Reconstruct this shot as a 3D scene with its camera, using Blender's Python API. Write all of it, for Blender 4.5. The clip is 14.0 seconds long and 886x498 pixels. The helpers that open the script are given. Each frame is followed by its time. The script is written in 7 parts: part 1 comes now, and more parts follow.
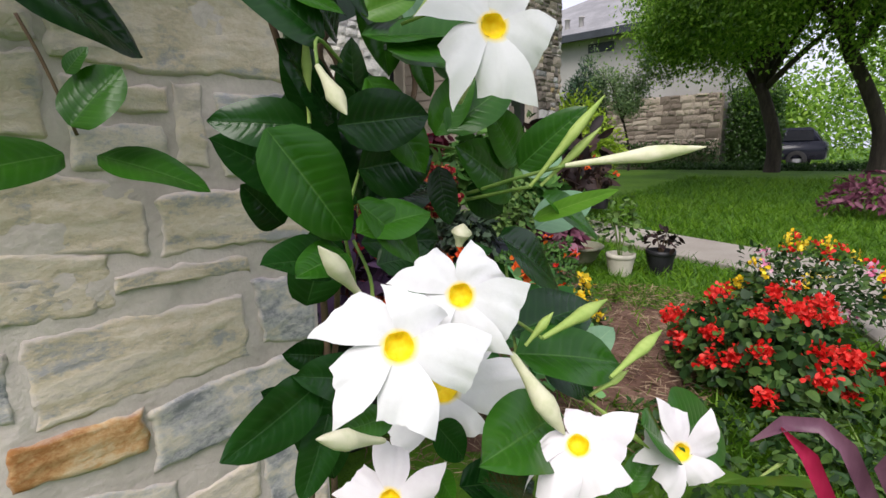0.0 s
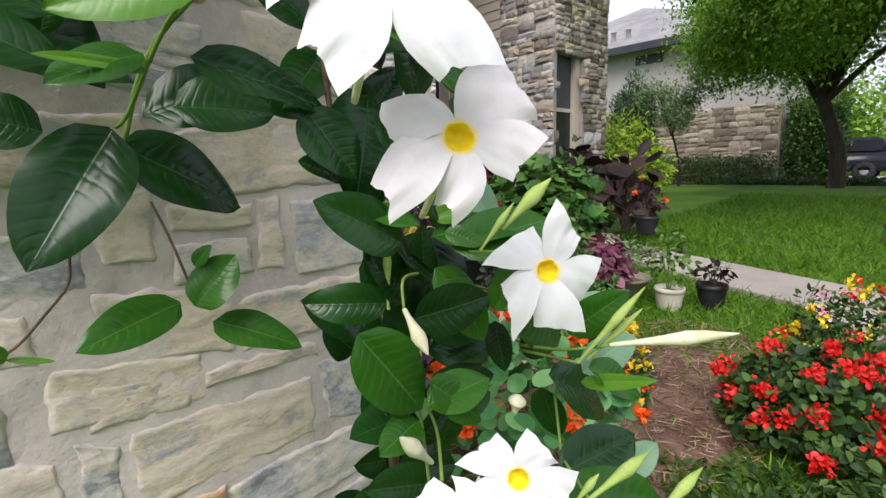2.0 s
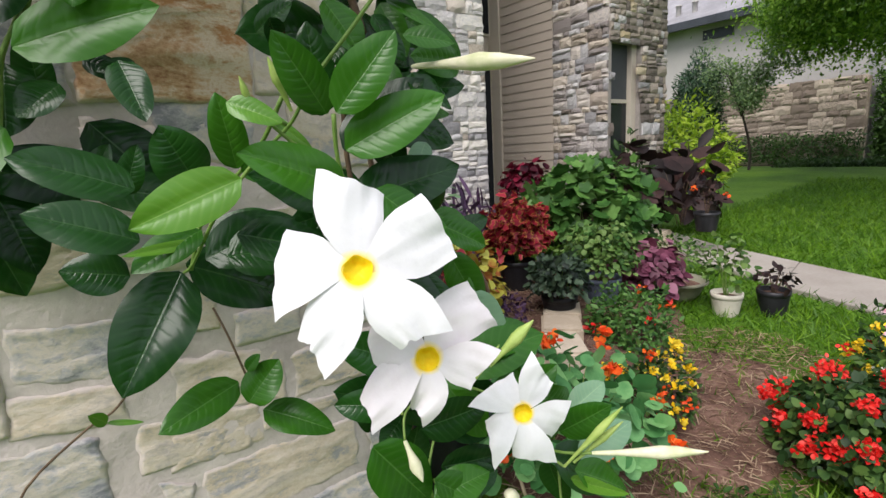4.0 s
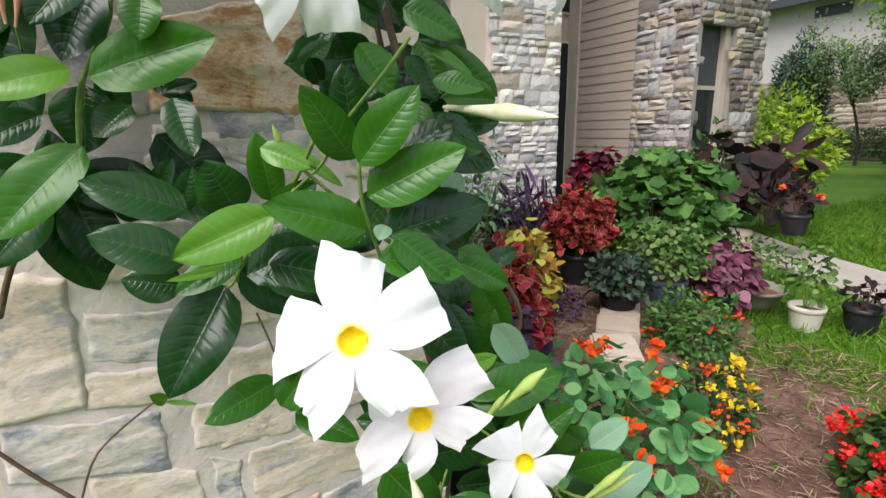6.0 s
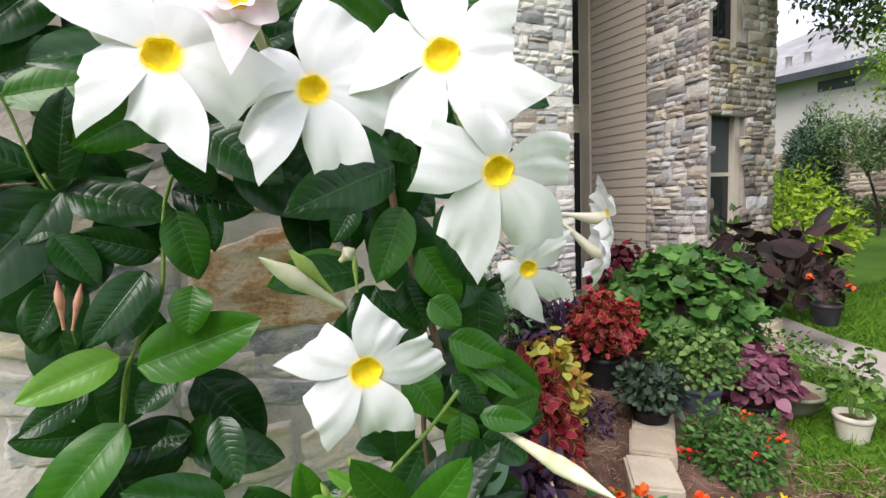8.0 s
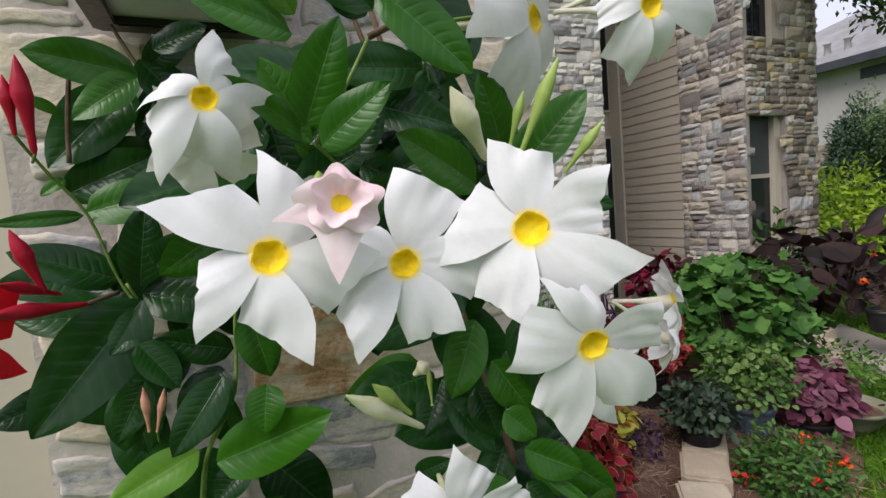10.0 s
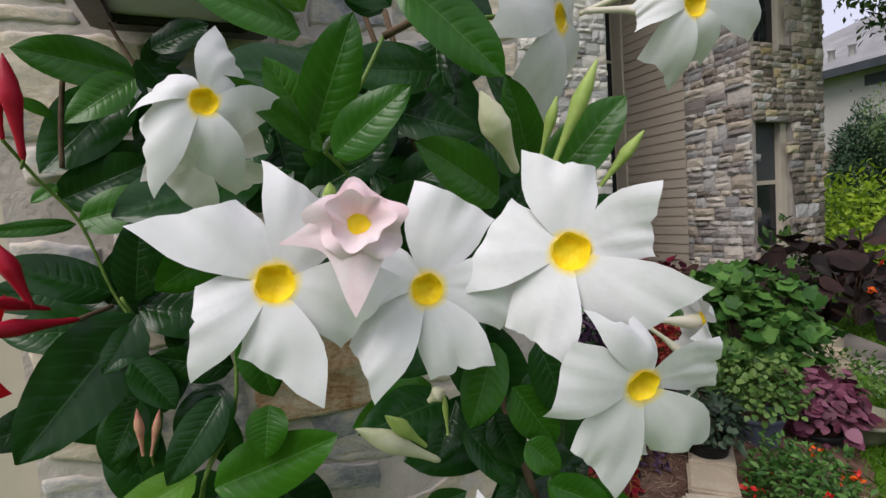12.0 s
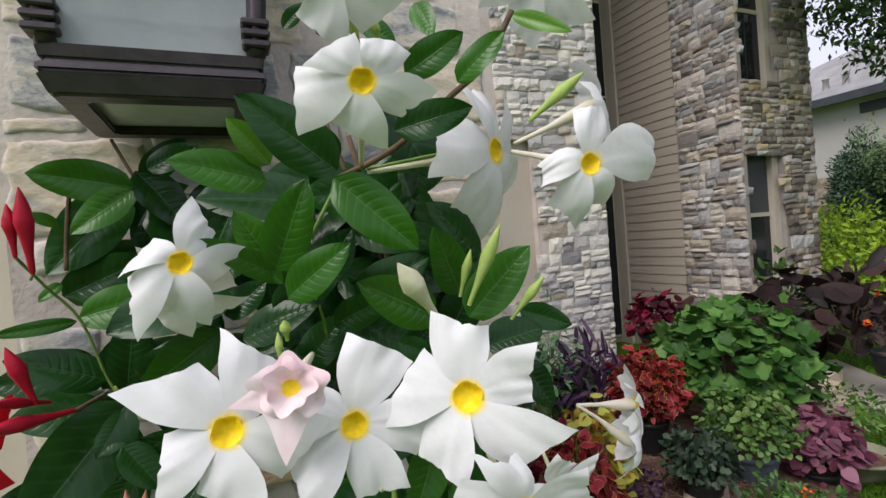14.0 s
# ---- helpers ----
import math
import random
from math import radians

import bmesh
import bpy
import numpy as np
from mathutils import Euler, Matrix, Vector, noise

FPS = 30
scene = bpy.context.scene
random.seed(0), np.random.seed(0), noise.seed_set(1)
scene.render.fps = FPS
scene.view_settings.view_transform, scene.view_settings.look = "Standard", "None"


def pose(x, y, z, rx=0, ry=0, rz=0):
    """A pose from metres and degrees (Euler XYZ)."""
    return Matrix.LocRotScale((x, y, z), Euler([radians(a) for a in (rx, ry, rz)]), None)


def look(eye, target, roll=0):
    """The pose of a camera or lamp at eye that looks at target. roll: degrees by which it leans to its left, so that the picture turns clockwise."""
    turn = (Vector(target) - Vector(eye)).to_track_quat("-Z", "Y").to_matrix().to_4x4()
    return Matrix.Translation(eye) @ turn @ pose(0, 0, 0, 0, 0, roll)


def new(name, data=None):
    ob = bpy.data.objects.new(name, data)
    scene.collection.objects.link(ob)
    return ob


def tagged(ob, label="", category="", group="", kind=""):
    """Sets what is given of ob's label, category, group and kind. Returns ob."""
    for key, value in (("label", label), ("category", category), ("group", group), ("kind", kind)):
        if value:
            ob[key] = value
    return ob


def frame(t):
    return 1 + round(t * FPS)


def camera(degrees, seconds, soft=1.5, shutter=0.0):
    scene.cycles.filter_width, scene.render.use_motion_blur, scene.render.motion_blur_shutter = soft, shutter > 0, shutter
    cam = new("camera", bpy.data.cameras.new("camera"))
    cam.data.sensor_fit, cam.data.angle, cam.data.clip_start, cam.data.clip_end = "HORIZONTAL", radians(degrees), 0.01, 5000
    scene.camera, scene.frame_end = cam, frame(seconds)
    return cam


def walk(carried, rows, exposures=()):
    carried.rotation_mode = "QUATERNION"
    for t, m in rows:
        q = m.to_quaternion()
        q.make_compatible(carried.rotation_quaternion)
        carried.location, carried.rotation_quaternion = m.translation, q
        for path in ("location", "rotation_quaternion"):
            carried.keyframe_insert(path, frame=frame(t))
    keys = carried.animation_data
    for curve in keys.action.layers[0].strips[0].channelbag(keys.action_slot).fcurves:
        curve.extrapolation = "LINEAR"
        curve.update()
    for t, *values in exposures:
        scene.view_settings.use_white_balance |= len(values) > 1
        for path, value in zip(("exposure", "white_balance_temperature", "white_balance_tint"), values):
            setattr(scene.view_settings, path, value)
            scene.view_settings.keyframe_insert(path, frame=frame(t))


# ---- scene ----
cam = camera(84.0, 14.0)
PATH = [
    (0, (0.119, 0.128, 0.79), (1.592, 1.426, 0.41), -0.9),
    (0.5, (0.093, 0.122, 0.835), (1.537, 1.444, 0.425), -1.1),
    (1, (0.088, 0.131, 0.852), (1.495, 1.486, 0.421), -1.1),
    (1.5, (0.088, 0.129, 0.875), (1.467, 1.518, 0.466), -0.9),
    (2, (0.085, 0.113, 0.932), (1.444, 1.542, 0.601), -1.5),
    (2.5, (0.097, 0.108, 0.97), (1.43, 1.58, 0.734), -2.6),
    (3, (0.116, 0.103, 0.983), (1.403, 1.619, 0.775), -3.9),
    (3.2, (0.107, 0.085, 1.008), (1.373, 1.615, 0.769), -3.8),
    (5.3, (0.092, 0.023, 1.096), (1.105, 1.676, 0.605), -1.6),
    (5.5, (0.108, 0.019, 1.101), (1.091, 1.69, 0.61), -1.2),
    (6, (0.133, 0.023, 1.127), (1.077, 1.724, 0.664), -0.9),
    (6.5, (0.149, 0.036, 1.203), (1.09, 1.757, 0.813), -1.1),
    (7, (0.142, 0.058, 1.267), (1.092, 1.791, 0.962), -1.4),
    (7.5, (0.14, 0.075, 1.309), (1.085, 1.821, 1.066), -1.5),
    (8, (0.135, 0.068, 1.348), (1.047, 1.837, 1.159), -2.2),
    (8.5, (0.13, 0.059, 1.393), (0.995, 1.857, 1.242), -3.1),
    (8.7, (0.126, 0.057, 1.408), (0.977, 1.862, 1.269), -3.5),
    (10.8, (0.107, 0.1, 1.448), (0.902, 1.927, 1.284), -4.5),
    (11, (0.108, 0.102, 1.449), (0.901, 1.931, 1.289), -4.3),
    (11.5, (0.112, 0.117, 1.446), (0.911, 1.944, 1.289), -4.3),
    (12, (0.111, 0.119, 1.453), (0.912, 1.945, 1.308), -4.1),
    (12.5, (0.11, 0.111, 1.465), (0.912, 1.94, 1.346), -3.9),
    (13, (0.106, 0.082, 1.491), (0.911, 1.911, 1.412), -3.6),
    (13.5, (0.112, 0.05, 1.515), (0.917, 1.88, 1.471), -3.7),
    (14, (0.139, 0.042, 1.528), (0.936, 1.876, 1.489), -4.5),
]
EXPOSURES = [(0, 0.47), (2, 0.64), (3, 0.63), (5.5, 0.82), (6.5, 0.95), (7.5, 1.1), (8.0, 0.94), (8.7, 0.62), (11, 0.2), (12.5, 0.11), (13.2, 0.2), (14, 0.32)]
walk(cam, [(t, look(eye, target, roll)) for t, eye, target, roll in PATH], EXPOSURES)

# ---- world, sun, exposure ----
world = bpy.data.worlds.new("sky")
scene.world = world
world.use_nodes = True
wn = world.node_tree.nodes
sky = wn.new("ShaderNodeTexSky")
sky.sky_type, sky.sun_disc = "NISHITA", False
sky.sun_elevation, sky.sun_rotation = radians(52), radians(242)
sky.air_density, sky.dust_density, sky.ozone_density = 1.0, 6.0, 1.0
haze = wn.new("ShaderNodeMix")
haze.data_type = "RGBA"
haze.inputs[0].default_value = 0.75
haze.inputs[7].default_value = (9.7, 9.7, 12.0, 1)
world.node_tree.links.new(sky.outputs[0], haze.inputs[6])
world.node_tree.links.new(haze.outputs[2], wn["Background"].inputs[0])
wn["Background"].inputs[1].default_value = 0.09
SUN_FROM = Vector((-0.85, -0.45, 1.15))
sun = new("sun", bpy.data.lights.new("sun", "SUN"))
sun.data.energy, sun.data.angle, sun.data.color = 2.4, radians(38), (1.0, 0.95, 0.93)
sun.matrix_world = look(SUN_FROM * 10, (0, 0, 0))


# ---- small helpers ----
def rgba(c):
    return (c[0], c[1], c[2], 1)


def mesh_of(name, verts, faces, uvs=None, smooth=True):
    me = bpy.data.meshes.new(name)
    me.from_pydata([tuple(v) for v in verts], [], [tuple(f) for f in faces])
    if uvs is not None:
        layer = me.uv_layers.new(name="UVMap")
        loops = np.empty(len(me.loops), dtype=np.int32)
        me.loops.foreach_get("vertex_index", loops)
        layer.data.foreach_set("uv", np.asarray(uvs, dtype=np.float32)[loops].ravel())
    if smooth:
        me.polygons.foreach_set("use_smooth", [True] * len(me.polygons))
    me.update()
    return me


def bm_mesh(name, bm, smooth=False):
    me = bpy.data.meshes.new(name)
    bmesh.ops.recalc_face_normals(bm, faces=bm.faces)
    bm.to_mesh(me)
    bm.free()
    if smooth:
        me.polygons.foreach_set("use_smooth", [True] * len(me.polygons))
    return me


def part(name, me, material, parent=None, label="", m=None):
    """Links a mesh (or bmesh) as one object under a thing or a part."""
    if isinstance(me, bmesh.types.BMesh):
        me = bm_mesh(name, me)
    if material is not None and not me.materials:
        me.materials.append(material)
    ob = new(name, me)
    if parent is not None:
        ob.parent = parent
    if m is not None:
        ob.matrix_local = m
    return tagged(ob, label)


def thing(name, label, category, at=(0, 0, 0), rz=0, group="", kind=""):
    ob = new(name)
    ob.empty_display_size = 0.1
    ob.matrix_world = pose(*at, 0, 0, rz)
    return tagged(ob, label, category, group, kind)


def box(x0, y0, z0, x1, y1, z1, bevel=0.0, seg=1):
    bm = bmesh.new()
    bmesh.ops.create_cube(bm, size=1, matrix=Matrix.Translation(((x0 + x1) / 2, (y0 + y1) / 2, (z0 + z1) / 2)) @ Matrix.Diagonal((abs(x1 - x0), abs(y1 - y0), abs(z1 - z0), 1)))
    if bevel:
        bmesh.ops.bevel(bm, geom=bm.edges[:], offset=bevel, segments=seg, affect="EDGES")
    return bm


def lathe(profile, steps=28, wobble=0.0):
    """A turned form from (radius, height) pairs."""
    n, vs, fs = len(profile), [], []
    for i in range(steps):
        a = 2 * math.pi * i / steps
        for r, z in profile:
            k = r * (1 + wobble * math.sin(3 * a + z * 20))
            vs.append((k * math.cos(a), k * math.sin(a), z))
    for i in range(steps):
        j = (i + 1) % steps
        for k in range(n - 1):
            fs.append((i * n + k, j * n + k, j * n + k + 1, i * n + k + 1))
    return mesh_of("turned", vs, fs)


def tube(points, radii, sides=7, open_end=False):
    """A tapered tube along a smooth line through the points."""
    pts = [Vector(p) for p in points]
    fine, rad = [], []
    for i in range(len(pts) - 1):
        a, b, c, d = pts[max(i - 1, 0)], pts[i], pts[i + 1], pts[min(i + 2, len(pts) - 1)]
        for s in range(4):
            t = s / 4
            fine.append(0.5 * (2 * b + (c - a) * t + (2 * a - 5 * b + 4 * c - d) * t * t + (3 * b - a - 3 * c + d) * t ** 3))
            rad.append(radii[i] * (1 - t) + radii[i + 1] * t)
    fine.append(pts[-1]), rad.append(radii[-1])
    vs, fs = [], []
    for i, p in enumerate(fine):
        d = (fine[min(i + 1, len(fine) - 1)] - fine[max(i - 1, 0)]).normalized()
        u = d.cross(Vector((0.31, 0.9, 0.21))).normalized()
        v = d.cross(u)
        for k in range(sides):
            a = 2 * math.pi * k / sides
            vs.append(p + (u * math.cos(a) + v * math.sin(a)) * rad[i])
    for i in range(len(fine) - 1):
        for k in range(sides):
            j = (k + 1) % sides
            fs.append((i * sides + k, i * sides + j, (i + 1) * sides + j, (i + 1) * sides + k))
    if not open_end:
        fs.append(tuple(range(sides))[::-1])
    fs.append(tuple((len(fine) - 1) * sides + k for k in range(sides)))
    return vs, fs


def tube_mesh(name, points, radii, sides=7, open_end=False):
    return mesh_of(name, *tube(points, radii, sides, open_end))


def joined(name, pieces, smooth=True):
    vs, fs, n = [], [], 0
    for v, f in pieces:
        vs += list(v)
        fs += [tuple(i + n for i in q) for q in f]
        n += len(v)
    return mesh_of(name, vs, fs, smooth=smooth)


# ---- materials ----
def material(name, colours, rough=0.8, scale=8.0, fine=60.0, bump=0.3, island=0.0, random_=0.0, metal=0.0, translucent=0.0, rim=None, spec=0.3, coords="Object", depth=0.01, stretch=None, fine_amount=0.35):
    """colours: two or three, mixed by coarse noise, with fine grain, bump and a value shift per piece."""
    m = bpy.data.materials.new(name)
    m.use_nodes = True
    n, link = m.node_tree.nodes, m.node_tree.links.new
    p = n["Principled BSDF"]
    tc = n.new("ShaderNodeTexCoord")
    src = tc.outputs[coords]
    if stretch:
        mp = n.new("ShaderNodeMapping")
        mp.inputs["Scale"].default_value = stretch
        link(src, mp.inputs[0])
        src = mp.outputs[0]
    a, b = n.new("ShaderNodeTexNoise"), n.new("ShaderNodeTexNoise")
    for t, s, d in ((a, scale, 5), (b, fine, 6)):
        t.inputs["Scale"].default_value, t.inputs["Detail"].default_value = s, d
        t.inputs["Roughness"].default_value = 0.62
        link(src, t.inputs["Vector"])
    ramp = n.new("ShaderNodeValToRGB")
    els = ramp.color_ramp.elements
    els[0].position, els[1].position = 0.32, 0.68
    els[0].color, els[1].color = rgba(colours[0]), rgba(colours[-1])
    if len(colours) > 2:
        e = els.new(0.5)
        e.color = rgba(colours[1])
    mixf = n.new("ShaderNodeMath")
    mixf.operation = "MULTIPLY_ADD"
    link(b.outputs[0], mixf.inputs[0])
    mixf.inputs[1].default_value = fine_amount
    sh = n.new("ShaderNodeMath")
    sh.operation = "SUBTRACT"
    link(a.outputs[0], sh.inputs[0])
    sh.inputs[1].default_value = fine_amount / 2
    link(sh.outputs[0], mixf.inputs[2])
    fac = mixf.outputs[0]
    if island or random_:
        src2 = n.new("ShaderNodeNewGeometry").outputs["Random Per Island"] if island else n.new("ShaderNodeObjectInfo").outputs["Random"]
        am = island or random_
        k = n.new("ShaderNodeMath")
        k.operation = "MULTIPLY_ADD"
        link(src2, k.inputs[0])
        k.inputs[1].default_value = am
        k2 = n.new("ShaderNodeMath")
        k2.operation = "SUBTRACT"
        link(fac, k2.inputs[0])
        k2.inputs[1].default_value = am / 2
        link(k2.outputs[0], k.inputs[2])
        fac = k.outputs[0]
    link(fac, ramp.inputs[0])
    colour = ramp.outputs[0]
    if rim:
        sp, ab, gt, mx2 = n.new("ShaderNodeSeparateXYZ"), n.new("ShaderNodeMath"), n.new("ShaderNodeMapRange"), n.new("ShaderNodeMix")
        link(tc.outputs["UV"], sp.inputs[0])
        ab.operation = "ABSOLUTE"
        link(sp.outputs[1], ab.inputs[0])
        link(ab.outputs[0], gt.inputs[0])
        gt.inputs[1].default_value, gt.inputs[2].default_value = rim[1], 1.0
        mx2.data_type = "RGBA"
        link(gt.outputs[0], mx2.inputs[0])
        link(colour, mx2.inputs[6])
        mx2.inputs[7].default_value = rgba(rim[0])
        colour = mx2.outputs[2]
    link(colour, p.inputs["Base Color"])
    p.inputs["Roughness"].default_value, p.inputs["Metallic"].default_value = rough, metal
    p.inputs["Specular IOR Level"].default_value = spec
    if bump:
        bp = n.new("ShaderNodeBump")
        bp.inputs["Strength"].default_value, bp.inputs["Distance"].default_value = bump, depth
        link(mixf.outputs[0], bp.inputs["Height"])
        link(bp.outputs[0], p.inputs["Normal"])
    if translucent:
        tr, mx = n.new("ShaderNodeBsdfTranslucent"), n.new("ShaderNodeMixShader")
        link(colour, tr.inputs[0])
        mx.inputs[0].default_value = translucent
        link(p.outputs[0], mx.inputs[1]), link(tr.outputs[0], mx.inputs[2])
        link(mx.outputs[0], n["Material Output"].inputs[0])
    return m


def masonry(name, colours, mortar, smear=0.5):
    """A split sedimentary stone: beds of colour along its length, pitted, with mortar washed over its rim."""
    m = bpy.data.materials.new(name)
    m.use_nodes = True
    n, link = m.node_tree.nodes, m.node_tree.links.new
    p = n["Principled BSDF"]
    tc = n.new("ShaderNodeTexCoord")
    off = n.new("ShaderNodeVectorMath")
    off.operation = "MULTIPLY_ADD"
    link(n.new("ShaderNodeObjectInfo").outputs["Random"], off.inputs[0])
    off.inputs[1].default_value = (37.0, 11.0, 23.0)
    link(tc.outputs["Object"], off.inputs[2])

    def noise_node(scale, detail, stretch, rough=0.6, warp=0.0):
        mp, t = n.new("ShaderNodeMapping"), n.new("ShaderNodeTexNoise")
        mp.inputs["Scale"].default_value = stretch
        link(off.outputs[0], mp.inputs[0])
        link(mp.outputs[0], t.inputs["Vector"])
        for k, v in (("Scale", scale), ("Detail", detail), ("Roughness", rough), ("Distortion", warp)):
            t.inputs[k].default_value = v
        return t.outputs[0]

    def op(kind, a, b, c=None):
        k = n.new("ShaderNodeMath")
        k.operation = kind
        for i, v in enumerate((a, b, c)):
            if isinstance(v, (int, float)):
                k.inputs[i].default_value = v
            elif v is not None:
                link(v, k.inputs[i])
        return k.outputs[0]

    beds, blot, grit = noise_node(4, 7, (1, 1, 2.6), 0.66, 1.2), noise_node(8, 6, (1, 1, 1.3), 0.62, 0.8), noise_node(110, 5, (1, 1, 1.6), 0.7)
    ramp = n.new("ShaderNodeValToRGB")
    els = ramp.color_ramp.elements
    for i, c in enumerate(colours):
        e = els[i] if i < 2 else els.new(0.5)
        e.color = rgba(c)
    for e, q in zip(els, (0.4, 0.47, 0.54, 0.62)):
        e.position = q
    for e, c in zip(els, colours):
        e.color = rgba(c)
    tone = op("MULTIPLY_ADD", beds, 0.55, op("MULTIPLY_ADD", blot, 0.5, op("MULTIPLY_ADD", grit, 0.22, -0.14)))
    link(tone, ramp.inputs[0])
    sep = n.new("ShaderNodeSeparateXYZ")
    link(tc.outputs["UV"], sep.inputs[0])
    wash = noise_node(16, 5, (1, 1, 1.5), 0.65)
    edge = op("SUBTRACT", op("MULTIPLY", wash, 2.6 * smear), op("ADD", op("MULTIPLY", sep.outputs[0], 1.0), 0.35))
    mixc = n.new("ShaderNodeMix")
    mixc.data_type = "RGBA"
    cl = n.new("ShaderNodeClamp")
    link(op("MULTIPLY", edge, 3.0), cl.inputs[0])
    link(op("MULTIPLY", cl.outputs[0], 0.95), mixc.inputs[0])
    link(ramp.outputs[0], mixc.inputs[6])
    mixc.inputs[7].default_value = rgba(mortar)
    link(mixc.outputs[2], p.inputs["Base Color"])
    p.inputs["Roughness"].default_value, p.inputs["Specular IOR Level"].default_value = 0.9, 0.3
    bp = n.new("ShaderNodeBump")
    bp.inputs["Strength"].default_value, bp.inputs["Distance"].default_value = 1.0, 0.0055
    link(op("MULTIPLY_ADD", beds, 0.45, op("MULTIPLY_ADD", grit, 0.3, op("MULTIPLY", blot, 0.3))), bp.inputs["Height"])
    link(bp.outputs[0], p.inputs["Normal"])
    return m


def veined_leaf(name, dark, light, vein, rough=0.3, pairs=10.0, relief=0.16, spec=0.3):
    """A broad leaf with a pale midrib and pressed-in side veins, laid out along its length and width."""
    m = bpy.data.materials.new(name)
    m.use_nodes = True
    n, link = m.node_tree.nodes, m.node_tree.links.new
    p = n["Principled BSDF"]
    uv = n.new("ShaderNodeTexCoord").outputs["UV"]
    sep = n.new("ShaderNodeSeparateXYZ")
    link(uv, sep.inputs[0])

    def op(kind, a, b=None, c=None):
        k = n.new("ShaderNodeMath")
        k.operation = kind
        for i, v in enumerate((a, b, c)):
            if v is not None:
                if isinstance(v, (int, float)):
                    k.inputs[i].default_value = v
                else:
                    link(v, k.inputs[i])
        return k.outputs[0]

    noise_t = n.new("ShaderNodeTexNoise")
    noise_t.inputs["Scale"].default_value, noise_t.inputs["Detail"].default_value = 35.0, 5
    link(n.new("ShaderNodeTexCoord").outputs["Object"], noise_t.inputs["Vector"])
    across = op("ABSOLUTE", op("SUBTRACT", op("MULTIPLY", sep.outputs[1], 2.0), 1.0))
    wave = op("SINE", op("MULTIPLY", op("SUBTRACT", op("MULTIPLY", sep.outputs[0], pairs), op("MULTIPLY_ADD", op("POWER", across, 1.3), 1.6, op("MULTIPLY", noise_t.outputs[0], 0.9))), 6.2832))
    side = op("POWER", op("MULTIPLY_ADD", wave, 0.5, 0.5), 3.5)
    rib = op("SUBTRACT", 1.0, op("MINIMUM", op("MULTIPLY", across, 22.0), 1.0))
    mix1, mix2, mix3 = (n.new("ShaderNodeMix") for _ in range(3))
    for k in (mix1, mix2, mix3):
        k.data_type = "RGBA"
    rnd = n.new("ShaderNodeObjectInfo").outputs["Random"]
    link(op("MULTIPLY_ADD", rnd, 0.7, op("SUBTRACT", op("MULTIPLY", noise_t.outputs[0], 0.7), 0.15)), mix1.inputs[0])
    mix1.inputs[6].default_value, mix1.inputs[7].default_value = rgba(dark), rgba(light)
    link(op("MULTIPLY", side, 0.09), mix2.inputs[0])
    link(mix1.outputs[2], mix2.inputs[6])
    mix2.inputs[7].default_value = rgba(vein)
    link(op("MULTIPLY", rib, 0.6), mix3.inputs[0])
    link(mix2.outputs[2], mix3.inputs[6])
    mix3.inputs[7].default_value = rgba(vein)
    link(mix3.outputs[2], p.inputs["Base Color"])
    p.inputs["Roughness"].default_value, p.inputs["Specular IOR Level"].default_value = rough, spec
    bp = n.new("ShaderNodeBump")
    bp.inputs["Strength"].default_value, bp.inputs["Distance"].default_value = relief, 0.0022
    link(op("SUBTRACT", op("MULTIPLY", noise_t.outputs[0], 0.3), op("ADD", op("MULTIPLY", op("MULTIPLY", side, op("SUBTRACT", 1.0, across)), 0.55), op("MULTIPLY", rib, 0.7))), bp.inputs["Height"])
    link(bp.outputs[0], p.inputs["Normal"])
    tr, mx = n.new("ShaderNodeBsdfTranslucent"), n.new("ShaderNodeMixShader")
    link(mix3.outputs[2], tr.inputs[0])
    mx.inputs[0].default_value = 0.18
    link(p.outputs[0], mx.inputs[1]), link(tr.outputs[0], mx.inputs[2])
    link(mx.outputs[0], n["Material Output"].inputs[0])
    return m


M = {}
MORTAR = (0.53, 0.47, 0.43)
M["mortar"] = material("mortar", [(0.43, 0.375, 0.34), (0.53, 0.47, 0.43), (0.62, 0.555, 0.505)], 0.95, 5, 90, 0.8, depth=0.008)
M["stone_tan"] = masonry("tan limestone", [(0.34, 0.335, 0.33), (0.56, 0.475, 0.35), (0.64, 0.56, 0.46), (0.46, 0.41, 0.36)], MORTAR, 0.5)
M["stone_grey"] = masonry("grey slate", [(0.22, 0.225, 0.24), (0.42, 0.41, 0.4), (0.58, 0.52, 0.43), (0.35, 0.355, 0.37)], MORTAR, 0.45)
M["stone_ochre"] = masonry("ochre stone", [(0.34, 0.15, 0.05), (0.52, 0.32, 0.15), (0.58, 0.46, 0.3), (0.5, 0.26, 0.09)], MORTAR, 0.4)
M["stone_rust"] = masonry("rust limestone", [(0.28, 0.13, 0.06), (0.52, 0.33, 0.18), (0.66, 0.55, 0.41), (0.42, 0.21, 0.09)], MORTAR, 0.45)
M["house_stone"] = material("house stone", [(0.23, 0.205, 0.19), (0.37, 0.345, 0.33), (0.53, 0.485, 0.43)], 0.92, 6, 45, 0.7, random_=0.8, depth=0.012)
M["pale_stone"] = material("pale limestone", [(0.46, 0.445, 0.43), (0.62, 0.595, 0.56), (0.74, 0.7, 0.62)], 0.92, 6, 45, 0.7, random_=0.7, depth=0.012)
M["tan_stone"] = material("tan base stone", [(0.17, 0.135, 0.105), (0.28, 0.23, 0.18), (0.38, 0.32, 0.25)], 0.92, 6, 45, 0.6, random_=0.7, depth=0.012)
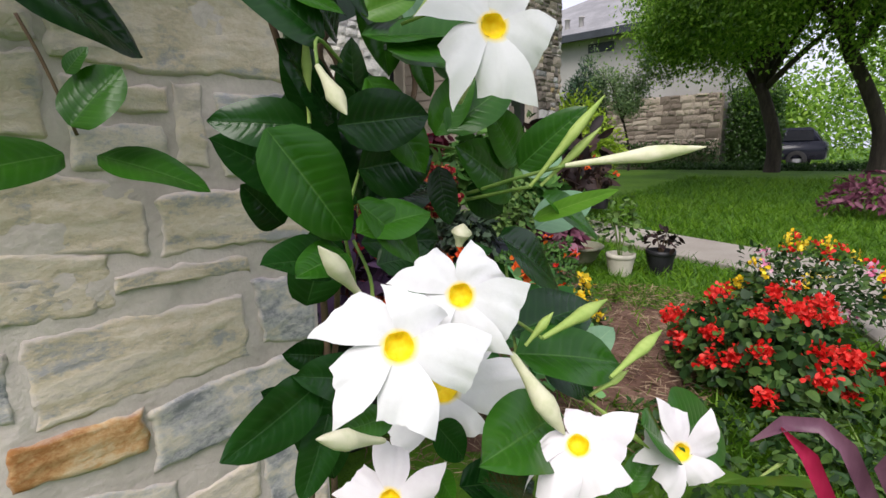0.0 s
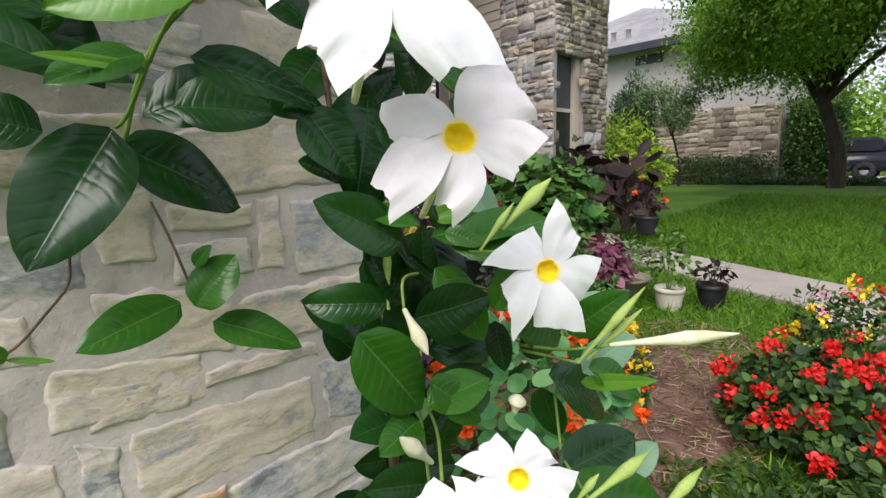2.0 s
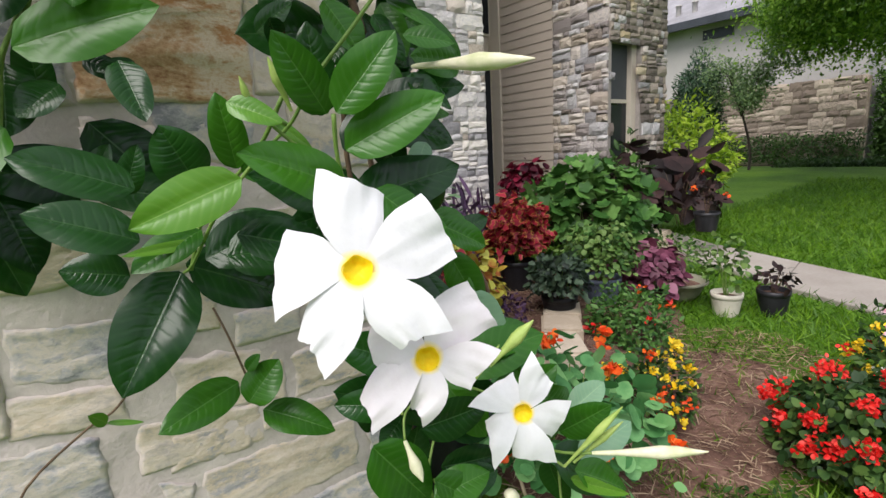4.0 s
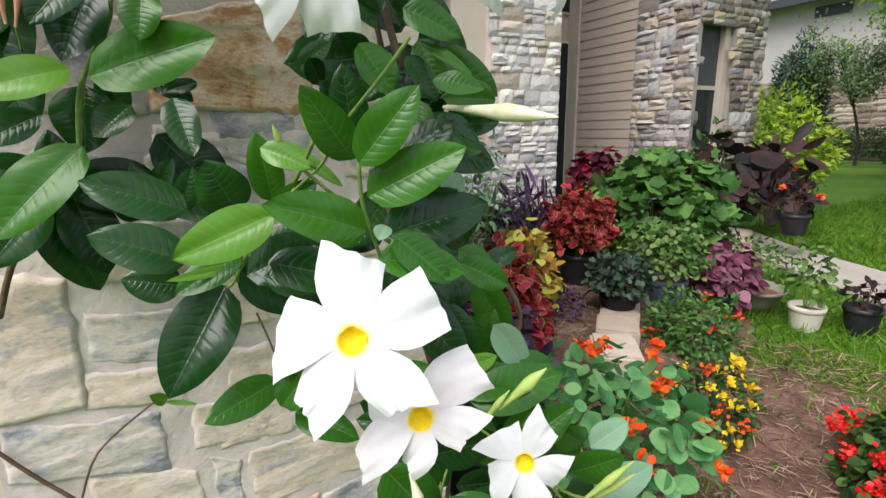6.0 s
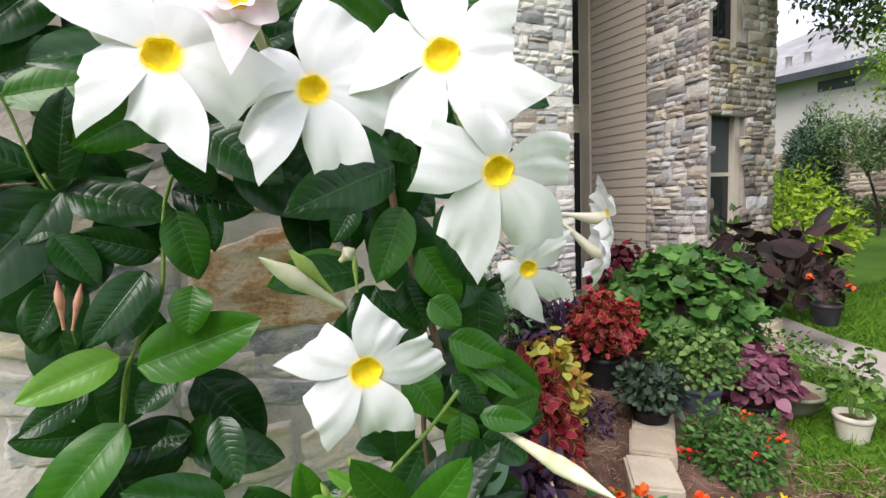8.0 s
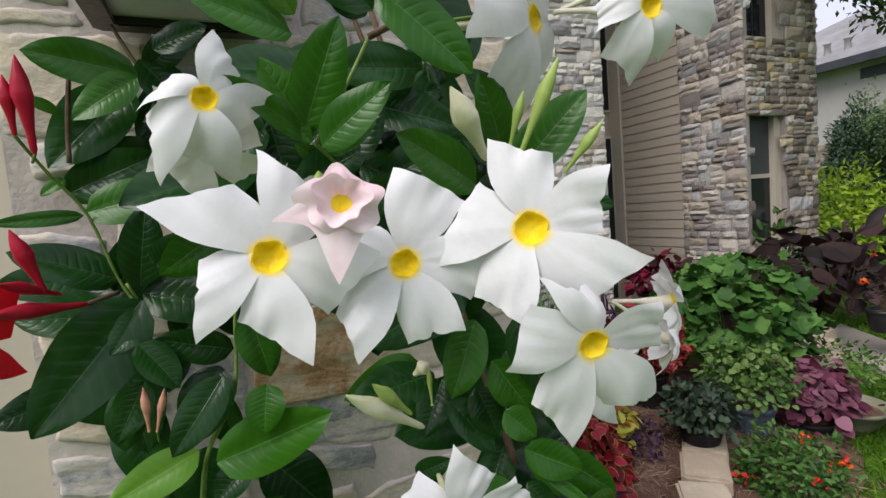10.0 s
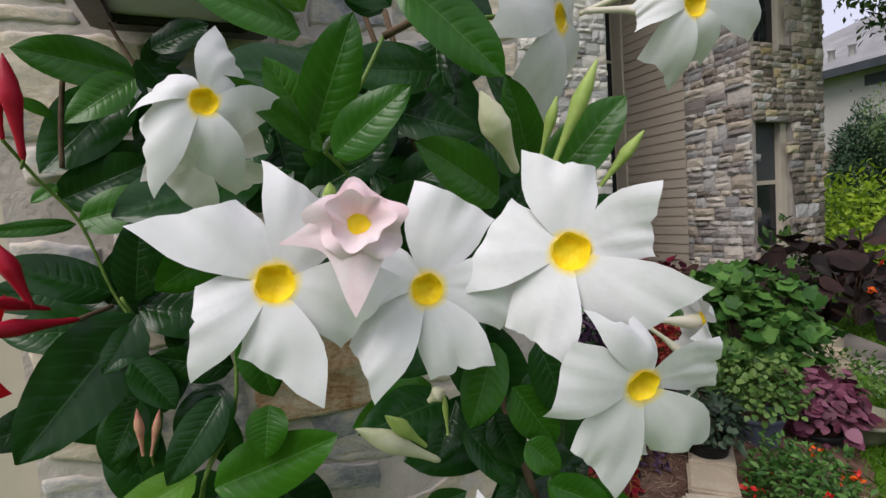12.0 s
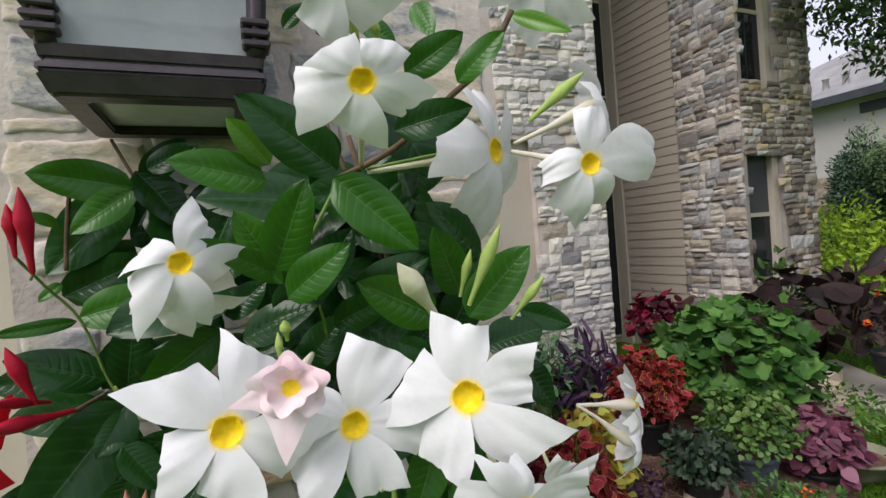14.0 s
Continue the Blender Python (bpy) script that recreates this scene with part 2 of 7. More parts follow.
# mortar behind the wing stones; the shade of deep joints is in its colour
M["joint"] = material("raked mortar joint darkened for shade", [(0.24, 0.22, 0.2), (0.33, 0.3, 0.275)], 0.97, 6, 60, 0.5)
M["warm_stone"] = material("warm stone", [(0.36, 0.31, 0.25), (0.48, 0.42, 0.34), (0.58, 0.52, 0.44)], 0.92, 6, 45, 0.7, random_=0.6, depth=0.012)
# browner stone, with the wing front's shade put into its darker tones
M["brown_shade_stone"] = material("brown house stone darkened for shade", [(0.15, 0.128, 0.108), (0.255, 0.22, 0.185), (0.37, 0.32, 0.265)], 0.92, 6, 45, 0.7, random_=0.7, depth=0.012)
M["buff_stone"] = material("buff yellow stone", [(0.34, 0.26, 0.14), (0.46, 0.37, 0.22), (0.54, 0.46, 0.32)], 0.92, 6, 45, 0.7, random_=0.6, depth=0.012)
M["cool_stone"] = material("cool grey stone", [(0.27, 0.265, 0.265), (0.38, 0.375, 0.37), (0.5, 0.49, 0.48)], 0.92, 6, 45, 0.7, random_=0.7, depth=0.012)
M["siding"] = material("painted siding", [(0.4, 0.345, 0.285), (0.44, 0.385, 0.32)], 0.75, 1.5, 40, 0.15)
M["trim"] = material("cream trim", [(0.47, 0.42, 0.34), (0.52, 0.47, 0.385)], 0.7, 2, 40, 0.1)
M["glass"] = material("window glass", [(0.012, 0.014, 0.017), (0.02, 0.022, 0.026)], 0.08, 1, 5, 0.0)
M["screen"] = material("insect screen", [(0.05, 0.055, 0.06), (0.07, 0.075, 0.08)], 0.5, 1, 900, 0.2)
M["roof"] = material("grey shingles", [(0.2, 0.198, 0.2), (0.31, 0.305, 0.305)], 0.95, 1.2, 16, 0.6, island=0.5, depth=0.03)
M["stucco"] = material("neighbour stucco", [(0.33, 0.315, 0.295), (0.39, 0.375, 0.355)], 0.9, 0.6, 25, 0.3)
M["gutter"] = material("dark gutter", [(0.025, 0.03, 0.035), (0.04, 0.046, 0.054)], 0.6, 2, 20, 0.1)
M["concrete"] = material("concrete walk", [(0.27, 0.24, 0.21), (0.36, 0.33, 0.29)], 0.95, 1.5, 50, 0.4, depth=0.006)
M["asphalt"] = material("pale road", [(0.3, 0.3, 0.3), (0.38, 0.38, 0.38)], 0.95, 0.5, 20, 0.3)
M["block"] = material("cut limestone", [(0.45, 0.37, 0.27), (0.6, 0.52, 0.4)], 0.92, 7, 70, 0.5, random_=0.4, depth=0.006)
M["dirt"] = material("garden soil", [(0.07, 0.036, 0.026), (0.14, 0.078, 0.056), (0.22, 0.135, 0.1)], 0.98, 6, 70, 0.9, depth=0.02)
M["grass"] = material("grass blades", [(0.042, 0.115, 0.004), (0.082, 0.2, 0.007), (0.14, 0.27, 0.014)], 0.55, 0.5, 5, 0, island=0.5, translucent=0.25)
M["turf"] = material("turf ground", [(0.034, 0.088, 0.004), (0.066, 0.155, 0.006), (0.105, 0.205, 0.011)], 0.95, 0.7, 60, 1.0, depth=0.03)
M["bark"] = material("bark", [(0.03, 0.024, 0.02), (0.08, 0.065, 0.05)], 0.95, 6, 40, 0.9, depth=0.02, stretch=(1, 1, 0.25))
M["tree_leaf"] = material("tree leaves", [(0.08, 0.18, 0.016), (0.19, 0.36, 0.035), (0.32, 0.5, 0.07)], 0.5, 0.35, 3, 0, island=0.5, translucent=0.42)
M["pale_leaf"] = material("pale tree leaves", [(0.1, 0.17, 0.07), (0.17, 0.27, 0.1), (0.24, 0.34, 0.14)], 0.5, 0.35, 3, 0, island=0.5, translucent=0.3)
M["shrub_and_shade_leaf"] = material("shrub leaves and shaded sprays", [(0.02, 0.055, 0.012), (0.045, 0.1, 0.02), (0.07, 0.14, 0.03)], 0.5, 1, 9, 0, island=0.5, translucent=0.2)
M["lime_leaf"] = material("lime leaves", [(0.2, 0.34, 0.02), (0.34, 0.5, 0.03), (0.46, 0.6, 0.06)], 0.5, 2, 12, 0, island=0.5, translucent=0.25)
M["mid_leaf"] = material("mid green leaves", [(0.032, 0.098, 0.018), (0.066, 0.168, 0.03), (0.115, 0.24, 0.055)], 0.5, 6, 30, 0.2, island=0.6, translucent=0.22)
M["dark_leaf"] = material("dark green leaves", [(0.014, 0.042, 0.009), (0.032, 0.08, 0.015), (0.075, 0.14, 0.028)], 0.55, 6, 40, 0.2, island=0.6, translucent=0.18)
M["vari_leaf"] = material("yellow green variegated leaves", [(0.035, 0.095, 0.016), (0.085, 0.17, 0.032), (0.17, 0.27, 0.075)], 0.5, 8, 40, 0.2, island=0.6, translucent=0.22)
M["fern_leaf"] = material("grey green fern leaves", [(0.08, 0.18, 0.08), (0.13, 0.26, 0.12), (0.2, 0.34, 0.17)], 0.55, 8, 40, 0.2, island=0.5, translucent=0.22)
M["lacy_leaf"] = material("blackish green lacy leaves", [(0.012, 0.024, 0.014), (0.03, 0.055, 0.03), (0.06, 0.1, 0.055)], 0.5, 8, 40, 0.2, island=0.6, translucent=0.15)
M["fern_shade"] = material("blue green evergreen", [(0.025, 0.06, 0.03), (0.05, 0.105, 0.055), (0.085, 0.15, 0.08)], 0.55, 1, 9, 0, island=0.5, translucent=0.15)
M["red_coleus"] = material("crimson coleus", [(0.04, 0.002, 0.009), (0.1, 0.004, 0.018), (0.2, 0.01, 0.034)], 0.5, 10, 60, 0.4, island=0.6, translucent=0.2)
M["edged_coleus"] = material("crimson coleus with ochre edges", [(0.11, 0.003, 0.01), (0.24, 0.006, 0.022), (0.36, 0.022, 0.045)], 0.5, 10, 60, 0.4, island=0.6, translucent=0.2, rim=((0.5, 0.34, 0.06), 0.82))
M["rim_coleus"] = material("ochre rimmed coleus", [(0.4, 0.12, 0.03), (0.5, 0.4, 0.05), (0.55, 0.55, 0.1)], 0.5, 14, 60, 0.4, island=0.7, translucent=0.2)
M["purple_leaf"] = material("purple leaves", [(0.022, 0.009, 0.028), (0.055, 0.024, 0.062), (0.11, 0.06, 0.12)], 0.5, 6, 40, 0.2, island=0.6, translucent=0.15)
M["mauve_coleus"] = material("mauve coleus", [(0.1, 0.022, 0.045), (0.18, 0.05, 0.088), (0.26, 0.1, 0.15)], 0.5, 8, 50, 0.3, island=0.6, translucent=0.2)
M["bronze_leaf"] = material("bronze leaves", [(0.012, 0.008, 0.008), (0.028, 0.014, 0.014), (0.055, 0.028, 0.025)], 0.6, 4, 30, 0.2, island=0.5, translucent=0.15)
M["round_leaf"] = material("round blue green leaves", [(0.06, 0.2, 0.06), (0.11, 0.3, 0.1), (0.2, 0.42, 0.15)], 0.55, 8, 40, 0.2, island=0.5, translucent=0.25)
M["red_petal"] = material("red petals", [(0.6, 0.01, 0.008), (0.8, 0.025, 0.02), (0.85, 0.08, 0.06)], 0.5, 30, 120, 0.2, island=0.5, translucent=0.25)
M["orange_petal"] = material("orange petals", [(0.75, 0.06, 0.01), (0.85, 0.11, 0.012), (0.9, 0.2, 0.03)], 0.5, 30, 120, 0.2, island=0.5, translucent=0.25)
M["yellow_petal"] = material("yellow petals", [(0.8, 0.5, 0.01), (0.9, 0.65, 0.02), (0.9, 0.75, 0.08)], 0.5, 30, 120, 0.2, island=0.5, translucent=0.25)
M["pink_petal"] = material("pink petals", [(0.7, 0.18, 0.35), (0.8, 0.4, 0.55), (0.85, 0.6, 0.65)], 0.5, 30, 120, 0.2, island=0.5, translucent=0.25)
M["white_petal"] = material("white bedding petals", [(0.75, 0.75, 0.7), (0.85, 0.85, 0.8)], 0.5, 30, 120, 0.2, translucent=0.25)
M["stem"] = material("green stem", [(0.1, 0.19, 0.035), (0.2, 0.3, 0.07)], 0.5, 30, 120, 0.2)
M["woody"] = material("woody vine", [(0.07, 0.045, 0.028), (0.15, 0.1, 0.06)], 0.85, 30, 150, 0.6, depth=0.002)
M["bud"] = material("greenish white bud", [(0.52, 0.56, 0.3), (0.72, 0.7, 0.5), (0.8, 0.74, 0.62)], 0.5, 18, 60, 0.2, translucent=0.15)
M["bud_green"] = material("yellow green bud", [(0.26, 0.4, 0.08), (0.4, 0.52, 0.14), (0.55, 0.62, 0.25)], 0.5, 18, 60, 0.2, translucent=0.15)
M["bud_red"] = material("crimson bud", [(0.32, 0.003, 0.018), (0.5, 0.01, 0.04)], 0.4, 18, 60, 0.1, translucent=0.1)
M["bud_pink"] = material("pink bud", [(0.6, 0.2, 0.18), (0.7, 0.35, 0.25), (0.5, 0.45, 0.18)], 0.5, 30, 60, 0.1, translucent=0.1)
M["petal"] = material("white petal", [(0.7, 0.7, 0.71), (0.76, 0.76, 0.77), (0.79, 0.79, 0.8)], 0.55, 25, 140, 0.45, rim=((0.92, 0.7, 0.07), 0.9), translucent=0.2, depth=0.0015, spec=0.25)
M["petal_blush"] = material("blush petal", [(0.7, 0.65, 0.675), (0.755, 0.72, 0.735), (0.785, 0.755, 0.77)], 0.55, 18, 120, 0.45, rim=((0.92, 0.7, 0.07), 0.9), translucent=0.2, depth=0.0015, spec=0.25)
M["petal_pink"] = material("pink petal", [(0.76, 0.53, 0.57), (0.81, 0.66, 0.69), (0.83, 0.74, 0.76)], 0.55, 22, 120, 0.4, rim=((0.85, 0.5, 0.2), 0.86), translucent=0.22, depth=0.0015, spec=0.25)
M["petal_red"] = material("red petal", [(0.4, 0.004, 0.012), (0.6, 0.01, 0.02)], 0.5, 22, 120, 0.4, translucent=0.2, depth=0.0015, spec=0.25)
M["throat"] = material("yellow throat", [(0.92, 0.58, 0.006), (0.95, 0.68, 0.012), (0.96, 0.75, 0.03)], 0.55, 90, 200, 0.2, translucent=0.2)
M["pot_black"] = material("black plastic pot", [(0.012, 0.012, 0.014), (0.025, 0.025, 0.028)], 0.45, 10, 80, 0.1)
M["pot_cream"] = material("cream plastic pot", [(0.5, 0.47, 0.38), (0.6, 0.57, 0.48)], 0.55, 8, 60, 0.1)
M["pot_olive"] = material("olive glazed bowl", [(0.2, 0.2, 0.14), (0.3, 0.29, 0.21)], 0.5, 8, 60, 0.2)
M["pot_blue"] = material("blue grey pot", [(0.08, 0.1, 0.14), (0.12, 0.14, 0.19)], 0.4, 8, 60, 0.1)
M["lamp_metal"] = material("bronze painted metal", [(0.05, 0.042, 0.047), (0.08, 0.067, 0.075)], 0.35, 20, 120, 0.2, metal=0.3)
M["frosted"] = material("seeded frosted glass", [(0.56, 0.6, 0.62), (0.66, 0.7, 0.72)], 0.12, 6, 55, 0.5, depth=0.003)
M["bulb"] = material("white bulb", [(0.7, 0.68, 0.62), (0.75, 0.73, 0.68)], 0.4, 5, 40, 0.0)
M["car_paint"] = material("dark blue car paint", [(0.006, 0.007, 0.012), (0.01, 0.011, 0.018)], 0.2, 1, 5, 0.0)
M["tyre"] = material("tyre rubber", [(0.015, 0.015, 0.015), (0.025, 0.025, 0.025)], 0.9, 5, 60, 0.3)
M["alloy"] = material("alloy rim", [(0.4, 0.4, 0.42), (0.5, 0.5, 0.52)], 0.35, 5, 60, 0.0, metal=0.8)
M["crimson_strap"] = material("crimson strap leaf", [(0.2, 0.005, 0.03), (0.36, 0.012, 0.06), (0.45, 0.05, 0.1)], 0.4, 12, 60, 0.2, translucent=0.2, stretch=(1, 1, 0.3))
M["purple_strap"] = material("purple strap leaf", [(0.09, 0.035, 0.06), (0.16, 0.07, 0.11), (0.22, 0.12, 0.16)], 0.4, 12, 60, 0.2, translucent=0.15, stretch=(1, 1, 0.3))
M["cane"] = material("dry cane", [(0.4, 0.3, 0.2), (0.5, 0.4, 0.28)], 0.8, 20, 100, 0.3)
M["litter"] = material("dry leaf litter", [(0.12, 0.07, 0.045), (0.24, 0.16, 0.1), (0.36, 0.27, 0.18)], 0.9, 8, 60, 0.2, island=0.7)
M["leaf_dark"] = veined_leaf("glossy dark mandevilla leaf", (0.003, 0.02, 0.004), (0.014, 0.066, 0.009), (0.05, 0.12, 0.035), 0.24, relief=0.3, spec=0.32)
M["leaf_mid"] = veined_leaf("green mandevilla leaf", (0.013, 0.07, 0.004), (0.04, 0.15, 0.008), (0.1, 0.22, 0.05), 0.28, relief=0.25, spec=0.3)
M["leaf_young"] = veined_leaf("young lime mandevilla leaf", (0.06, 0.18, 0.013), (0.12, 0.28, 0.025), (0.25, 0.4, 0.1), 0.3, relief=0.12, spec=0.35)
M["leaf_pale"] = veined_leaf("pale backed mandevilla leaf", (0.12, 0.24, 0.14), (0.2, 0.34, 0.2), (0.3, 0.45, 0.25), 0.45)


# ---- large structure ----
def slab(name, corners, z0, z1, mat, label, category):
    """A flat slab over a plan outline."""
    bm = bmesh.new()
    top = [bm.verts.new((x, y, z1)) for x, y in corners]
    low = [bm.verts.new((x, y, z0)) for x, y in corners]
    bm.faces.new(top), bm.faces.new(low[::-1])
    for i in range(len(corners)):
        j = (i + 1) % len(corners)
        bm.faces.new((top[i], low[i], low[j], top[j]))
    ob = part(name, bm_mesh(name, bm), mat)
    return tagged(ob, label, category, kind="structure")


def ground_z(x, y):
    """The lie of the land: flat by the house, rising gently over the lawn, level at the street."""
    rise = 0.28 * min(max((x - 4.0) / 8.5, 0.0), 1.0) - 0.33 * min(max((x - 14.0) / 7.0, 0.0), 1.0)
    return rise + 0.01 * noise.noise(Vector((x * 1.3, y * 1.3, 0)))


def build_ground():
    vs, fs = [], []
    xs = [-40, -15, -6, -3] + [-2 + 0.22 * i for i in range(50)] + [9.5, 10.5, 12, 14, 17, 21, 26, 34, 50, 90, 200, 600]
    ys = [-600, -150, -50, -25, -14, -9, -6, -4.5, -3.5] + [-3 + 0.22 * i for i in range(38)] + [6, 7.5, 9.5, 12, 16, 22, 30, 50, 150, 600]
    for x in xs:
        for y in ys:
            vs.append((x, y, ground_z(x, y)))
    n = len(ys)
    for i in range(len(xs) - 1):
        for j in range(n - 1):
            fs.append((i * n + j, (i + 1) * n + j, (i + 1) * n + j + 1, i * n + j + 1))
    ob = part("ground", mesh_of("ground", vs, fs), M["turf"])
    tagged(ob, "green lawn and turf round the house", "ground", kind="structure")


build_ground()

# bare soil beside the bed and under the pots
def soil_patch(name, cx, cy, rx, ry, z, label, h=0.02, seed=1):
    vs, fs, rings, steps = [(cx, cy, z + h)], [], 7, 36
    for r in range(1, rings + 1):
        for s in range(steps):
            a = 2 * math.pi * s / steps
            k = r / rings * (1 + 0.22 * noise.noise(Vector((math.cos(a) * 1.7, math.sin(a) * 1.7, seed))))
            x, y = cx + rx * k * math.cos(a), cy + ry * k * math.sin(a)
            vs.append((x, y, z + h * (1 - (r / rings) ** 4) - (0.03 if r == rings else 0) + 0.012 * noise.noise(Vector((x * 9, y * 9, 2)))))
    for s in range(steps):
        fs.append((0, 1 + s, 1 + (s + 1) % steps))
    for r in range(rings - 1):
        for s in range(steps):
            a, b = 1 + r * steps + s, 1 + r * steps + (s + 1) % steps
            fs.append((a, a + steps, b + steps, b))
    ob = part(name, mesh_of(name, vs, fs), M["dirt"])
    tagged(ob, label, "soil", kind="structure")


soil_patch("soil", 1.85, 0.95, 0.88, 0.44, 0.0, "bare brown garden soil with leaf litter", 0.03, 3)
soil_patch("bed_soil", 2.0, 2.45, 1.75, 1.35, 0.0, "raised bed of dark soil below the stone front", 0.17, 5)

# front walk
def build_walk():
    left = [(4.9, 3.0), (4.35, 2.05), (4.0, 1.3), (3.7, 0.7), (3.2, 0.3), (2.5, 0.0), (1.8, -0.45), (0.7, -1.2)]
    right = [(5.4, 2.9), (5.0, 2.2), (4.7, 1.4), (4.45, 0.75), (4.2, 0.15), (3.8, -0.5), (3.0, -1.4), (1.4, -2.3)]
    walk_ob = thing("front_walk", "grey concrete front walk curving past the lawn", "walkway", kind="structure")
    for i in range(len(left) - 1):
        a, b, c, d = left[i], left[i + 1], right[i + 1], right[i]
        bm = bmesh.new()
        mid = ((a[0] + b[0] + c[0] + d[0]) / 4, (a[1] + b[1] + c[1] + d[1]) / 4)
        pts = [(mid[0] + (p[0] - mid[0]) * 0.994, mid[1] + (p[1] - mid[1]) * 0.994) for p in (a, b, c, d)]
        up = [bm.verts.new((x, y, 0.035 + ground_z(x, y))) for x, y in pts]
        low = [bm.verts.new((x, y, -0.06)) for x, y in pts]
        bm.faces.new(up)
        for k in range(4):
            bm.faces.new((up[k], low[k], low[(k + 1) % 4], up[(k + 1) % 4]))
        bmesh.ops.bevel(bm, geom=[e for e in bm.edges if all(v.co.z > 0 for v in e.verts)], offset=0.006, segments=1, affect="EDGES")
        part("slab", bm, M["concrete"], walk_ob)


build_walk()

WALL_Y, WALL_L, WALL_R = 0.865, -0.127, 0.608
FRONT_Y, SIDE_X = 3.23, 4.755          # front and left faces of the projecting wing
RECESS_Y = 5.0                        # entry wall
LEFT_Y, LEFT_R = 3.5, 3.26            # stone front left of the entry


def stone_piece(seed, w, h, d, rough=0.12, nx=5, nz=4):
    """An uneven quarried stone with a broken face: w wide, h high, d proud, its face towards -y."""
    rnd = random.Random(seed)
    vs, fs = [], []
    wob = [[(rnd.uniform(-1, 1), rnd.uniform(-1, 1)) for _ in range(nz)] for _ in range(nx)]
    for i in range(nx):
        for j in range(nz):
            u, v = i / (nx - 1) * 2 - 1, j / (nz - 1) * 2 - 1
            e = max(abs(u), abs(v))
            cx = u * (1 - 0.04 * abs(v) ** 4) + wob[i][j][0] * rough * 0.5
            cz = v * (1 - 0.04 * abs(u) ** 4) + wob[i][j][1] * rough
            y = -d * (1 - 0.5 * e ** 12) * (0.85 + 0.25 * noise.noise(Vector((u * 1.3 + seed, v * 1.3, 0.3))) + 0.12 * wob[i][j][0])
            vs.append((cx * w / 2, y, cz * h / 2))
    for i in range(nx - 1):
        for j in range(nz - 1):
            a = i * nz + j
            fs.append((a, a + nz, a + nz + 1, a + 1))
    ring = [i * nz for i in range(nx)] + [(nx - 1) * nz + j for j in range(1, nz)] + [i * nz + nz - 1 for i in range(nx - 2, -1, -1)] + [j for j in range(nz - 2, 0, -1)]
    n0 = len(vs)
    for k in ring:
        vs.append((vs[k][0] * 1.02, 0.012, vs[k][2] * 1.02))
    for q in range(len(ring)):
        r = (q + 1) % len(ring)
        fs.append((ring[q], n0 + q, n0 + r, ring[r]))
    return mesh_of("stone", vs, fs, smooth=False)


# near wall: a stone pier between the garage door and the corner
def mortar_wall():
    """The pier's body; its face is trowelled unevenly."""
    bm = box(WALL_L, WALL_Y, -0.1, WALL_R, WALL_Y + 0.45, 2.8)
    nx, nz = 60, 190
    grid = [[bm.verts.new((WALL_L + (WALL_R - WALL_L) * i / nx, WALL_Y - 0.001 - 0.004 * noise.noise(Vector((i * 0.22, j * 0.22, 1))) - 0.002 * noise.noise(Vector((i * 0.7, j * 0.7, 4))), -0.1 + 2.89 * j / nz)) for j in range(nz)] for i in range(nx + 1)]
    for i in range(nx):
        for j in range(nz - 1):
            bm.faces.new((grid[i][j], grid[i + 1][j], grid[i + 1][j + 1], grid[i][j + 1])).smooth = True
    me = bpy.data.meshes.new("wall_near")
    bm.to_mesh(me)
    bm.free()
    return me


near_wall = part("wall_near", mortar_wall(), M["mortar"])
tagged(near_wall, "pale mortared wall of rough tan and grey stones", "wall", kind="structure")
wall_ob2 = part("wall_garage", box(-3.2, WALL_Y + 0.06, -0.1, WALL_L - 0.002, WALL_Y + 0.4, 2.8), M["trim"])
tagged(wall_ob2, "smooth cream painted garage trim beside the stone", "wall", kind="structure")

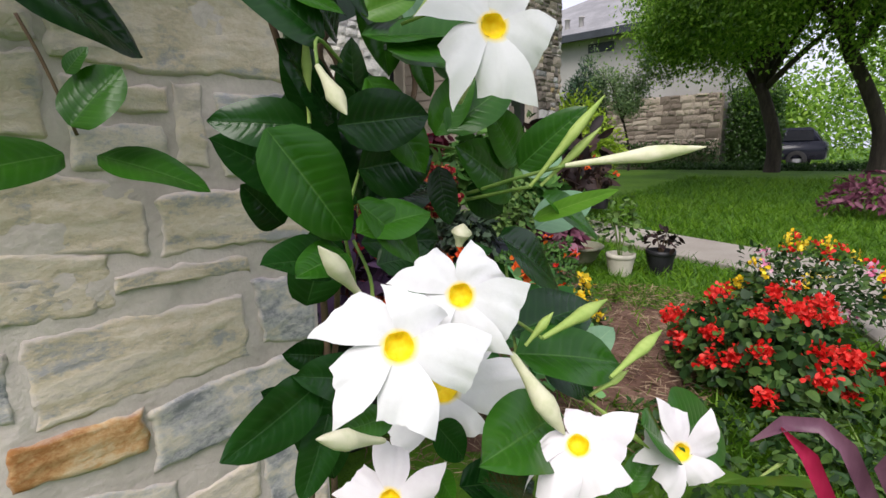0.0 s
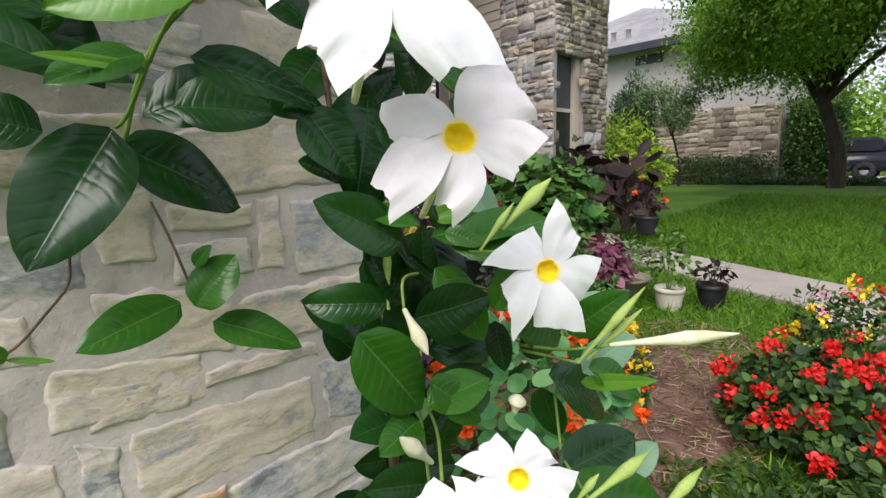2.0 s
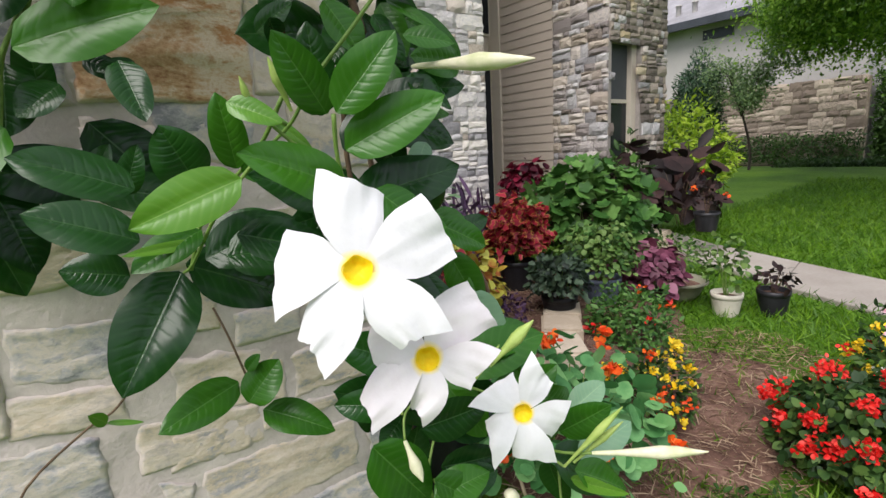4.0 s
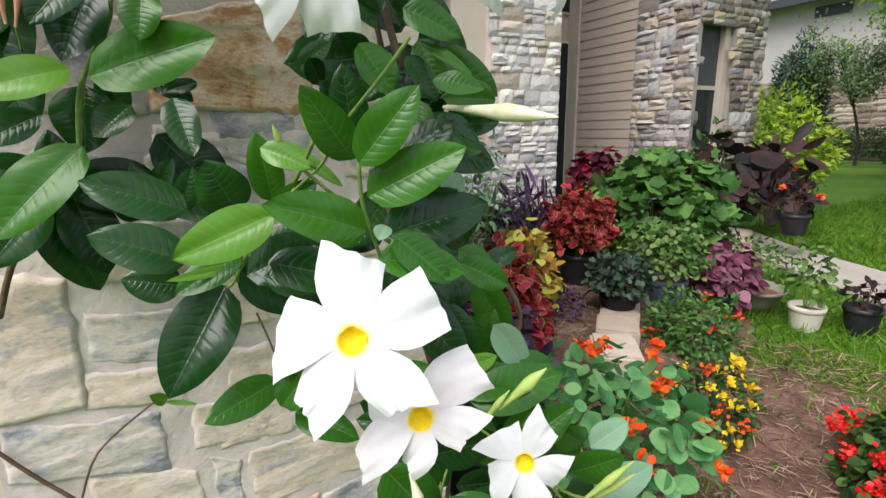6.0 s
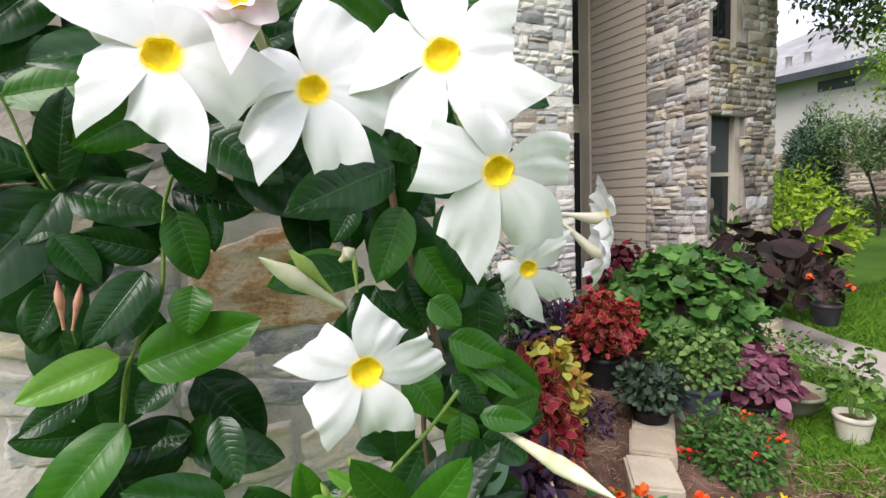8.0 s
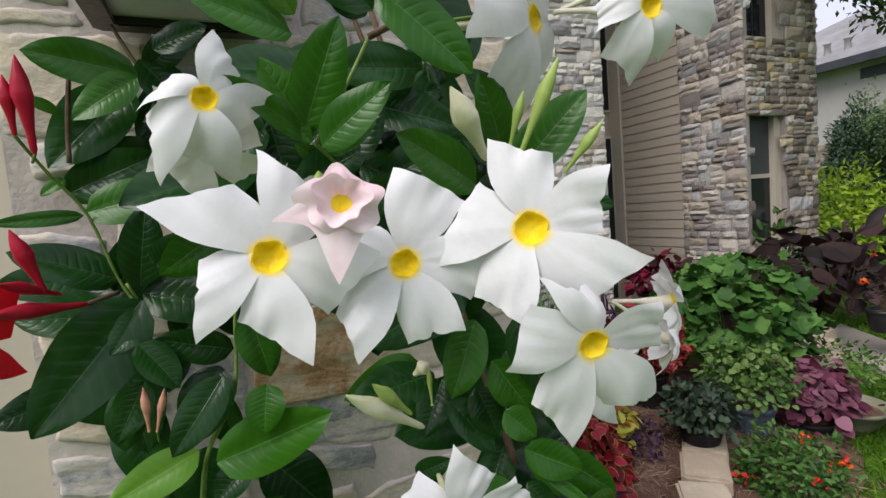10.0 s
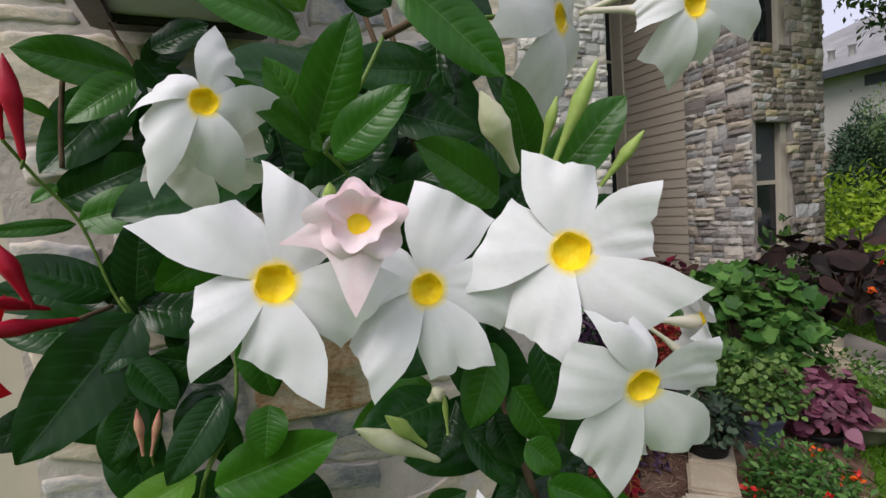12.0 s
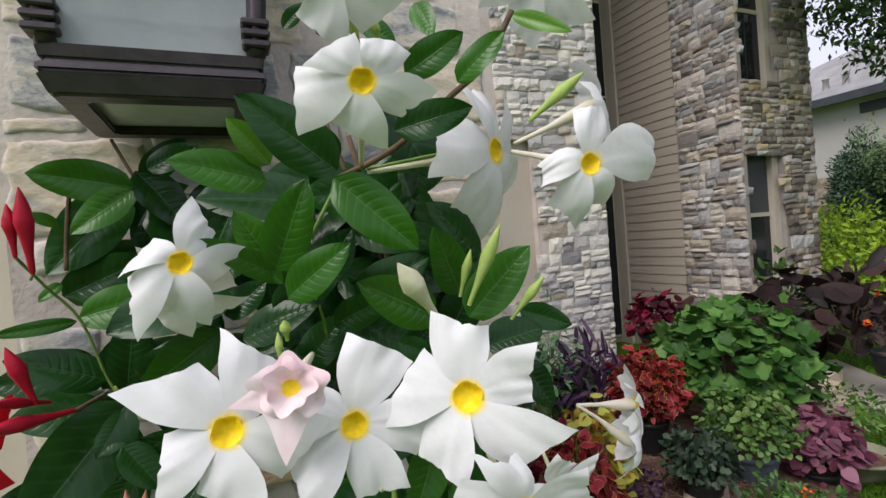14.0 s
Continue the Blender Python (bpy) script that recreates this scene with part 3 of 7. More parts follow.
# the wing and the fronts behind
def build_house():
    wing = thing("house_wing", "two-storey house wing of stacked tan stone and beige lap siding", "house", kind="structure")
    # front wall of the wing with two window openings, built as panels round them
    wx0, wx1 = 4.8, 5.34
    for nm, x0, z0, x1, z1 in (("front_low", SIDE_X, -0.1, 5.86, 0.85), ("front_mid", SIDE_X, 2.15, 5.86, 2.79), ("front_top", SIDE_X, 4.3, 5.86, 6.8)):
        part("wall", box(x0, FRONT_Y, z0, x1, FRONT_Y + 0.3, z1), M["joint"], wing)
    for z0, z1 in ((0.85, 2.15), (2.79, 4.3)):
        part("wall", box(SIDE_X, FRONT_Y, z0, wx0, FRONT_Y + 0.3, z1), M["joint"], wing)
        part("wall", box(wx1, FRONT_Y, z0, 5.86, FRONT_Y + 0.3, z1), M["joint"], wing)
        win = part("window", box(wx0, FRONT_Y + 0.12, z0, wx1, FRONT_Y + 0.16, z1), M["trim"], wing, "cream framed sash window")
        mid = z0 + (z1 - z0) * 0.52
        part("pane", box(wx0 + 0.02, FRONT_Y + 0.108, mid + 0.02, wx1 - 0.09, FRONT_Y + 0.118, z1 - 0.03), M["screen"] if z0 < 2 else M["glass"], win)
        part("pane", box(wx0 + 0.02, FRONT_Y + 0.108, z0 + 0.04, wx1 - 0.09, FRONT_Y + 0.118, mid - 0.02), M["glass"], win)
        part("rail", box(wx0, FRONT_Y + 0.095, mid - 0.02, wx1 - 0.08, FRONT_Y + 0.119, mid + 0.02), M["trim"], win)
        part("frame", box(wx1 - 0.09, FRONT_Y + 0.05, z0, wx1, FRONT_Y + 0.119, z1), M["trim"], win)
        if z0 > 2:
            for k in range(1, 3):
                part("muntin", box(wx0 + 0.03 + k * 0.1, FRONT_Y + 0.1, z0 + 0.04, wx0 + 0.045 + k * 0.1, FRONT_Y + 0.107, mid - 0.02), M["gutter"], win)
    # right flank and rear
    part("flank", box(5.82, FRONT_Y + 0.31, -0.1, 5.9, 9.5, 6.5), M["house_stone"], wing)
    # left flank: stone return, then lap siding to the entry
    part("wall", box(SIDE_X, FRONT_Y + 0.305, -0.1, SIDE_X + 0.25, RECESS_Y, 6.5), M["siding"], wing)
    part("wall", box(SIDE_X - 0.004, FRONT_Y + 0.004, -0.1, SIDE_X + 0.03, FRONT_Y + 0.73, 6.4), M["joint"], wing)
    lap, z = 0.104, 0.3
    bm = bmesh.new()
    bv = [bm.verts.new(c) for c in ((0, 0, 0), (0, 1, 0), (-0.014, 0, 0), (-0.014, 1, 0), (-0.005, 0, lap), (-0.006, 1, lap), (0, 0, lap), (0, 1, lap))]
    for q in ((0, 1, 3, 2), (2, 3, 5, 4), (4, 5, 7, 6), (0, 2, 4, 6), (1, 7, 5, 3)):
        bm.faces.new([bv[i] for i in q])
    board = bm_mesh("board", bm)
    board.materials.append(M["siding"])
    while z < 6.4:
        b = new("siding_board", board)
        b.parent, b.location, b.scale = wing, (SIDE_X - 0.002, 3.962, z), (1, 0.84, 1)
        z += lap
    part("corner_trim", box(SIDE_X - 0.035, 4.804, -0.05, SIDE_X + 0.02, RECESS_Y, 6.5, 0.004), M["trim"], wing)
    # entry wall with tall dark glazing
    entry = part("wall_entry", box(2.2, RECESS_Y, -0.1, SIDE_X, RECESS_Y + 0.3, 6.5), M["siding"])
    tagged(entry, "beige painted entry wall set back", "wall", kind="structure")
    for z0, z1 in ((0.1, 2.2), (2.5, 4.4)):
        s = part("window_entry", box(3.9, RECESS_Y - 0.03, z0, 4.735, RECESS_Y - 0.004, z1, 0.004), M["trim"])
        tagged(s, "tall dark glazing beside the entry", "window", kind="structure")
        part("pane", box(3.95, RECESS_Y - 0.04, z0 + 0.03, 4.7, RECESS_Y - 0.032, z1 - 0.03), M["glass"], s)
        if z0 > 2:
            part("rail", box(3.95, RECESS_Y - 0.05, z0 + 0.66, 4.7, RECESS_Y - 0.041, z0 + 0.69), M["trim"], s)
    roof = part("soffit", box(2.0, 2.75, 6.8, 6.3, 5.4, 6.95), M["siding"], wing)
    # stone front between the near pier and the entry
    lf = thing("house_front", "pale stacked stone front with a cream framed window", "house", kind="structure")
    for x0, z0, x1, z1 in ((WALL_R, -0.1, LEFT_R, 0.95), (WALL_R, 2.3, LEFT_R, 6.5), (2.52, 0.95, LEFT_R, 2.3), (WALL_R, 0.95, 1.4, 2.3)):
        part("wall", box(x0, LEFT_Y, z0, x1, LEFT_Y + 0.3, z1), M["mortar"], lf)
    part("return", box(LEFT_R - 0.3, LEFT_Y + 0.3, -0.1, LEFT_R - 0.01, RECESS_Y, 6.5), M["siding"], lf)
    win = part("window", box(1.4, LEFT_Y + 0.2, 0.95, 2.52, LEFT_Y + 0.23, 2.3), M["trim"], lf, "cream framed window with a grey screen")
    part("pane", box(1.46, LEFT_Y + 0.185, 1.0, 2.2, LEFT_Y + 0.197, 2.25), M["screen"], win)
    part("frame", box(2.2, LEFT_Y + 0.06, 0.95, 2.52, LEFT_Y + 0.198, 2.3), M["trim"], win)
    part("return", box(WALL_R - 0.2, WALL_Y + 0.45, -0.1, WALL_R, LEFT_Y, 2.8), M["house_stone"], lf)


build_house()


def wall_stones(parent, seed, u0, u1, z0, z1, place, holes=(), small=1.0, mat="house_stone", proud=1.0, mix=None):
    """Lays shared stone meshes in broken courses over a wall; place(u, z) gives the pose of a stone."""
    rnd = random.Random(seed)
    kinds = []
    for k in range(14):
        me = stone_piece(seed * 31 + k, 1.0, 1.0, 1.0, 0.11, 5, 4)
        me.materials.append(M[(mix or {}).get(k, mat)])
        kinds.append(me)
    z = z0
    while z < z1 - 0.02:
        h = rnd.choice((0.06, 0.08, 0.1, 0.12, 0.145)) * small
        u = u0 + rnd.uniform(-0.06, 0)
        while u < u1 - 0.015:
            w = rnd.uniform(0.75, 2.1) * max(h, 0.08)
            w = min(w, u1 - u)
            if u + w > u1 - 0.05:
                w = u1 - u
            a, b = max(u, u0), u + w
            c = (a + b) / 2
            if b - a > 0.012 and not any(x0 < c < x1 and y0 < z + h / 2 < y1 for x0, x1, y0, y1 in holes):
                cut = rnd.uniform(0.3, 0.7) if h > 0.09 * small and rnd.random() < 0.55 else 1.0
                for low, high in ((0.0, cut), (cut, 1.0)):
                    if high > low:
                        ob = new("stone", rnd.choice(kinds))
                        ob.parent = parent
                        ob.matrix_local = place(c, z + h * (low + high) / 2) @ Matrix.Diagonal(((b - a) * 0.98, rnd.uniform(0.02, 0.05) * proud * max(1.0, small * 0.8), h * (high - low) * 0.98, 1))
            u += w
        z += h


# ---- foliage ----
def leaf_blade(kind):
    """A unit leaf along +x with its face up: points, faces."""
    if kind == "round":
        vs = [(0.5, 0, -0.06)] + [(0.5 + 0.5 * math.cos(a) * (1 + 0.05 * math.cos(4 * a)), 0.5 * math.sin(a) * (1 + 0.05 * math.cos(4 * a)), 0.02 * math.cos(3 * a)) for a in [2 * math.pi * i / 12 for i in range(12)]]
        return vs, [(0, 1 + i, 1 + (i + 1) % 12) for i in range(12)]
    if kind == "ivy":
        vs = [(0.42, 0, -0.05)] + [(0.42 + 0.5 * math.cos(a) * (1 + 0.2 * math.cos(5 * a)), 0.5 * math.sin(a) * (1 + 0.2 * math.cos(5 * a)), 0.04 * math.cos(5 * a) - 0.05 * math.cos(a)) for a in [2 * math.pi * i / 20 for i in range(20)]]
        return vs, [(0, 1 + i, 1 + (i + 1) % 20) for i in range(20)]
    if kind == "strap":
        ws = (0.02, 0.05, 0.055, 0.045, 0.004)
    elif kind == "chip":
        return [(0, 0, 0), (0.45, 0.26, 0.06), (1, 0, -0.05), (0.45, -0.26, 0.06)], [(0, 1, 2), (0, 2, 3)]
    elif kind == "grass":
        return [(0, -0.025, 0), (0, 0.025, 0), (0.5, 0.018, 0.05), (0.5, -0.018, 0.05), (1, 0, -0.05)], [(0, 1, 2, 3), (3, 2, 4)]
    elif kind == "heart":
        ws = (0.22, 0.44, 0.43, 0.27, 0.01)
    elif kind == "lobed":
        ws = (0.1, 0.4, 0.24, 0.34, 0.01)
    elif kind == "needle":
        ws = (0.03, 0.07, 0.07, 0.05, 0.005)
    elif kind == "petal":
        ws = (0.12, 0.3, 0.4, 0.34, 0.1)
    else:
        ws = (0.04, 0.19, 0.24, 0.17, 0.005)
    vs, fs = [], []
    for i, w in enumerate(ws):
        x = (0, 0.22, 0.5, 0.78, 1)[i]
        drop = -0.12 * x * x
        if kind == "lobed" and i in (1, 3):
            x -= 0.05
        fold = 0.12 if kind == "heart" else 0.35
        vs += [(x, -w, fold * w + drop), (x + (0.03 if kind == "heart" and i == 0 else 0), 0, drop), (x, w, fold * w + drop)]
    for i in range(4):
        a = i * 3
        fs += [(a, a + 3, a + 4, a + 1), (a + 1, a + 4, a + 5, a + 2)]
    return vs, fs


def scatter(name, kind, spots, aims, sizes, rng, tilt=0.5, width=1.0, lean=None):
    """One mesh of many leaves: spots where they start, aims along which they point."""
    tv, tf = leaf_blade(kind)
    tv = np.array(tv) * (1, width, 1)
    n, k = len(spots), len(tv)
    a = np.asarray(aims, float)
    a = a / np.maximum(np.linalg.norm(a, axis=1, keepdims=True), 1e-6)
    up = np.array((0, 0, 1.0)) + tilt * rng.normal(size=(n, 3))
    if lean is not None:
        up = up + lean
    side = np.cross(up, a)
    side /= np.maximum(np.linalg.norm(side, axis=1, keepdims=True), 1e-6)
    nor = np.cross(a, side)
    s = np.asarray(sizes, float)[:, None, None]
    pts = np.asarray(spots)[:, None, :] + s * (tv[None, :, 0:1] * a[:, None, :] + tv[None, :, 1:2] * side[:, None, :] + tv[None, :, 2:3] * nor[:, None, :])
    across = tv[:, 1] / max(np.abs(tv[:, 1]).max(), 1e-6)
    if k == 15:
        across = np.array([-1.0, 0, 1] * 5)
    uvs = np.tile(np.stack([tv[:, 0], across], 1), (n, 1))
    faces = []
    for i in range(n):
        faces += [tuple(v + i * k for v in f) for f in tf]
    return mesh_of(name, pts.reshape(-1, 3), faces, uvs)


def dome(rng, n, r, h, fill=0.35):
    """Points through the outer part of a dome of radius r and height h, and the way out from its middle."""
    d = rng.normal(size=(n, 3))
    d[:, 2] = np.abs(d[:, 2]) * 1.0 - 0.25
    d /= np.linalg.norm(d, axis=1, keepdims=True)
    lump = np.array([1 + 0.3 * noise.noise(Vector(tuple(v * 2.2)) + Vector((r * 37, h * 11, 0))) for v in d])
    k = (fill + (1 - fill) * rng.random(n) ** 0.5) * lump
    p = d * k[:, None] * np.array((r, r, h))
    return p, d


def stems(rng, n, r, h, base=0.0, rad=0.004):
    pieces = []
    for i in range(n):
        a, k = rng.uniform(0, 2 * math.pi), rng.uniform(0.3, 0.9)
        x, y = math.cos(a) * r * k, math.sin(a) * r * k
        pieces.append(tube([(x * 0.15, y * 0.15, base), (x * 0.5, y * 0.5, base + h * 0.45), (x, y, base + h * rng.uniform(0.7, 0.95))], [rad, rad * 0.8, rad * 0.4], 5))
    return joined("stem", pieces)


def pot_mesh(r, h, rim=0.012):
    return lathe([(0.0, 0.0), (r * 0.74, 0.0), (r * 0.76, 0.01), (r * 0.94, h - 0.035), (r * 0.95, h - 0.03), (r, h - 0.028), (r, h), (r - rim, h), (r - rim - 0.004, h - 0.03), (0.0, h - 0.035)], 30)


def plant(name, label, category, at, r, h, leaf, mat, size, n, seed, pot=None, pot_r=0.12, pot_h=0.2, lift=0.0, width=1.0, tilt=0.5, blooms=None, droop=0.1, fill=0.35, group="", pot_label=""):
    """A leafy plant: stems, a crown of leaves, perhaps blooms, perhaps in a pot."""
    rng = np.random.default_rng(seed)
    t = thing(name, label, category, at, group=group)
    base = 0.0
    if pot:
        p = part("pot", pot_mesh(pot_r, pot_h), M[pot], t, pot_label)
        part("potting_soil", lathe([(0.0, pot_h - 0.025), (pot_r * 0.9, pot_h - 0.03)], 20), M["dirt"], t)
        base = pot_h - 0.03
    for k in range(5):
        part("stem", stems(rng, 1, r * 0.8, h * 0.85, base), M["stem"] if mat not in ("bronze_leaf", "purple_leaf", "red_coleus") else M["woody"], t)
    p, d = dome(rng, n, r, h * 0.62, fill)
    p[:, 2] += base + h * 0.38 + lift
    aims = d * (0.75, 0.75, 0.4) + rng.normal(size=d.shape) * 0.5
    aims[:, 2] -= droop + 0.25 * (leaf in ("heart", "round", "lobed"))
    part("foliage", scatter("foliage", leaf, p, aims, size * rng.uniform(0.6, 1.25, n), rng, tilt, width, d * (1.1, 1.1, 0.3)), M[mat], t)["kind"] = "stuff"
    for b in blooms or ():
        bmat, count, bsize, cluster, spread = b
        heads, hd = dome(rng, count, r * 1.02, h * 0.66, 0.92)
        keep = heads[:, 2] > -h * 0.2
        heads, hd = heads[keep], hd[keep]
        heads[:, 2] += base + h * 0.4 + lift
        for hp, hv in zip(heads, hd):
            m = cluster
            s = hp + rng.normal(size=(m, 3)) * spread
            aim = rng.normal(size=(m, 3)) + hv * 0.8
            part("bloom", scatter("bloom", "petal", s, aim, bsize * rng.uniform(0.7, 1.2, m), rng, 1.2), M[bmat], t)["kind"] = "stuff"
    return t


# ---- the garden bed ----
plant("coleus", "crimson coleus with frilled ochre-edged leaves in the bed", "plant", (1.46, 1.84, 0.1), 0.22, 0.6, "heart", "edged_coleus", 0.056, 980, 11, lift=-0.1, tilt=0.7, droop=0.35)
plant("coleus", "lime and ochre coleus spilling beside the crimson one", "plant", (1.72, 2.0, 0.14), 0.18, 0.52, "heart", "rim_coleus", 0.06, 320, 12, tilt=0.7)
plant("coleus", "deep red coleus in a black nursery pot", "plant", (2.37, 2.28, 0.14), 0.2, 0.44, "lobed", "edged_coleus", 0.06, 760, 13, pot="pot_black", pot_r=0.12, pot_h=0.22, tilt=0.7)
plant("coleus", "red coleus in a black pot on a raised stone", "plant", (3.2, 2.98, 0.5), 0.2, 0.36, "heart", "red_coleus", 0.075, 230, 14, pot="pot_black", pot_r=0.12, pot_h=0.15)
plant("purple_heart", "dark purple spiky foliage plant in the bed", "plant", (2.3, 2.65, 0.15), 0.26, 0.6, "strap", "purple_leaf", 0.17, 260, 15, width=1.6, droop=-0.3)
plant("leafy_shrub", "broad green lobed-leaved shrub in the raised bed", "shrub", (3.17, 2.32, 0.15), 0.46, 0.86, "ivy", "mid_leaf", 0.1, 640, 16, tilt=0.3, fill=0.55)
plant("variegated_plant", "light green small-leaved plant in a blue-grey pot", "plant", (2.58, 1.78, 0.12), 0.23, 0.37, "heart", "vari_leaf", 0.034, 950, 17, pot="pot_blue", pot_r=0.12, pot_h=0.17)
plant("dark_begonia", "dark green lacy-leaved plant in a black pot", "plant", (2.17, 1.76, 0.14), 0.16, 0.26, "lobed", "lacy_leaf", 0.05, 420, 18, pot="pot_black", pot_r=0.1, pot_h=0.13)
plant("mauve_coleus", "dusty mauve-pink coleus in a black pot", "plant", (3.0, 1.72, 0.0), 0.22, 0.36, "heart", "mauve_coleus", 0.065, 380, 19, pot="pot_black", pot_r=0.12, pot_h=0.12, tilt=0.35, fill=0.5)
plant("bedding_plant", "bushy green plant with small red and orange flowers", "plant", (2.25, 1.38, 0.0), 0.21, 0.38, "leaf", "mid_leaf", 0.034, 1400, 20, blooms=[("orange_petal", 4, 0.022, 7, 0.012), ("red_petal", 4, 0.022, 7, 0.012)])
plant("nasturtium", "nasturtium with round leaves and orange flowers", "plant", (1.15, 0.9, 0.12), 0.29, 0.4, "round", "round_leaf", 0.054, 380, 21, tilt=0.5, fill=0.3, blooms=[("orange_petal", 18, 0.024, 18, 0.008)])
plant("yellow_flower", "low plant covered with yellow and orange flowers", "plant", (1.78, 0.98, 0.0), 0.17, 0.29, "leaf", "dark_leaf", 0.034, 620, 22, blooms=[("yellow_petal", 24, 0.017, 16, 0.009), ("orange_petal", 5, 0.017, 16, 0.01)])
plant("geranium", "red-flowering geranium bush on the soil", "plant", (1.96, 0.35, 0.0), 0.29, 0.31, "heart", "dark_leaf", 0.032, 2300, 23, fill=0.3, tilt=0.8, blooms=[("red_petal", 34, 0.017, 70, 0.014)])
plant("mixed_flowers", "mixed bedding plant with yellow, pink and white flowers", "plant", (2.62, 0.3, 0.0), 0.28, 0.4, "leaf", "dark_leaf", 0.035, 1300, 24, blooms=[("yellow_petal", 24, 0.017, 14, 0.012), ("pink_petal", 9, 0.018, 16, 0.014), ("white_petal", 5, 0.017, 14, 0.014), ("red_petal", 14, 0.017, 16, 0.012)])
plant("seedling_pot", "young light green plant in a cream plastic pot", "potted plant", (3.2, 1.32, 0.0), 0.13, 0.42, "heart", "vari_leaf", 0.04, 150, 25, pot="pot_cream", pot_r=0.092, pot_h=0.145)
plant("potted_coleus", "small brown-leaved plant in a black nursery pot", "potted plant", (3.38, 1.13, 0.0), 0.11, 0.2, "heart", "bronze_leaf", 0.045, 60, 26, pot="pot_black", pot_r=0.092, pot_h=0.16)
plant("canna", "tall bronze-leaved canna with red blooms", "plant", (5.15, 2.62, 0.2), 0.27, 0.85, "leaf", "bronze_leaf", 0.2, 60, 27, width=0.9, droop=-0.5, blooms=[("red_petal", 4, 0.03, 8, 0.015)])
plant("elephant_ear", "dark bronze elephant ear leaves under the window", "plant", (3.78, 2.82, 0.15), 0.42, 0.86, "heart", "bronze_leaf", 0.24, 40, 28, droop=0.15, tilt=0.2)
plant("elephant_ear", "broad bronze elephant ear leaves by the wing", "plant", (4.45, 2.78, 0.15), 0.46, 0.92, "heart", "bronze_leaf", 0.26, 56, 48, droop=0.15, tilt=0.2)
plant("window_shrub", "dark green feathery shrub below the wing window", "shrub", (4.86, 3.0, 0.15), 0.2, 1.08, "leaf", "dark_leaf", 0.1, 190, 50, tilt=0.3, droop=0.1, width=0.8)
plant("elephant_ear", "dark bronze elephant ear leaves at the house corner", "plant", (5.5, 2.75, 0.15), 0.4, 0.75, "heart", "bronze_leaf", 0.2, 60, 49, droop=0.2, tilt=0.3)
plant("lime_shrub", "bright lime green shrub at the house corner", "shrub", (6.75, 3.5, 0.1), 0.7, 1.5, "leaf", "lime_leaf", 0.075, 3600, 29, tilt=0.4)
plant("potted_flower", "black pot of dark leaves with an orange bloom", "potted plant", (4.6, 2.1, 0.26), 0.13, 0.32, "leaf", "bronze_leaf", 0.06, 70, 30, pot="pot_black", pot_r=0.11, pot_h=0.17, blooms=[("orange_petal", 2, 0.03, 9, 0.012)])

plant("purple_heart", "dark purple foliage in a black nursery pot by the wall corner", "potted plant", (0.9, 1.2, 0.0), 0.22, 0.3, "leaf", "purple_leaf", 0.07, 320, 31, pot="pot_black", pot_r=0.13, pot_h=0.34)
plant("purple_heart", "low dark purple ground cover between the pots", "plant", (1.85, 2.05, 0.14), 0.28, 0.14, "leaf", "purple_leaf", 0.035, 420, 32)
plant("coleus", "dark red coleus behind the vine foot", "plant", (1.15, 1.75, 0.1), 0.2, 0.5, "heart", "red_coleus", 0.06, 260, 33)
plant("fern", "grey-green feathery plant before the stone front", "plant", (2.2, 3.0, 0.15), 0.32, 0.5, "needle", "fern_leaf", 0.12, 620, 34, width=1.3)
plant("feathery_sapling", "tall thin sapling with pale feathery leaves", "plant", (1.95, 2.75, 0.15), 0.22, 1.15, "leaf", "fern_leaf", 0.06, 190, 35, droop=0.3, fill=0.2)
plant("creeping_plant", "low yellow-green creeping plants along the edging", "plant", (3.75, 2.0, 0.1), 0.34, 0.24, "leaf", "vari_leaf", 0.04, 620, 36)
plant("mauve_shrub", "small mauve-leaved shrub on the lawn", "shrub", (6.7, 0.15, 0.05), 0.4, 0.5, "leaf", "mauve_coleus", 0.08, 520, 37)

plant("ground_cover", "low green ground cover at the edge of the soil", "plant", (1.4, 0.3, 0.0), 0.28, 0.12, "leaf", "dark_leaf", 0.03, 700, 38)
plant("ground_cover", "low green ground cover under the geranium", "plant", (1.68, 0.06, 0.0), 0.24, 0.12, "leaf", "dark_leaf", 0.03, 900, 39)

def strap_blade(points, widths, face):
    """A long blade through the points, slightly channelled, its face towards the given way."""
    vs, fs = [], []
    f = Vector(face)
    for i, p in enumerate(points):
        d = (Vector(points[min(i + 1, len(points) - 1)]) - Vector(points[max(i - 1, 0)])).normalized()
        s = d.cross(f).normalized()
        n = s.cross(d)
        for k, lift in ((-1, 0.004), (0, 0), (1, 0.004)):
            vs.append(Vector(p) + s * widths[i] * k + n * lift)
    for i in range(len(points) - 1):
        for k in range(2):
            a = i * 3 + k
            fs.append((a, a + 3, a + 4, a + 1))
    return mesh_of("blade", vs, fs)


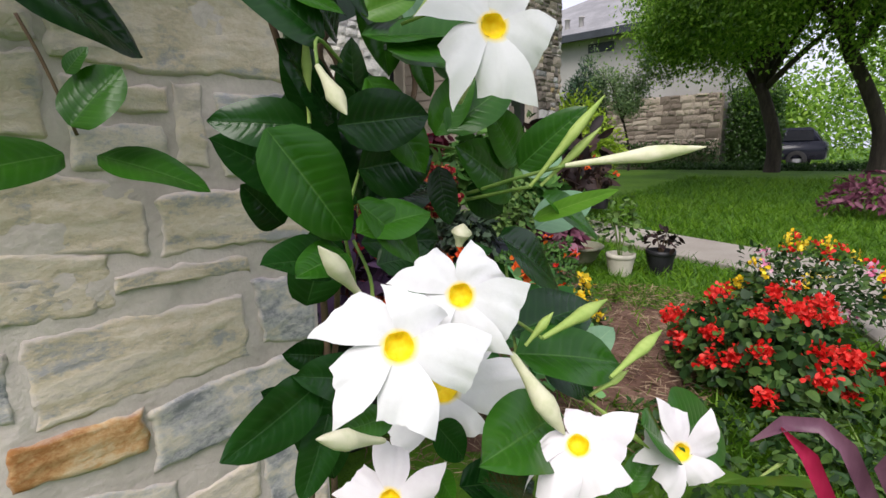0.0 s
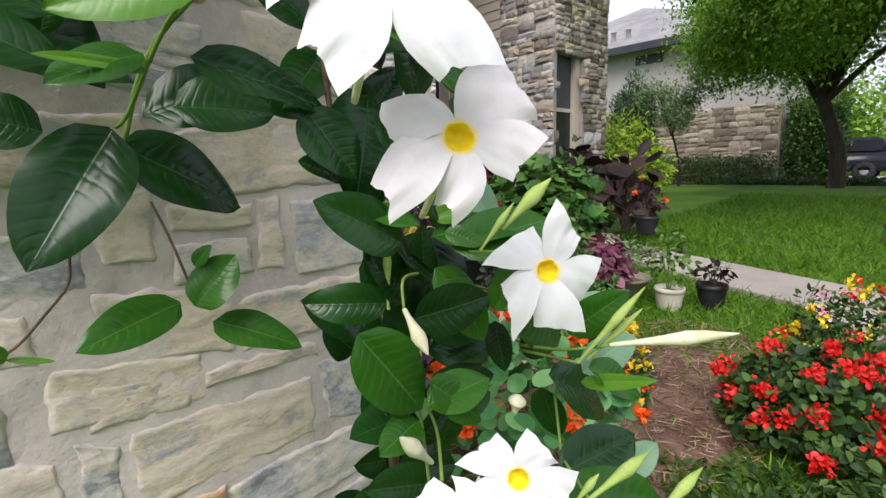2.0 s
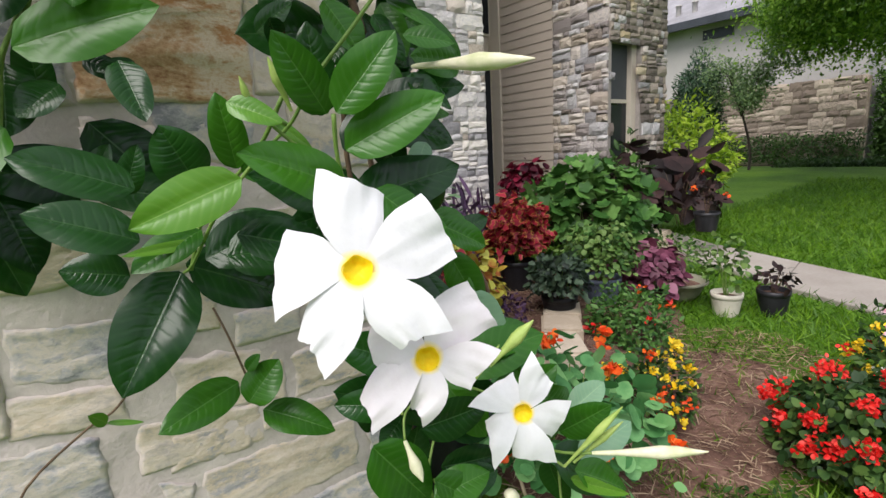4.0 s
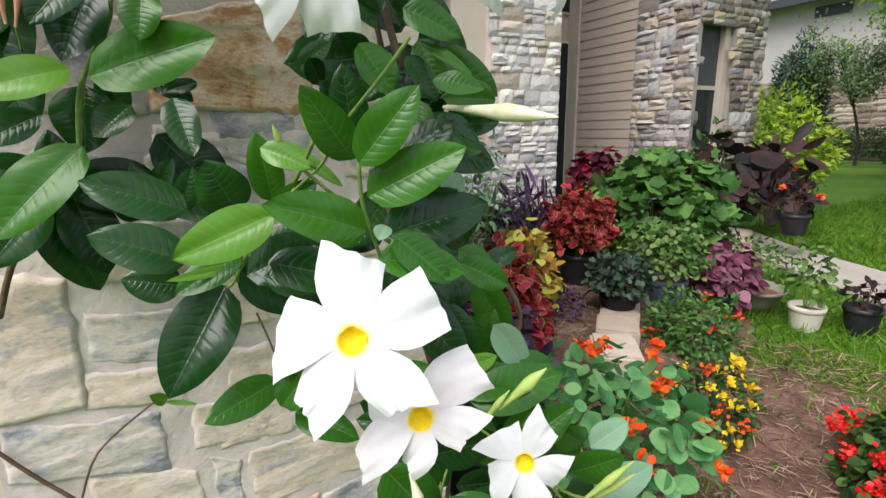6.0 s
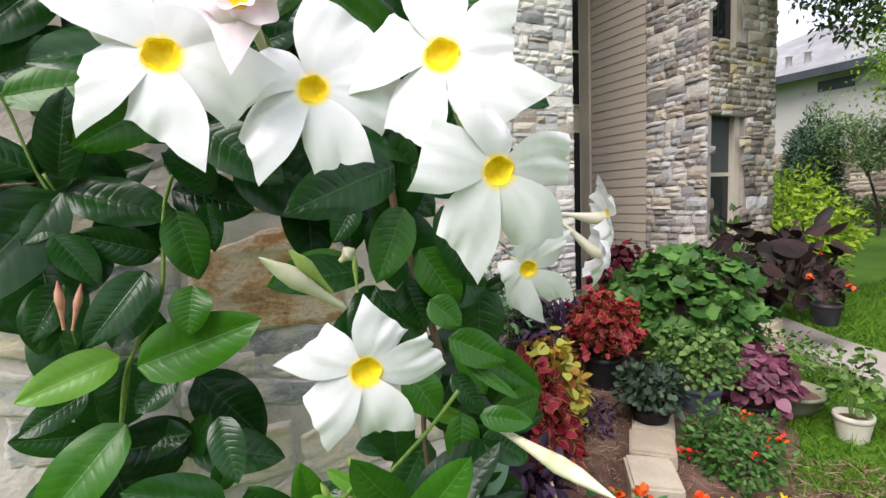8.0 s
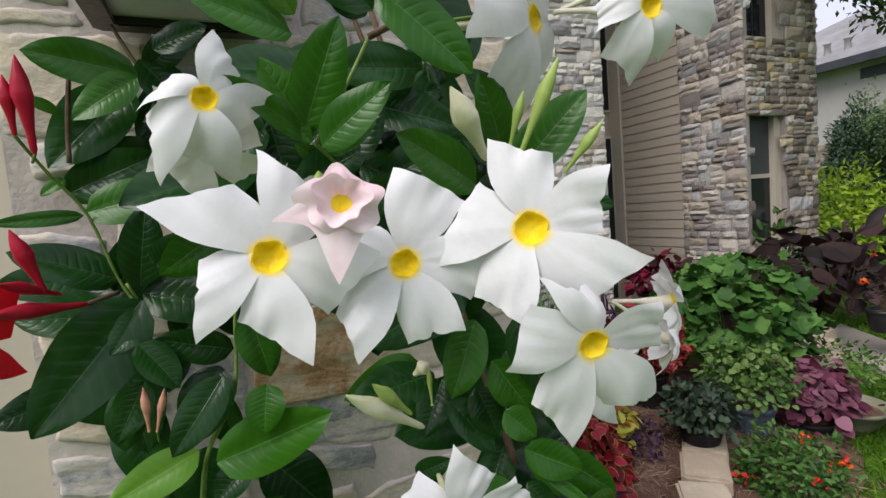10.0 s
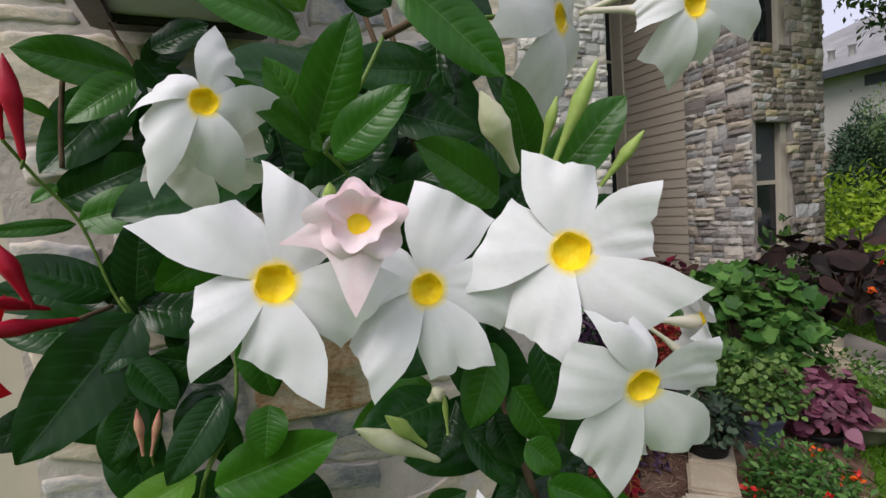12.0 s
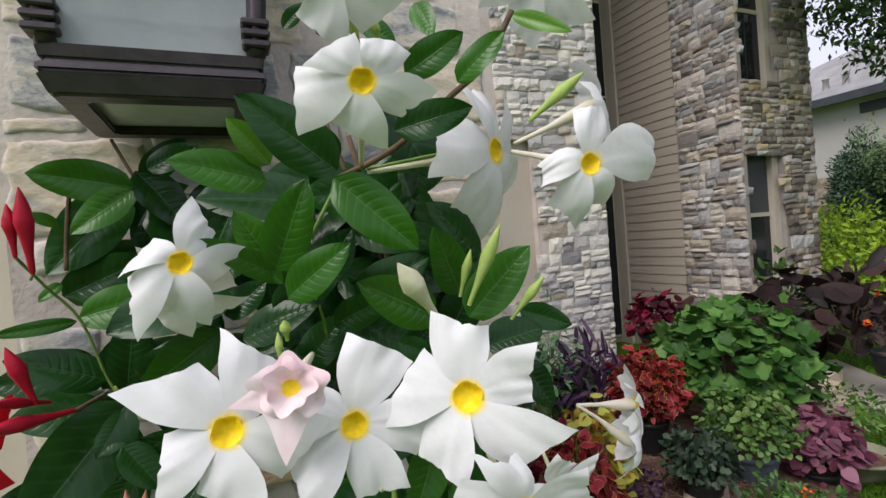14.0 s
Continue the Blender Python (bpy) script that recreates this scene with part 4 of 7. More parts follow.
cordyline = thing("cordyline", "crimson and purple strap-leaved plant beside the walk", "plant", (0.8, 0.07, 0.0))
for mat_, pts in (("crimson_strap", ((0, 0, 0), (0.0, 0.02, 0.2), (-0.01, 0.057, 0.385), (-0.01, 0.082, 0.435), (-0.012, 0.112, 0.462))), ("purple_strap", ((0.01, 0, 0), (0.005, 0.005, 0.22), (0, 0.022, 0.4), (-0.002, 0.05, 0.456), (-0.005, 0.076, 0.474), (-0.008, 0.108, 0.466), (-0.01, 0.14, 0.43))), ("purple_strap", ((0.0, -0.01, 0), (0.01, -0.03, 0.25), (0.0, -0.005, 0.4), (0.0, 0.016, 0.442), (-0.01, 0.002, 0.48), (-0.02, -0.03, 0.53))), ("crimson_strap", ((0, -0.01, 0), (0.05, -0.06, 0.2), (0.12, -0.12, 0.32), (0.2, -0.18, 0.34)))):
    part("blade", strap_blade(pts, [0.006, 0.009] + [0.009] * (len(pts) - 3) + [0.001], (-0.8, 0.1, 0.5)), M[mat_], cordyline)

cane = part("dry_cane", tube_mesh("dry_cane", [(0.95, 0.84, 0.08), (0.95, 0.936, 0.297), (0.952, 1.0, 0.44), (0.95, 1.065, 0.588)], [0.005, 0.0048, 0.0046, 0.0042], 7), M["cane"])
tagged(cane, "thin dry tan cane stuck in the bed", "cane")

bowl = thing("planter_bowl", "wide empty olive-grey bowl on the grass", "bowl", (3.28, 1.68, 0.0))
part("bowl", lathe([(0, 0), (0.1, 0), (0.15, 0.06), (0.185, 0.13), (0.2, 0.135), (0.2, 0.15), (0.18, 0.15), (0.165, 0.11), (0, 0.1)], 32), M["pot_olive"], bowl)
part("potting_soil", lathe([(0, 0.115), (0.16, 0.112)], 20), M["dirt"], bowl)

# cut stone edging
for (x, y, z, rz, sx, sy) in ((1.775, 1.42, -0.035, 50, 0.26, 0.2), (1.99, 1.6, -0.035, 42, 0.25, 0.2), (2.19, 1.76, -0.035, 40, 0.25, 0.2)):
    me = stone_piece(int(x * 100), sy, 0.2, 0.1, 0.05)
    b = part("edging_block", box(-sx / 2, -sy / 2, -0.02, sx / 2, sy / 2, 0.235, 0.012, 2), M["block"], m=None)
    b.matrix_world = pose(x, y, z, 0, 0, rz)
    tagged(b, "cut limestone block edging the raised bed", "stone block", "edging blocks")
for (x, y, rz) in ((4.02, 2.3, 8), (4.4, 2.5, 12), (3.72, 2.1, 4)):
    b = part("step_stone", box(-0.2, -0.12, -0.02, 0.2, 0.12, 0.24, 0.012, 2), M["block"])
    b.matrix_world = pose(x, y, 0, 0, 0, rz)
    tagged(b, "flat limestone block by the front walk", "stone block", "edging blocks")


# ---- trees, hedge, neighbour, car ----
def tree(name, label, at, trunk_h, spread, crown_h, n, seed, mat="tree_leaf", size=0.12, r=0.16, lean=(0.1, 0.2), hang=(), north=99.0, low=0.0):
    rng = np.random.default_rng(seed)
    t = thing(name, label, "tree", at)
    fork = Vector((lean[0] * trunk_h, lean[1] * trunk_h, trunk_h))
    pieces = [tube([(0, 0, -0.1), (0.02, 0.01, trunk_h * 0.4), tuple(fork)], [r * 1.25, r, r * 0.85], 10)]
    tips = []
    for i in range(9):
        a = 2 * math.pi * i / 9 + rng.uniform(-0.3, 0.3)
        k = rng.uniform(0.5, 1.0)
        end = fork + Vector((math.cos(a) * spread * k, math.sin(a) * spread * k, crown_h * rng.uniform(0.15, 0.75)))
        mid = fork.lerp(end, 0.5) + Vector((0, 0, crown_h * 0.12))
        pieces.append(tube([tuple(fork - Vector((0, 0, trunk_h * 0.1 * rng.random()))), tuple(mid), tuple(end)], [r * 0.55, r * 0.3, r * 0.07], 7))
        for j in range(4):
            b = mid.lerp(end, rng.uniform(0, 0.9))
            e = b + Vector(rng.normal(size=3) * (spread * 0.28, spread * 0.28, crown_h * 0.14))
            pieces.append(tube([tuple(b), tuple(b.lerp(e, 0.5) + Vector((0, 0, 0.1))), tuple(e)], [r * 0.14, r * 0.09, r * 0.03], 5))
            tips.append(e)
        tips += [end, mid]
    for h in hang:
        e = Vector(h) - Vector(at)
        b = fork.lerp(e, 0.6) + Vector((0, 0, 0.9))
        pieces.append(tube([tuple(fork), tuple(b), tuple(e)], [r * 0.3, r * 0.15, r * 0.03], 6))
    if low:
        for i in range(16):
            a = rng.uniform(1.2, 4.2)
            e = fork + Vector((math.cos(a), math.sin(a), 0)) * spread * rng.uniform(0.4, 0.85) + Vector((0, 0, rng.uniform(0.9, 0.8 + low)))
            pieces.append(tube([tuple(fork + Vector((0, 0, 0.5))), tuple(fork.lerp(e, 0.55) + Vector((0, 0, 0.9))), tuple(e)], [r * 0.3, r * 0.15, r * 0.03], 5))
            tips += [e, e, fork.lerp(e, 0.8) + Vector((0, 0, 0.3))]
    part("trunk", joined("trunk", pieces), M["bark"], t)
    tips = np.array([tuple(v) for v in tips])
    pick = rng.integers(0, len(tips), n)
    clump = rng.normal(size=(len(tips), 3)) * 0.1
    p = tips[pick] + clump[pick] + rng.normal(size=(n, 3)) * (spread * 0.14, spread * 0.14, crown_h * 0.075)
    p = p[p[:, 1] < north]
    n = len(p)
    aims = rng.normal(size=(n, 3)) - (0, 0, 0.5)
    part("crown", scatter("crown", "chip", p, aims, size * rng.uniform(0.6, 1.3, n), rng, 0.8), M[mat], t)["kind"] = "stuff"
    # hanging leaves take the dark shrub colour in place of their backlit shade
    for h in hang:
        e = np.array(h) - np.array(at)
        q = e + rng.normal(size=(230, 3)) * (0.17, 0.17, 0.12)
        part("spray", scatter("spray", "chip", q, rng.normal(size=(230, 3)) - (0, 0, 0.9), 0.08 * rng.uniform(0.6, 1.3, 230), rng, 0.8), M["shrub_and_shade_leaf"], t)["kind"] = "stuff"
    return t


HANGING = ((5.9, 2.95, 3.75), (6.0, 2.6, 3.3), (6.1, 2.35, 3.45), (5.7, 2.5, 3.8), (5.4, 2.9, 4.35), (6.3, 2.0, 3.6), (5.8, 2.83, 3.42), (5.95, 2.62, 3.12), (6.05, 2.5, 2.95), (5.85, 2.7, 3.5))
tree("street_tree", "broad green shade tree with a dark forked trunk", (13.3, 1.95, 0.2), 2.0, 3.0, 4.6, 95000, 41, size=0.1, r=0.14, low=1.6)
tree("street_tree", "second dark-trunked shade tree by the street", (13.0, 0.2, 0.2), 2.4, 2.4, 4.5, 32000, 42, size=0.1, r=0.13, lean=(-0.1, 0.25))
tree("shade_tree", "tall shade tree whose branches hang over the walk", (8.7, -1.0, 0.1), 4.5, 2.9, 3.0, 80000, 45, size=0.1, r=0.15, lean=(-0.42, 0.28), hang=HANGING, north=4.05)
tree("ornamental_tree", "slim multi-stemmed small tree before the neighbouring wall", (13.3, 5.15, 0.2), 1.5, 0.9, 1.9, 6500, 43, "pale_leaf", 0.075, 0.03)
plant("conifer", "blue-green rounded evergreen by the neighbouring house", "shrub", (13.0, 6.35, 0.2), 0.62, 2.9, "needle", "fern_shade", 0.12, 9000, 44, width=1.6)


def hedge(name, label, x0, x1, y0, y1, h, n, seed, mat="shrub_and_shade_leaf", size=0.1):
    rng = np.random.default_rng(seed)
    p = rng.random((n, 3)) * (x1 - x0, y1 - y0, h) + (x0, y0, 0.2)
    p[:, 2] *= 1 - 0.15 * rng.random(n)
    ob = part(name, scatter(name, "chip", p, rng.normal(size=(n, 3)) + (0, 0, 0.5), size * rng.uniform(0.6, 1.3, n), rng, 0.9), M[mat])
    return tagged(ob, label, "hedge", kind="stuff")


hedge("hedge", "low dark clipped hedge along the lawn", 14.2, 15.0, -6.0, 5.0, 0.24, 20000, 51, size=0.08)
hedge("shrub_border", "tall dark shrubs beside the neighbouring wall", 19.2, 20.4, 2.7, 4.2, 2.7, 12000, 53, size=0.12)
hedge("foundation_planting", "dark low shrubs at the foot of the neighbouring wall", 18.4, 18.85, 4.2, 14.0, 0.9, 8000, 52)


def build_neighbour():
    nb = thing("neighbour_house", "neighbouring house of grey stucco and stone with a shingle roof", "house")
    part("wall", box(19.0, 4.35, -0.3, 30.0, 16.0, 5.15), M["stucco"], nb)
    part("stone_wall", box(18.9, 4.25, -0.3, 19.05, 16.0, 2.6), M["tan_stone"], nb, "tan stone base course")
    bm = bmesh.new()
    c = [(18.4, 4.0, 5.15), (30.6, 4.0, 5.15), (30.6, 16.6, 5.15), (18.4, 16.6, 5.15), (23.5, 11.0, 7.85), (25.0, 11.8, 7.85)]
    v = [bm.verts.new(p) for p in c]
    for q in ((0, 1, 4), (1, 2, 5, 4), (2, 3, 5), (3, 0, 4, 5), (3, 2, 1, 0)):
        bm.faces.new([v[i] for i in q])
    part("roof", bm_mesh("roof", bm), M["roof"], nb)
    part("gutter", box(18.33, 4.0, 4.9, 18.45, 16.6, 5.17, 0.01), M["gutter"], nb)
    part("vent", box(18.94, 8.1, 4.5, 19.02, 9.1, 4.82), M["gutter"], nb)
    for y in (9.6, 10.2):
        part("roof_vent", lathe([(0.1, 5.0), (0.09, 5.42), (0.12, 5.43), (0.12, 5.48), (0.0, 5.51)], 12), M["stucco"], nb, m=Matrix.Translation((19.3, y, 0.5)))


build_neighbour()


def build_car(at, rz):
    car = thing("car", "dark blue sport utility vehicle parked on the street", "car", at, rz)
    def shell(profile, w, name, mat, inset=0.0):
        bm = bmesh.new()
        sides = []
        for s in (-1, 1):
            sides.append([bm.verts.new((x, s * (w / 2 - inset * max(0, z - 0.95)), z)) for x, z in profile])
        bm.faces.new(sides[0]), bm.faces.new(sides[1][::-1])
        for i in range(len(profile)):
            j = (i + 1) % len(profile)
            bm.faces.new((sides[0][i], sides[0][j], sides[1][j], sides[1][i]))
        bmesh.ops.bevel(bm, geom=bm.edges[:], offset=0.05, segments=2, affect="EDGES")
        return part(name, bm_mesh(name, bm, True), M[mat], car)
    body = shell([(-2.3, 0.35), (2.25, 0.35), (2.3, 0.75), (2.1, 0.95), (1.15, 1.05), (-2.25, 1.1), (-2.35, 0.8)], 1.85, "body", "car_paint")
    shell([(1.1, 1.02), (0.4, 1.62), (-1.75, 1.66), (-2.2, 1.06)], 1.8, "cabin", "car_paint", 0.3)
    for s in (-1, 1):
        for x0, x1 in ((-1.9, -1.0), (-0.95, -0.05), (0.0, 0.72)):
            bm = bmesh.new()
            y0, y1 = s * 0.895, s * 0.745
            k = 0.42 if x1 > 0.5 else 0.0
            bm.faces.new([bm.verts.new(c) for c in ((x0, y0, 1.13), (x1 + 0.1, y0, 1.13), (x1 - k, y1, 1.55), (x0 + 0.05, y1, 1.55))])
            bmesh.ops.solidify(bm, geom=bm.faces[:], thickness=0.02)
            part("side_window", bm_mesh("side_window", bm), M["glass"], car)
        for x in (-1.4, 1.4):
            wheel = part("wheel", lathe([(0.2, -0.11), (0.34, -0.11), (0.36, -0.08), (0.36, 0.08), (0.34, 0.11), (0.2, 0.11)], 26), M["tyre"], car, m=pose(x, s * 0.86, 0.36, 90, 0, 0))
            part("rim", lathe([(0.0, -0.05), (0.05, -0.06), (0.22, -0.04), (0.22, 0.04), (0.05, 0.06), (0.0, 0.05)], 20), M["alloy"], wheel)


build_car((26.0, 4.15, -0.03), 90)
road = slab("road", [(22.3, -60), (30.0, -60), (30.0, 9), (22.3, 9)], -0.5, -0.015, M["asphalt"], "pale concrete street beyond the lawn", "road")

# distant greenery round the street
def woods(name, label, cx0, cx1, cy0, cy1, h, n, seed, size):
    rng = np.random.default_rng(seed)
    tops = rng.random((70, 3)) * (cx1 - cx0, cy1 - cy0, h * 0.75) + (cx0, cy0, 0.3)
    pick = rng.integers(0, 70, n)
    p = tops[pick] + rng.normal(size=(n, 3)) * (1.3, 1.3, 0.9)
    ob = part(name, scatter(name, "chip", p, rng.normal(size=(n, 3)) - (0, 0, 0.3), size * rng.uniform(0.6, 1.3, n), rng, 0.8), M["tree_leaf"])
    return tagged(ob, label, "trees", kind="stuff")


woods("far_trees", "bright leafy trees across the street", 34, 44, -35, 4, 7, 42000, 61, 0.32)
woods("far_trees", "shaded trees behind the neighbouring garden", 30.5, 33.0, 3.5, 6.5, 4.0, 9000, 62, 0.3)
# added out of view behind the camera: blocks low sky that leaves would reflect
woods("far_trees", "unseen trees added behind the camera to dim reflections", -45, 30, -34, -26, 11, 30000, 63, 0.6)


# ---- lantern ----
def build_lantern():
    lan = thing("wall_lantern", "dark bronze wall lantern with seeded frosted glass panes", "lantern", (0.088, 0.735, 1.7))
    def ring(w0, d0, z0, w1, d1, z1, t, name, bevel=0.003):
        """A frame of four sloping bars, open in the middle."""
        bm = bmesh.new()
        out = [[bm.verts.new((sx * w / 2, sy * d / 2, z)) for sx, sy in ((-1, -1), (1, -1), (1, 1), (-1, 1))] for w, d, z in ((w0, d0, z0), (w1, d1, z1))]
        inn = [[bm.verts.new((sx * (w / 2 - t), sy * (d / 2 - t), z)) for sx, sy in ((-1, -1), (1, -1), (1, 1), (-1, 1))] for w, d, z in ((w0, d0, z0), (w1, d1, z1))]
        for i in range(4):
            j = (i + 1) % 4
            bm.faces.new((out[0][i], out[0][j], out[1][j], out[1][i]))
            bm.faces.new((inn[0][j], inn[0][i], inn[1][i], inn[1][j]))
            bm.faces.new((out[1][i], out[1][j], inn[1][j], inn[1][i]))
            bm.faces.new((out[0][j], out[0][i], inn[0][i], inn[0][j]))
        bmesh.ops.bevel(bm, geom=bm.edges[:], offset=bevel, segments=2, affect="EDGES")
        return part(name, bm_mesh(name, bm), M["lamp_metal"], lan)
    ring(0.196, 0.196, 0.0, 0.214, 0.214, 0.022, 0.028, "bottom_frame")
    ring(0.214, 0.214, 0.022, 0.21, 0.21, 0.034, 0.022, "lower_moulding")
    ring(0.206, 0.206, 0.034, 0.212, 0.212, 0.05, 0.016, "upper_moulding")
    for sx in (-1, 1):
        for sy in (-1, 1):
            post = part("corner_post", tube_mesh("corner_post", [(sx * 0.097, sy * 0.097, 0.05), (sx * 0.104, sy * 0.104, 0.15), (sx * 0.112, sy * 0.112, 0.31)], [0.011, 0.011, 0.011], 4), M["lamp_metal"], lan)
            for k in (0.058, 0.07, 0.082):
                part("band", box(sx * 0.098 - 0.015, sy * 0.098 - 0.015, k, sx * 0.098 + 0.015, sy * 0.098 + 0.015, k + 0.008, 0.002), M["lamp_metal"], post)
    for rz in (0, 90, 180, 270):
        bm = bmesh.new()
        bm.faces.new([bm.verts.new(c) for c in ((-0.09, -0.095, 0.05), (0.09, -0.095, 0.05), (0.105, -0.108, 0.31), (-0.105, -0.108, 0.31))])
        bmesh.ops.solidify(bm, geom=bm.faces[:], thickness=0.004)
        part("glass_pane", bm_mesh("glass_pane", bm), M["frosted"], lan, m=pose(0, 0, 0, 0, 0, rz))
    part("base_glass", box(-0.074, -0.074, 0.012, 0.074, 0.074, 0.016), M["frosted"], lan)
    ring(0.226, 0.226, 0.31, 0.24, 0.24, 0.335, 0.02, "top_frame")
    bm = bmesh.new()
    bmesh.ops.create_cone(bm, cap_ends=True, segments=4, radius1=0.17, radius2=0.03, depth=0.12, matrix=pose(0, 0, 0.397, 0, 0, 45))
    part("cap", bm_mesh("cap", bm), M["lamp_metal"], lan)
    part("bulb", lathe([(0.0, 0.035), (0.02, 0.036), (0.032, 0.055), (0.03, 0.085), (0.014, 0.11), (0.014, 0.14), (0, 0.14)], 18), M["bulb"], lan)
    part("bracket", tube_mesh("bracket", [(0, 0.128, 0.25), (0, 0.11, 0.43), (0, 0.04, 0.5), (0, 0.0, 0.46)], [0.012, 0.011, 0.01, 0.009], 8), M["lamp_metal"], lan)
    part("back_plate", box(-0.05, 0.108, 0.12, 0.05, 0.129, 0.36, 0.006, 2), M["lamp_metal"], lan)


build_lantern()


# ---- mandevilla ----
vine = thing("mandevilla_vine", "climbing mandevilla with glossy leaves and large white flowers", "vine", (0.3, 0.55, 0))
VINE_INV = vine.matrix_world.inverted()


def vec(p):
    return VINE_INV @ Vector(p)


def leaf_mesh(seed, length, width, fold, arch, curl, tip=0.12):
    """A broad leaf from its base along +x: folded at the rib, arched along its length, with a drawn-out tip."""
    rnd = random.Random(seed)
    nu, nv = 13, 9
    vs, fs, uv = [], [], []
    ph = rnd.uniform(0, 6)
    for i in range(nu):
        u = i / (nu - 1)
        w = width / 2 * (math.sin(math.pi * min(1, u * 0.97 + 0.015) ** 0.85) ** 0.62) * (1 - 0.12 * u)
        if u > 0.9:
            w *= max(0.02, 1 - ((u - 0.9) / 0.1) ** 1.2 * (1 - tip))
        if i == 0:
            w = width * 0.03
        if i == nu - 1:
            w = width * 0.008
        for j in range(nv):
            v = j / (nv - 1) * 2 - 1
            x = u * length
            z = -arch * length * u * u + fold * abs(v) * w + 0.07 * w * math.sin(abs(v) * math.pi) + curl * w * v * math.sin(u * 5 + ph) * 0.35
            z += 0.035 * width * math.sin(u * 8 + ph * 2 + v) * abs(v) ** 2
            vs.append((x, v * w, z))
            uv.append((u, v * 0.5 + 0.5))
    for i in range(nu - 1):
        for j in range(nv - 1):
            a = i * nv + j
            fs.append((a, a + nv, a + nv + 1, a + 1))
    return mesh_of("leaf", vs, fs, uv)


LEAF = [0]


def leaf(base, tip, width=0.55, face=(0, -1, 0.35), kind="dark", fold=0.16, arch=0.12, parent=None, stalk=0.018):
    """A leaf from base to tip; width as a share of its length; face: the way its upper side looks."""
    LEAF[0] += 1
    b, t = vec(base), vec(tip)
    d = t - b
    length = d.length
    x = d.normalized()
    f = Vector(face)
    z = (f - x * f.dot(x)).normalized()
    y = z.cross(x)
    # an arched blade ends below its chord: turn it back so that its tip meets the mark
    wide = width if width < 0.3 else max(width, 0.48) * 1.07
    me = leaf_mesh(LEAF[0] * 7 + 3, length, wide * length, fold, arch, 0.25)
    rot = Matrix((x, y, z)).transposed().to_4x4() @ Matrix.Rotation(-math.atan(arch), 4, "Y")
    ob = part("leaf", me, M["leaf_" + kind], parent or vine, m=Matrix.Translation(b) @ rot)
    return ob


PETAL_STEPS = (0.0, 0.1, 0.22, 0.36, 0.5, 0.64, 0.76, 0.86, 0.94, 1.0)


def petal_mesh(seed, R, base, lead, lead_r, trail, trail_r, curl, lift):
    """One pinwheel petal: narrow at the throat, broad further out, its oblique end drawn to a point at the leading corner.
    base, lead and trail are angles in degrees; lead_r and trail_r the reach of its two corners as shares of R."""
    rnd = random.Random(seed)
    nv = 15
    vs, fs, uv = [], [], []
    ph, rag = rnd.uniform(0, 6), rnd.uniform(0.5, 1.3)
    notch, crease = rnd.uniform(-0.5, 0.4), rnd.uniform(-0.25, 0.25)
    deep = 0.05 if rnd.random() < 0.35 else 0.012
    bend = rnd.uniform(0.5, 1.4)
    for u in PETAL_STEPS:
        k = u ** 1.35
        bulge = 4.0 * math.sin(math.pi * u) ** 1.5 + 3.0 * max(0, u - 0.8) / 0.2
        a1 = (base + 37) * (1 - k) + lead * k + bulge
        a0 = (base - 39) * (1 - k) + trail * k - bulge * 1.2
        for j in range(nv):
            v = j / (nv - 1) * 2 - 1
            q = (v + 1) / 2
            a = radians(a0 + (a1 - a0) * q)
            end = trail_r + (lead_r - trail_r) * (q ** 1.6) + 0.05 * (1 - q) - deep * math.exp(-((v - notch) / 0.09) ** 2)
            end += 0.06 * max(0, q - 0.7) / 0.3 - 0.035 * math.sin(math.pi * q) + 0.012 * rag * math.sin(v * 9 + ph)
            r = R * (0.168 + (end - 0.168) * u)
            z = R * (lift * u * (1 - 0.45 * u) - curl * u ** 2.4)
            z += R * 0.13 * v * u * (1 - 0.35 * u)
            z -= R * 0.2 * bend * max(0, v - 0.25) ** 2 * u ** 2.5
            z -= R * 0.16 * rag * max(0, -v - 0.45) ** 2 * u ** 1.5
            z += R * (0.045 * math.exp(-((v - crease) / 0.3) ** 2) * u * (1 - 0.6 * u) - 0.03 * math.exp(-((v + 0.05) / 0.1) ** 2) * u * (1 - u))
            z += R * (0.018 * math.sin(u * 7 + v * 4 + ph) * u + 0.012 * math.sin(v * 11 + ph * 2 + u * 2) * u * u + 0.03 * math.sin(v * 3 + ph) * u * u)
            vs.append((r * math.cos(a), r * math.sin(a), z))
            uv.append((q, 1 - u))
    for i in range(len(PETAL_STEPS) - 1):
        for j in range(nv - 1):
            c = i * nv + j
            fs.append((c, c + nv, c + nv + 1, c + 1))
    return mesh_of("petal", vs, fs, uv)


FLOWER = [0]


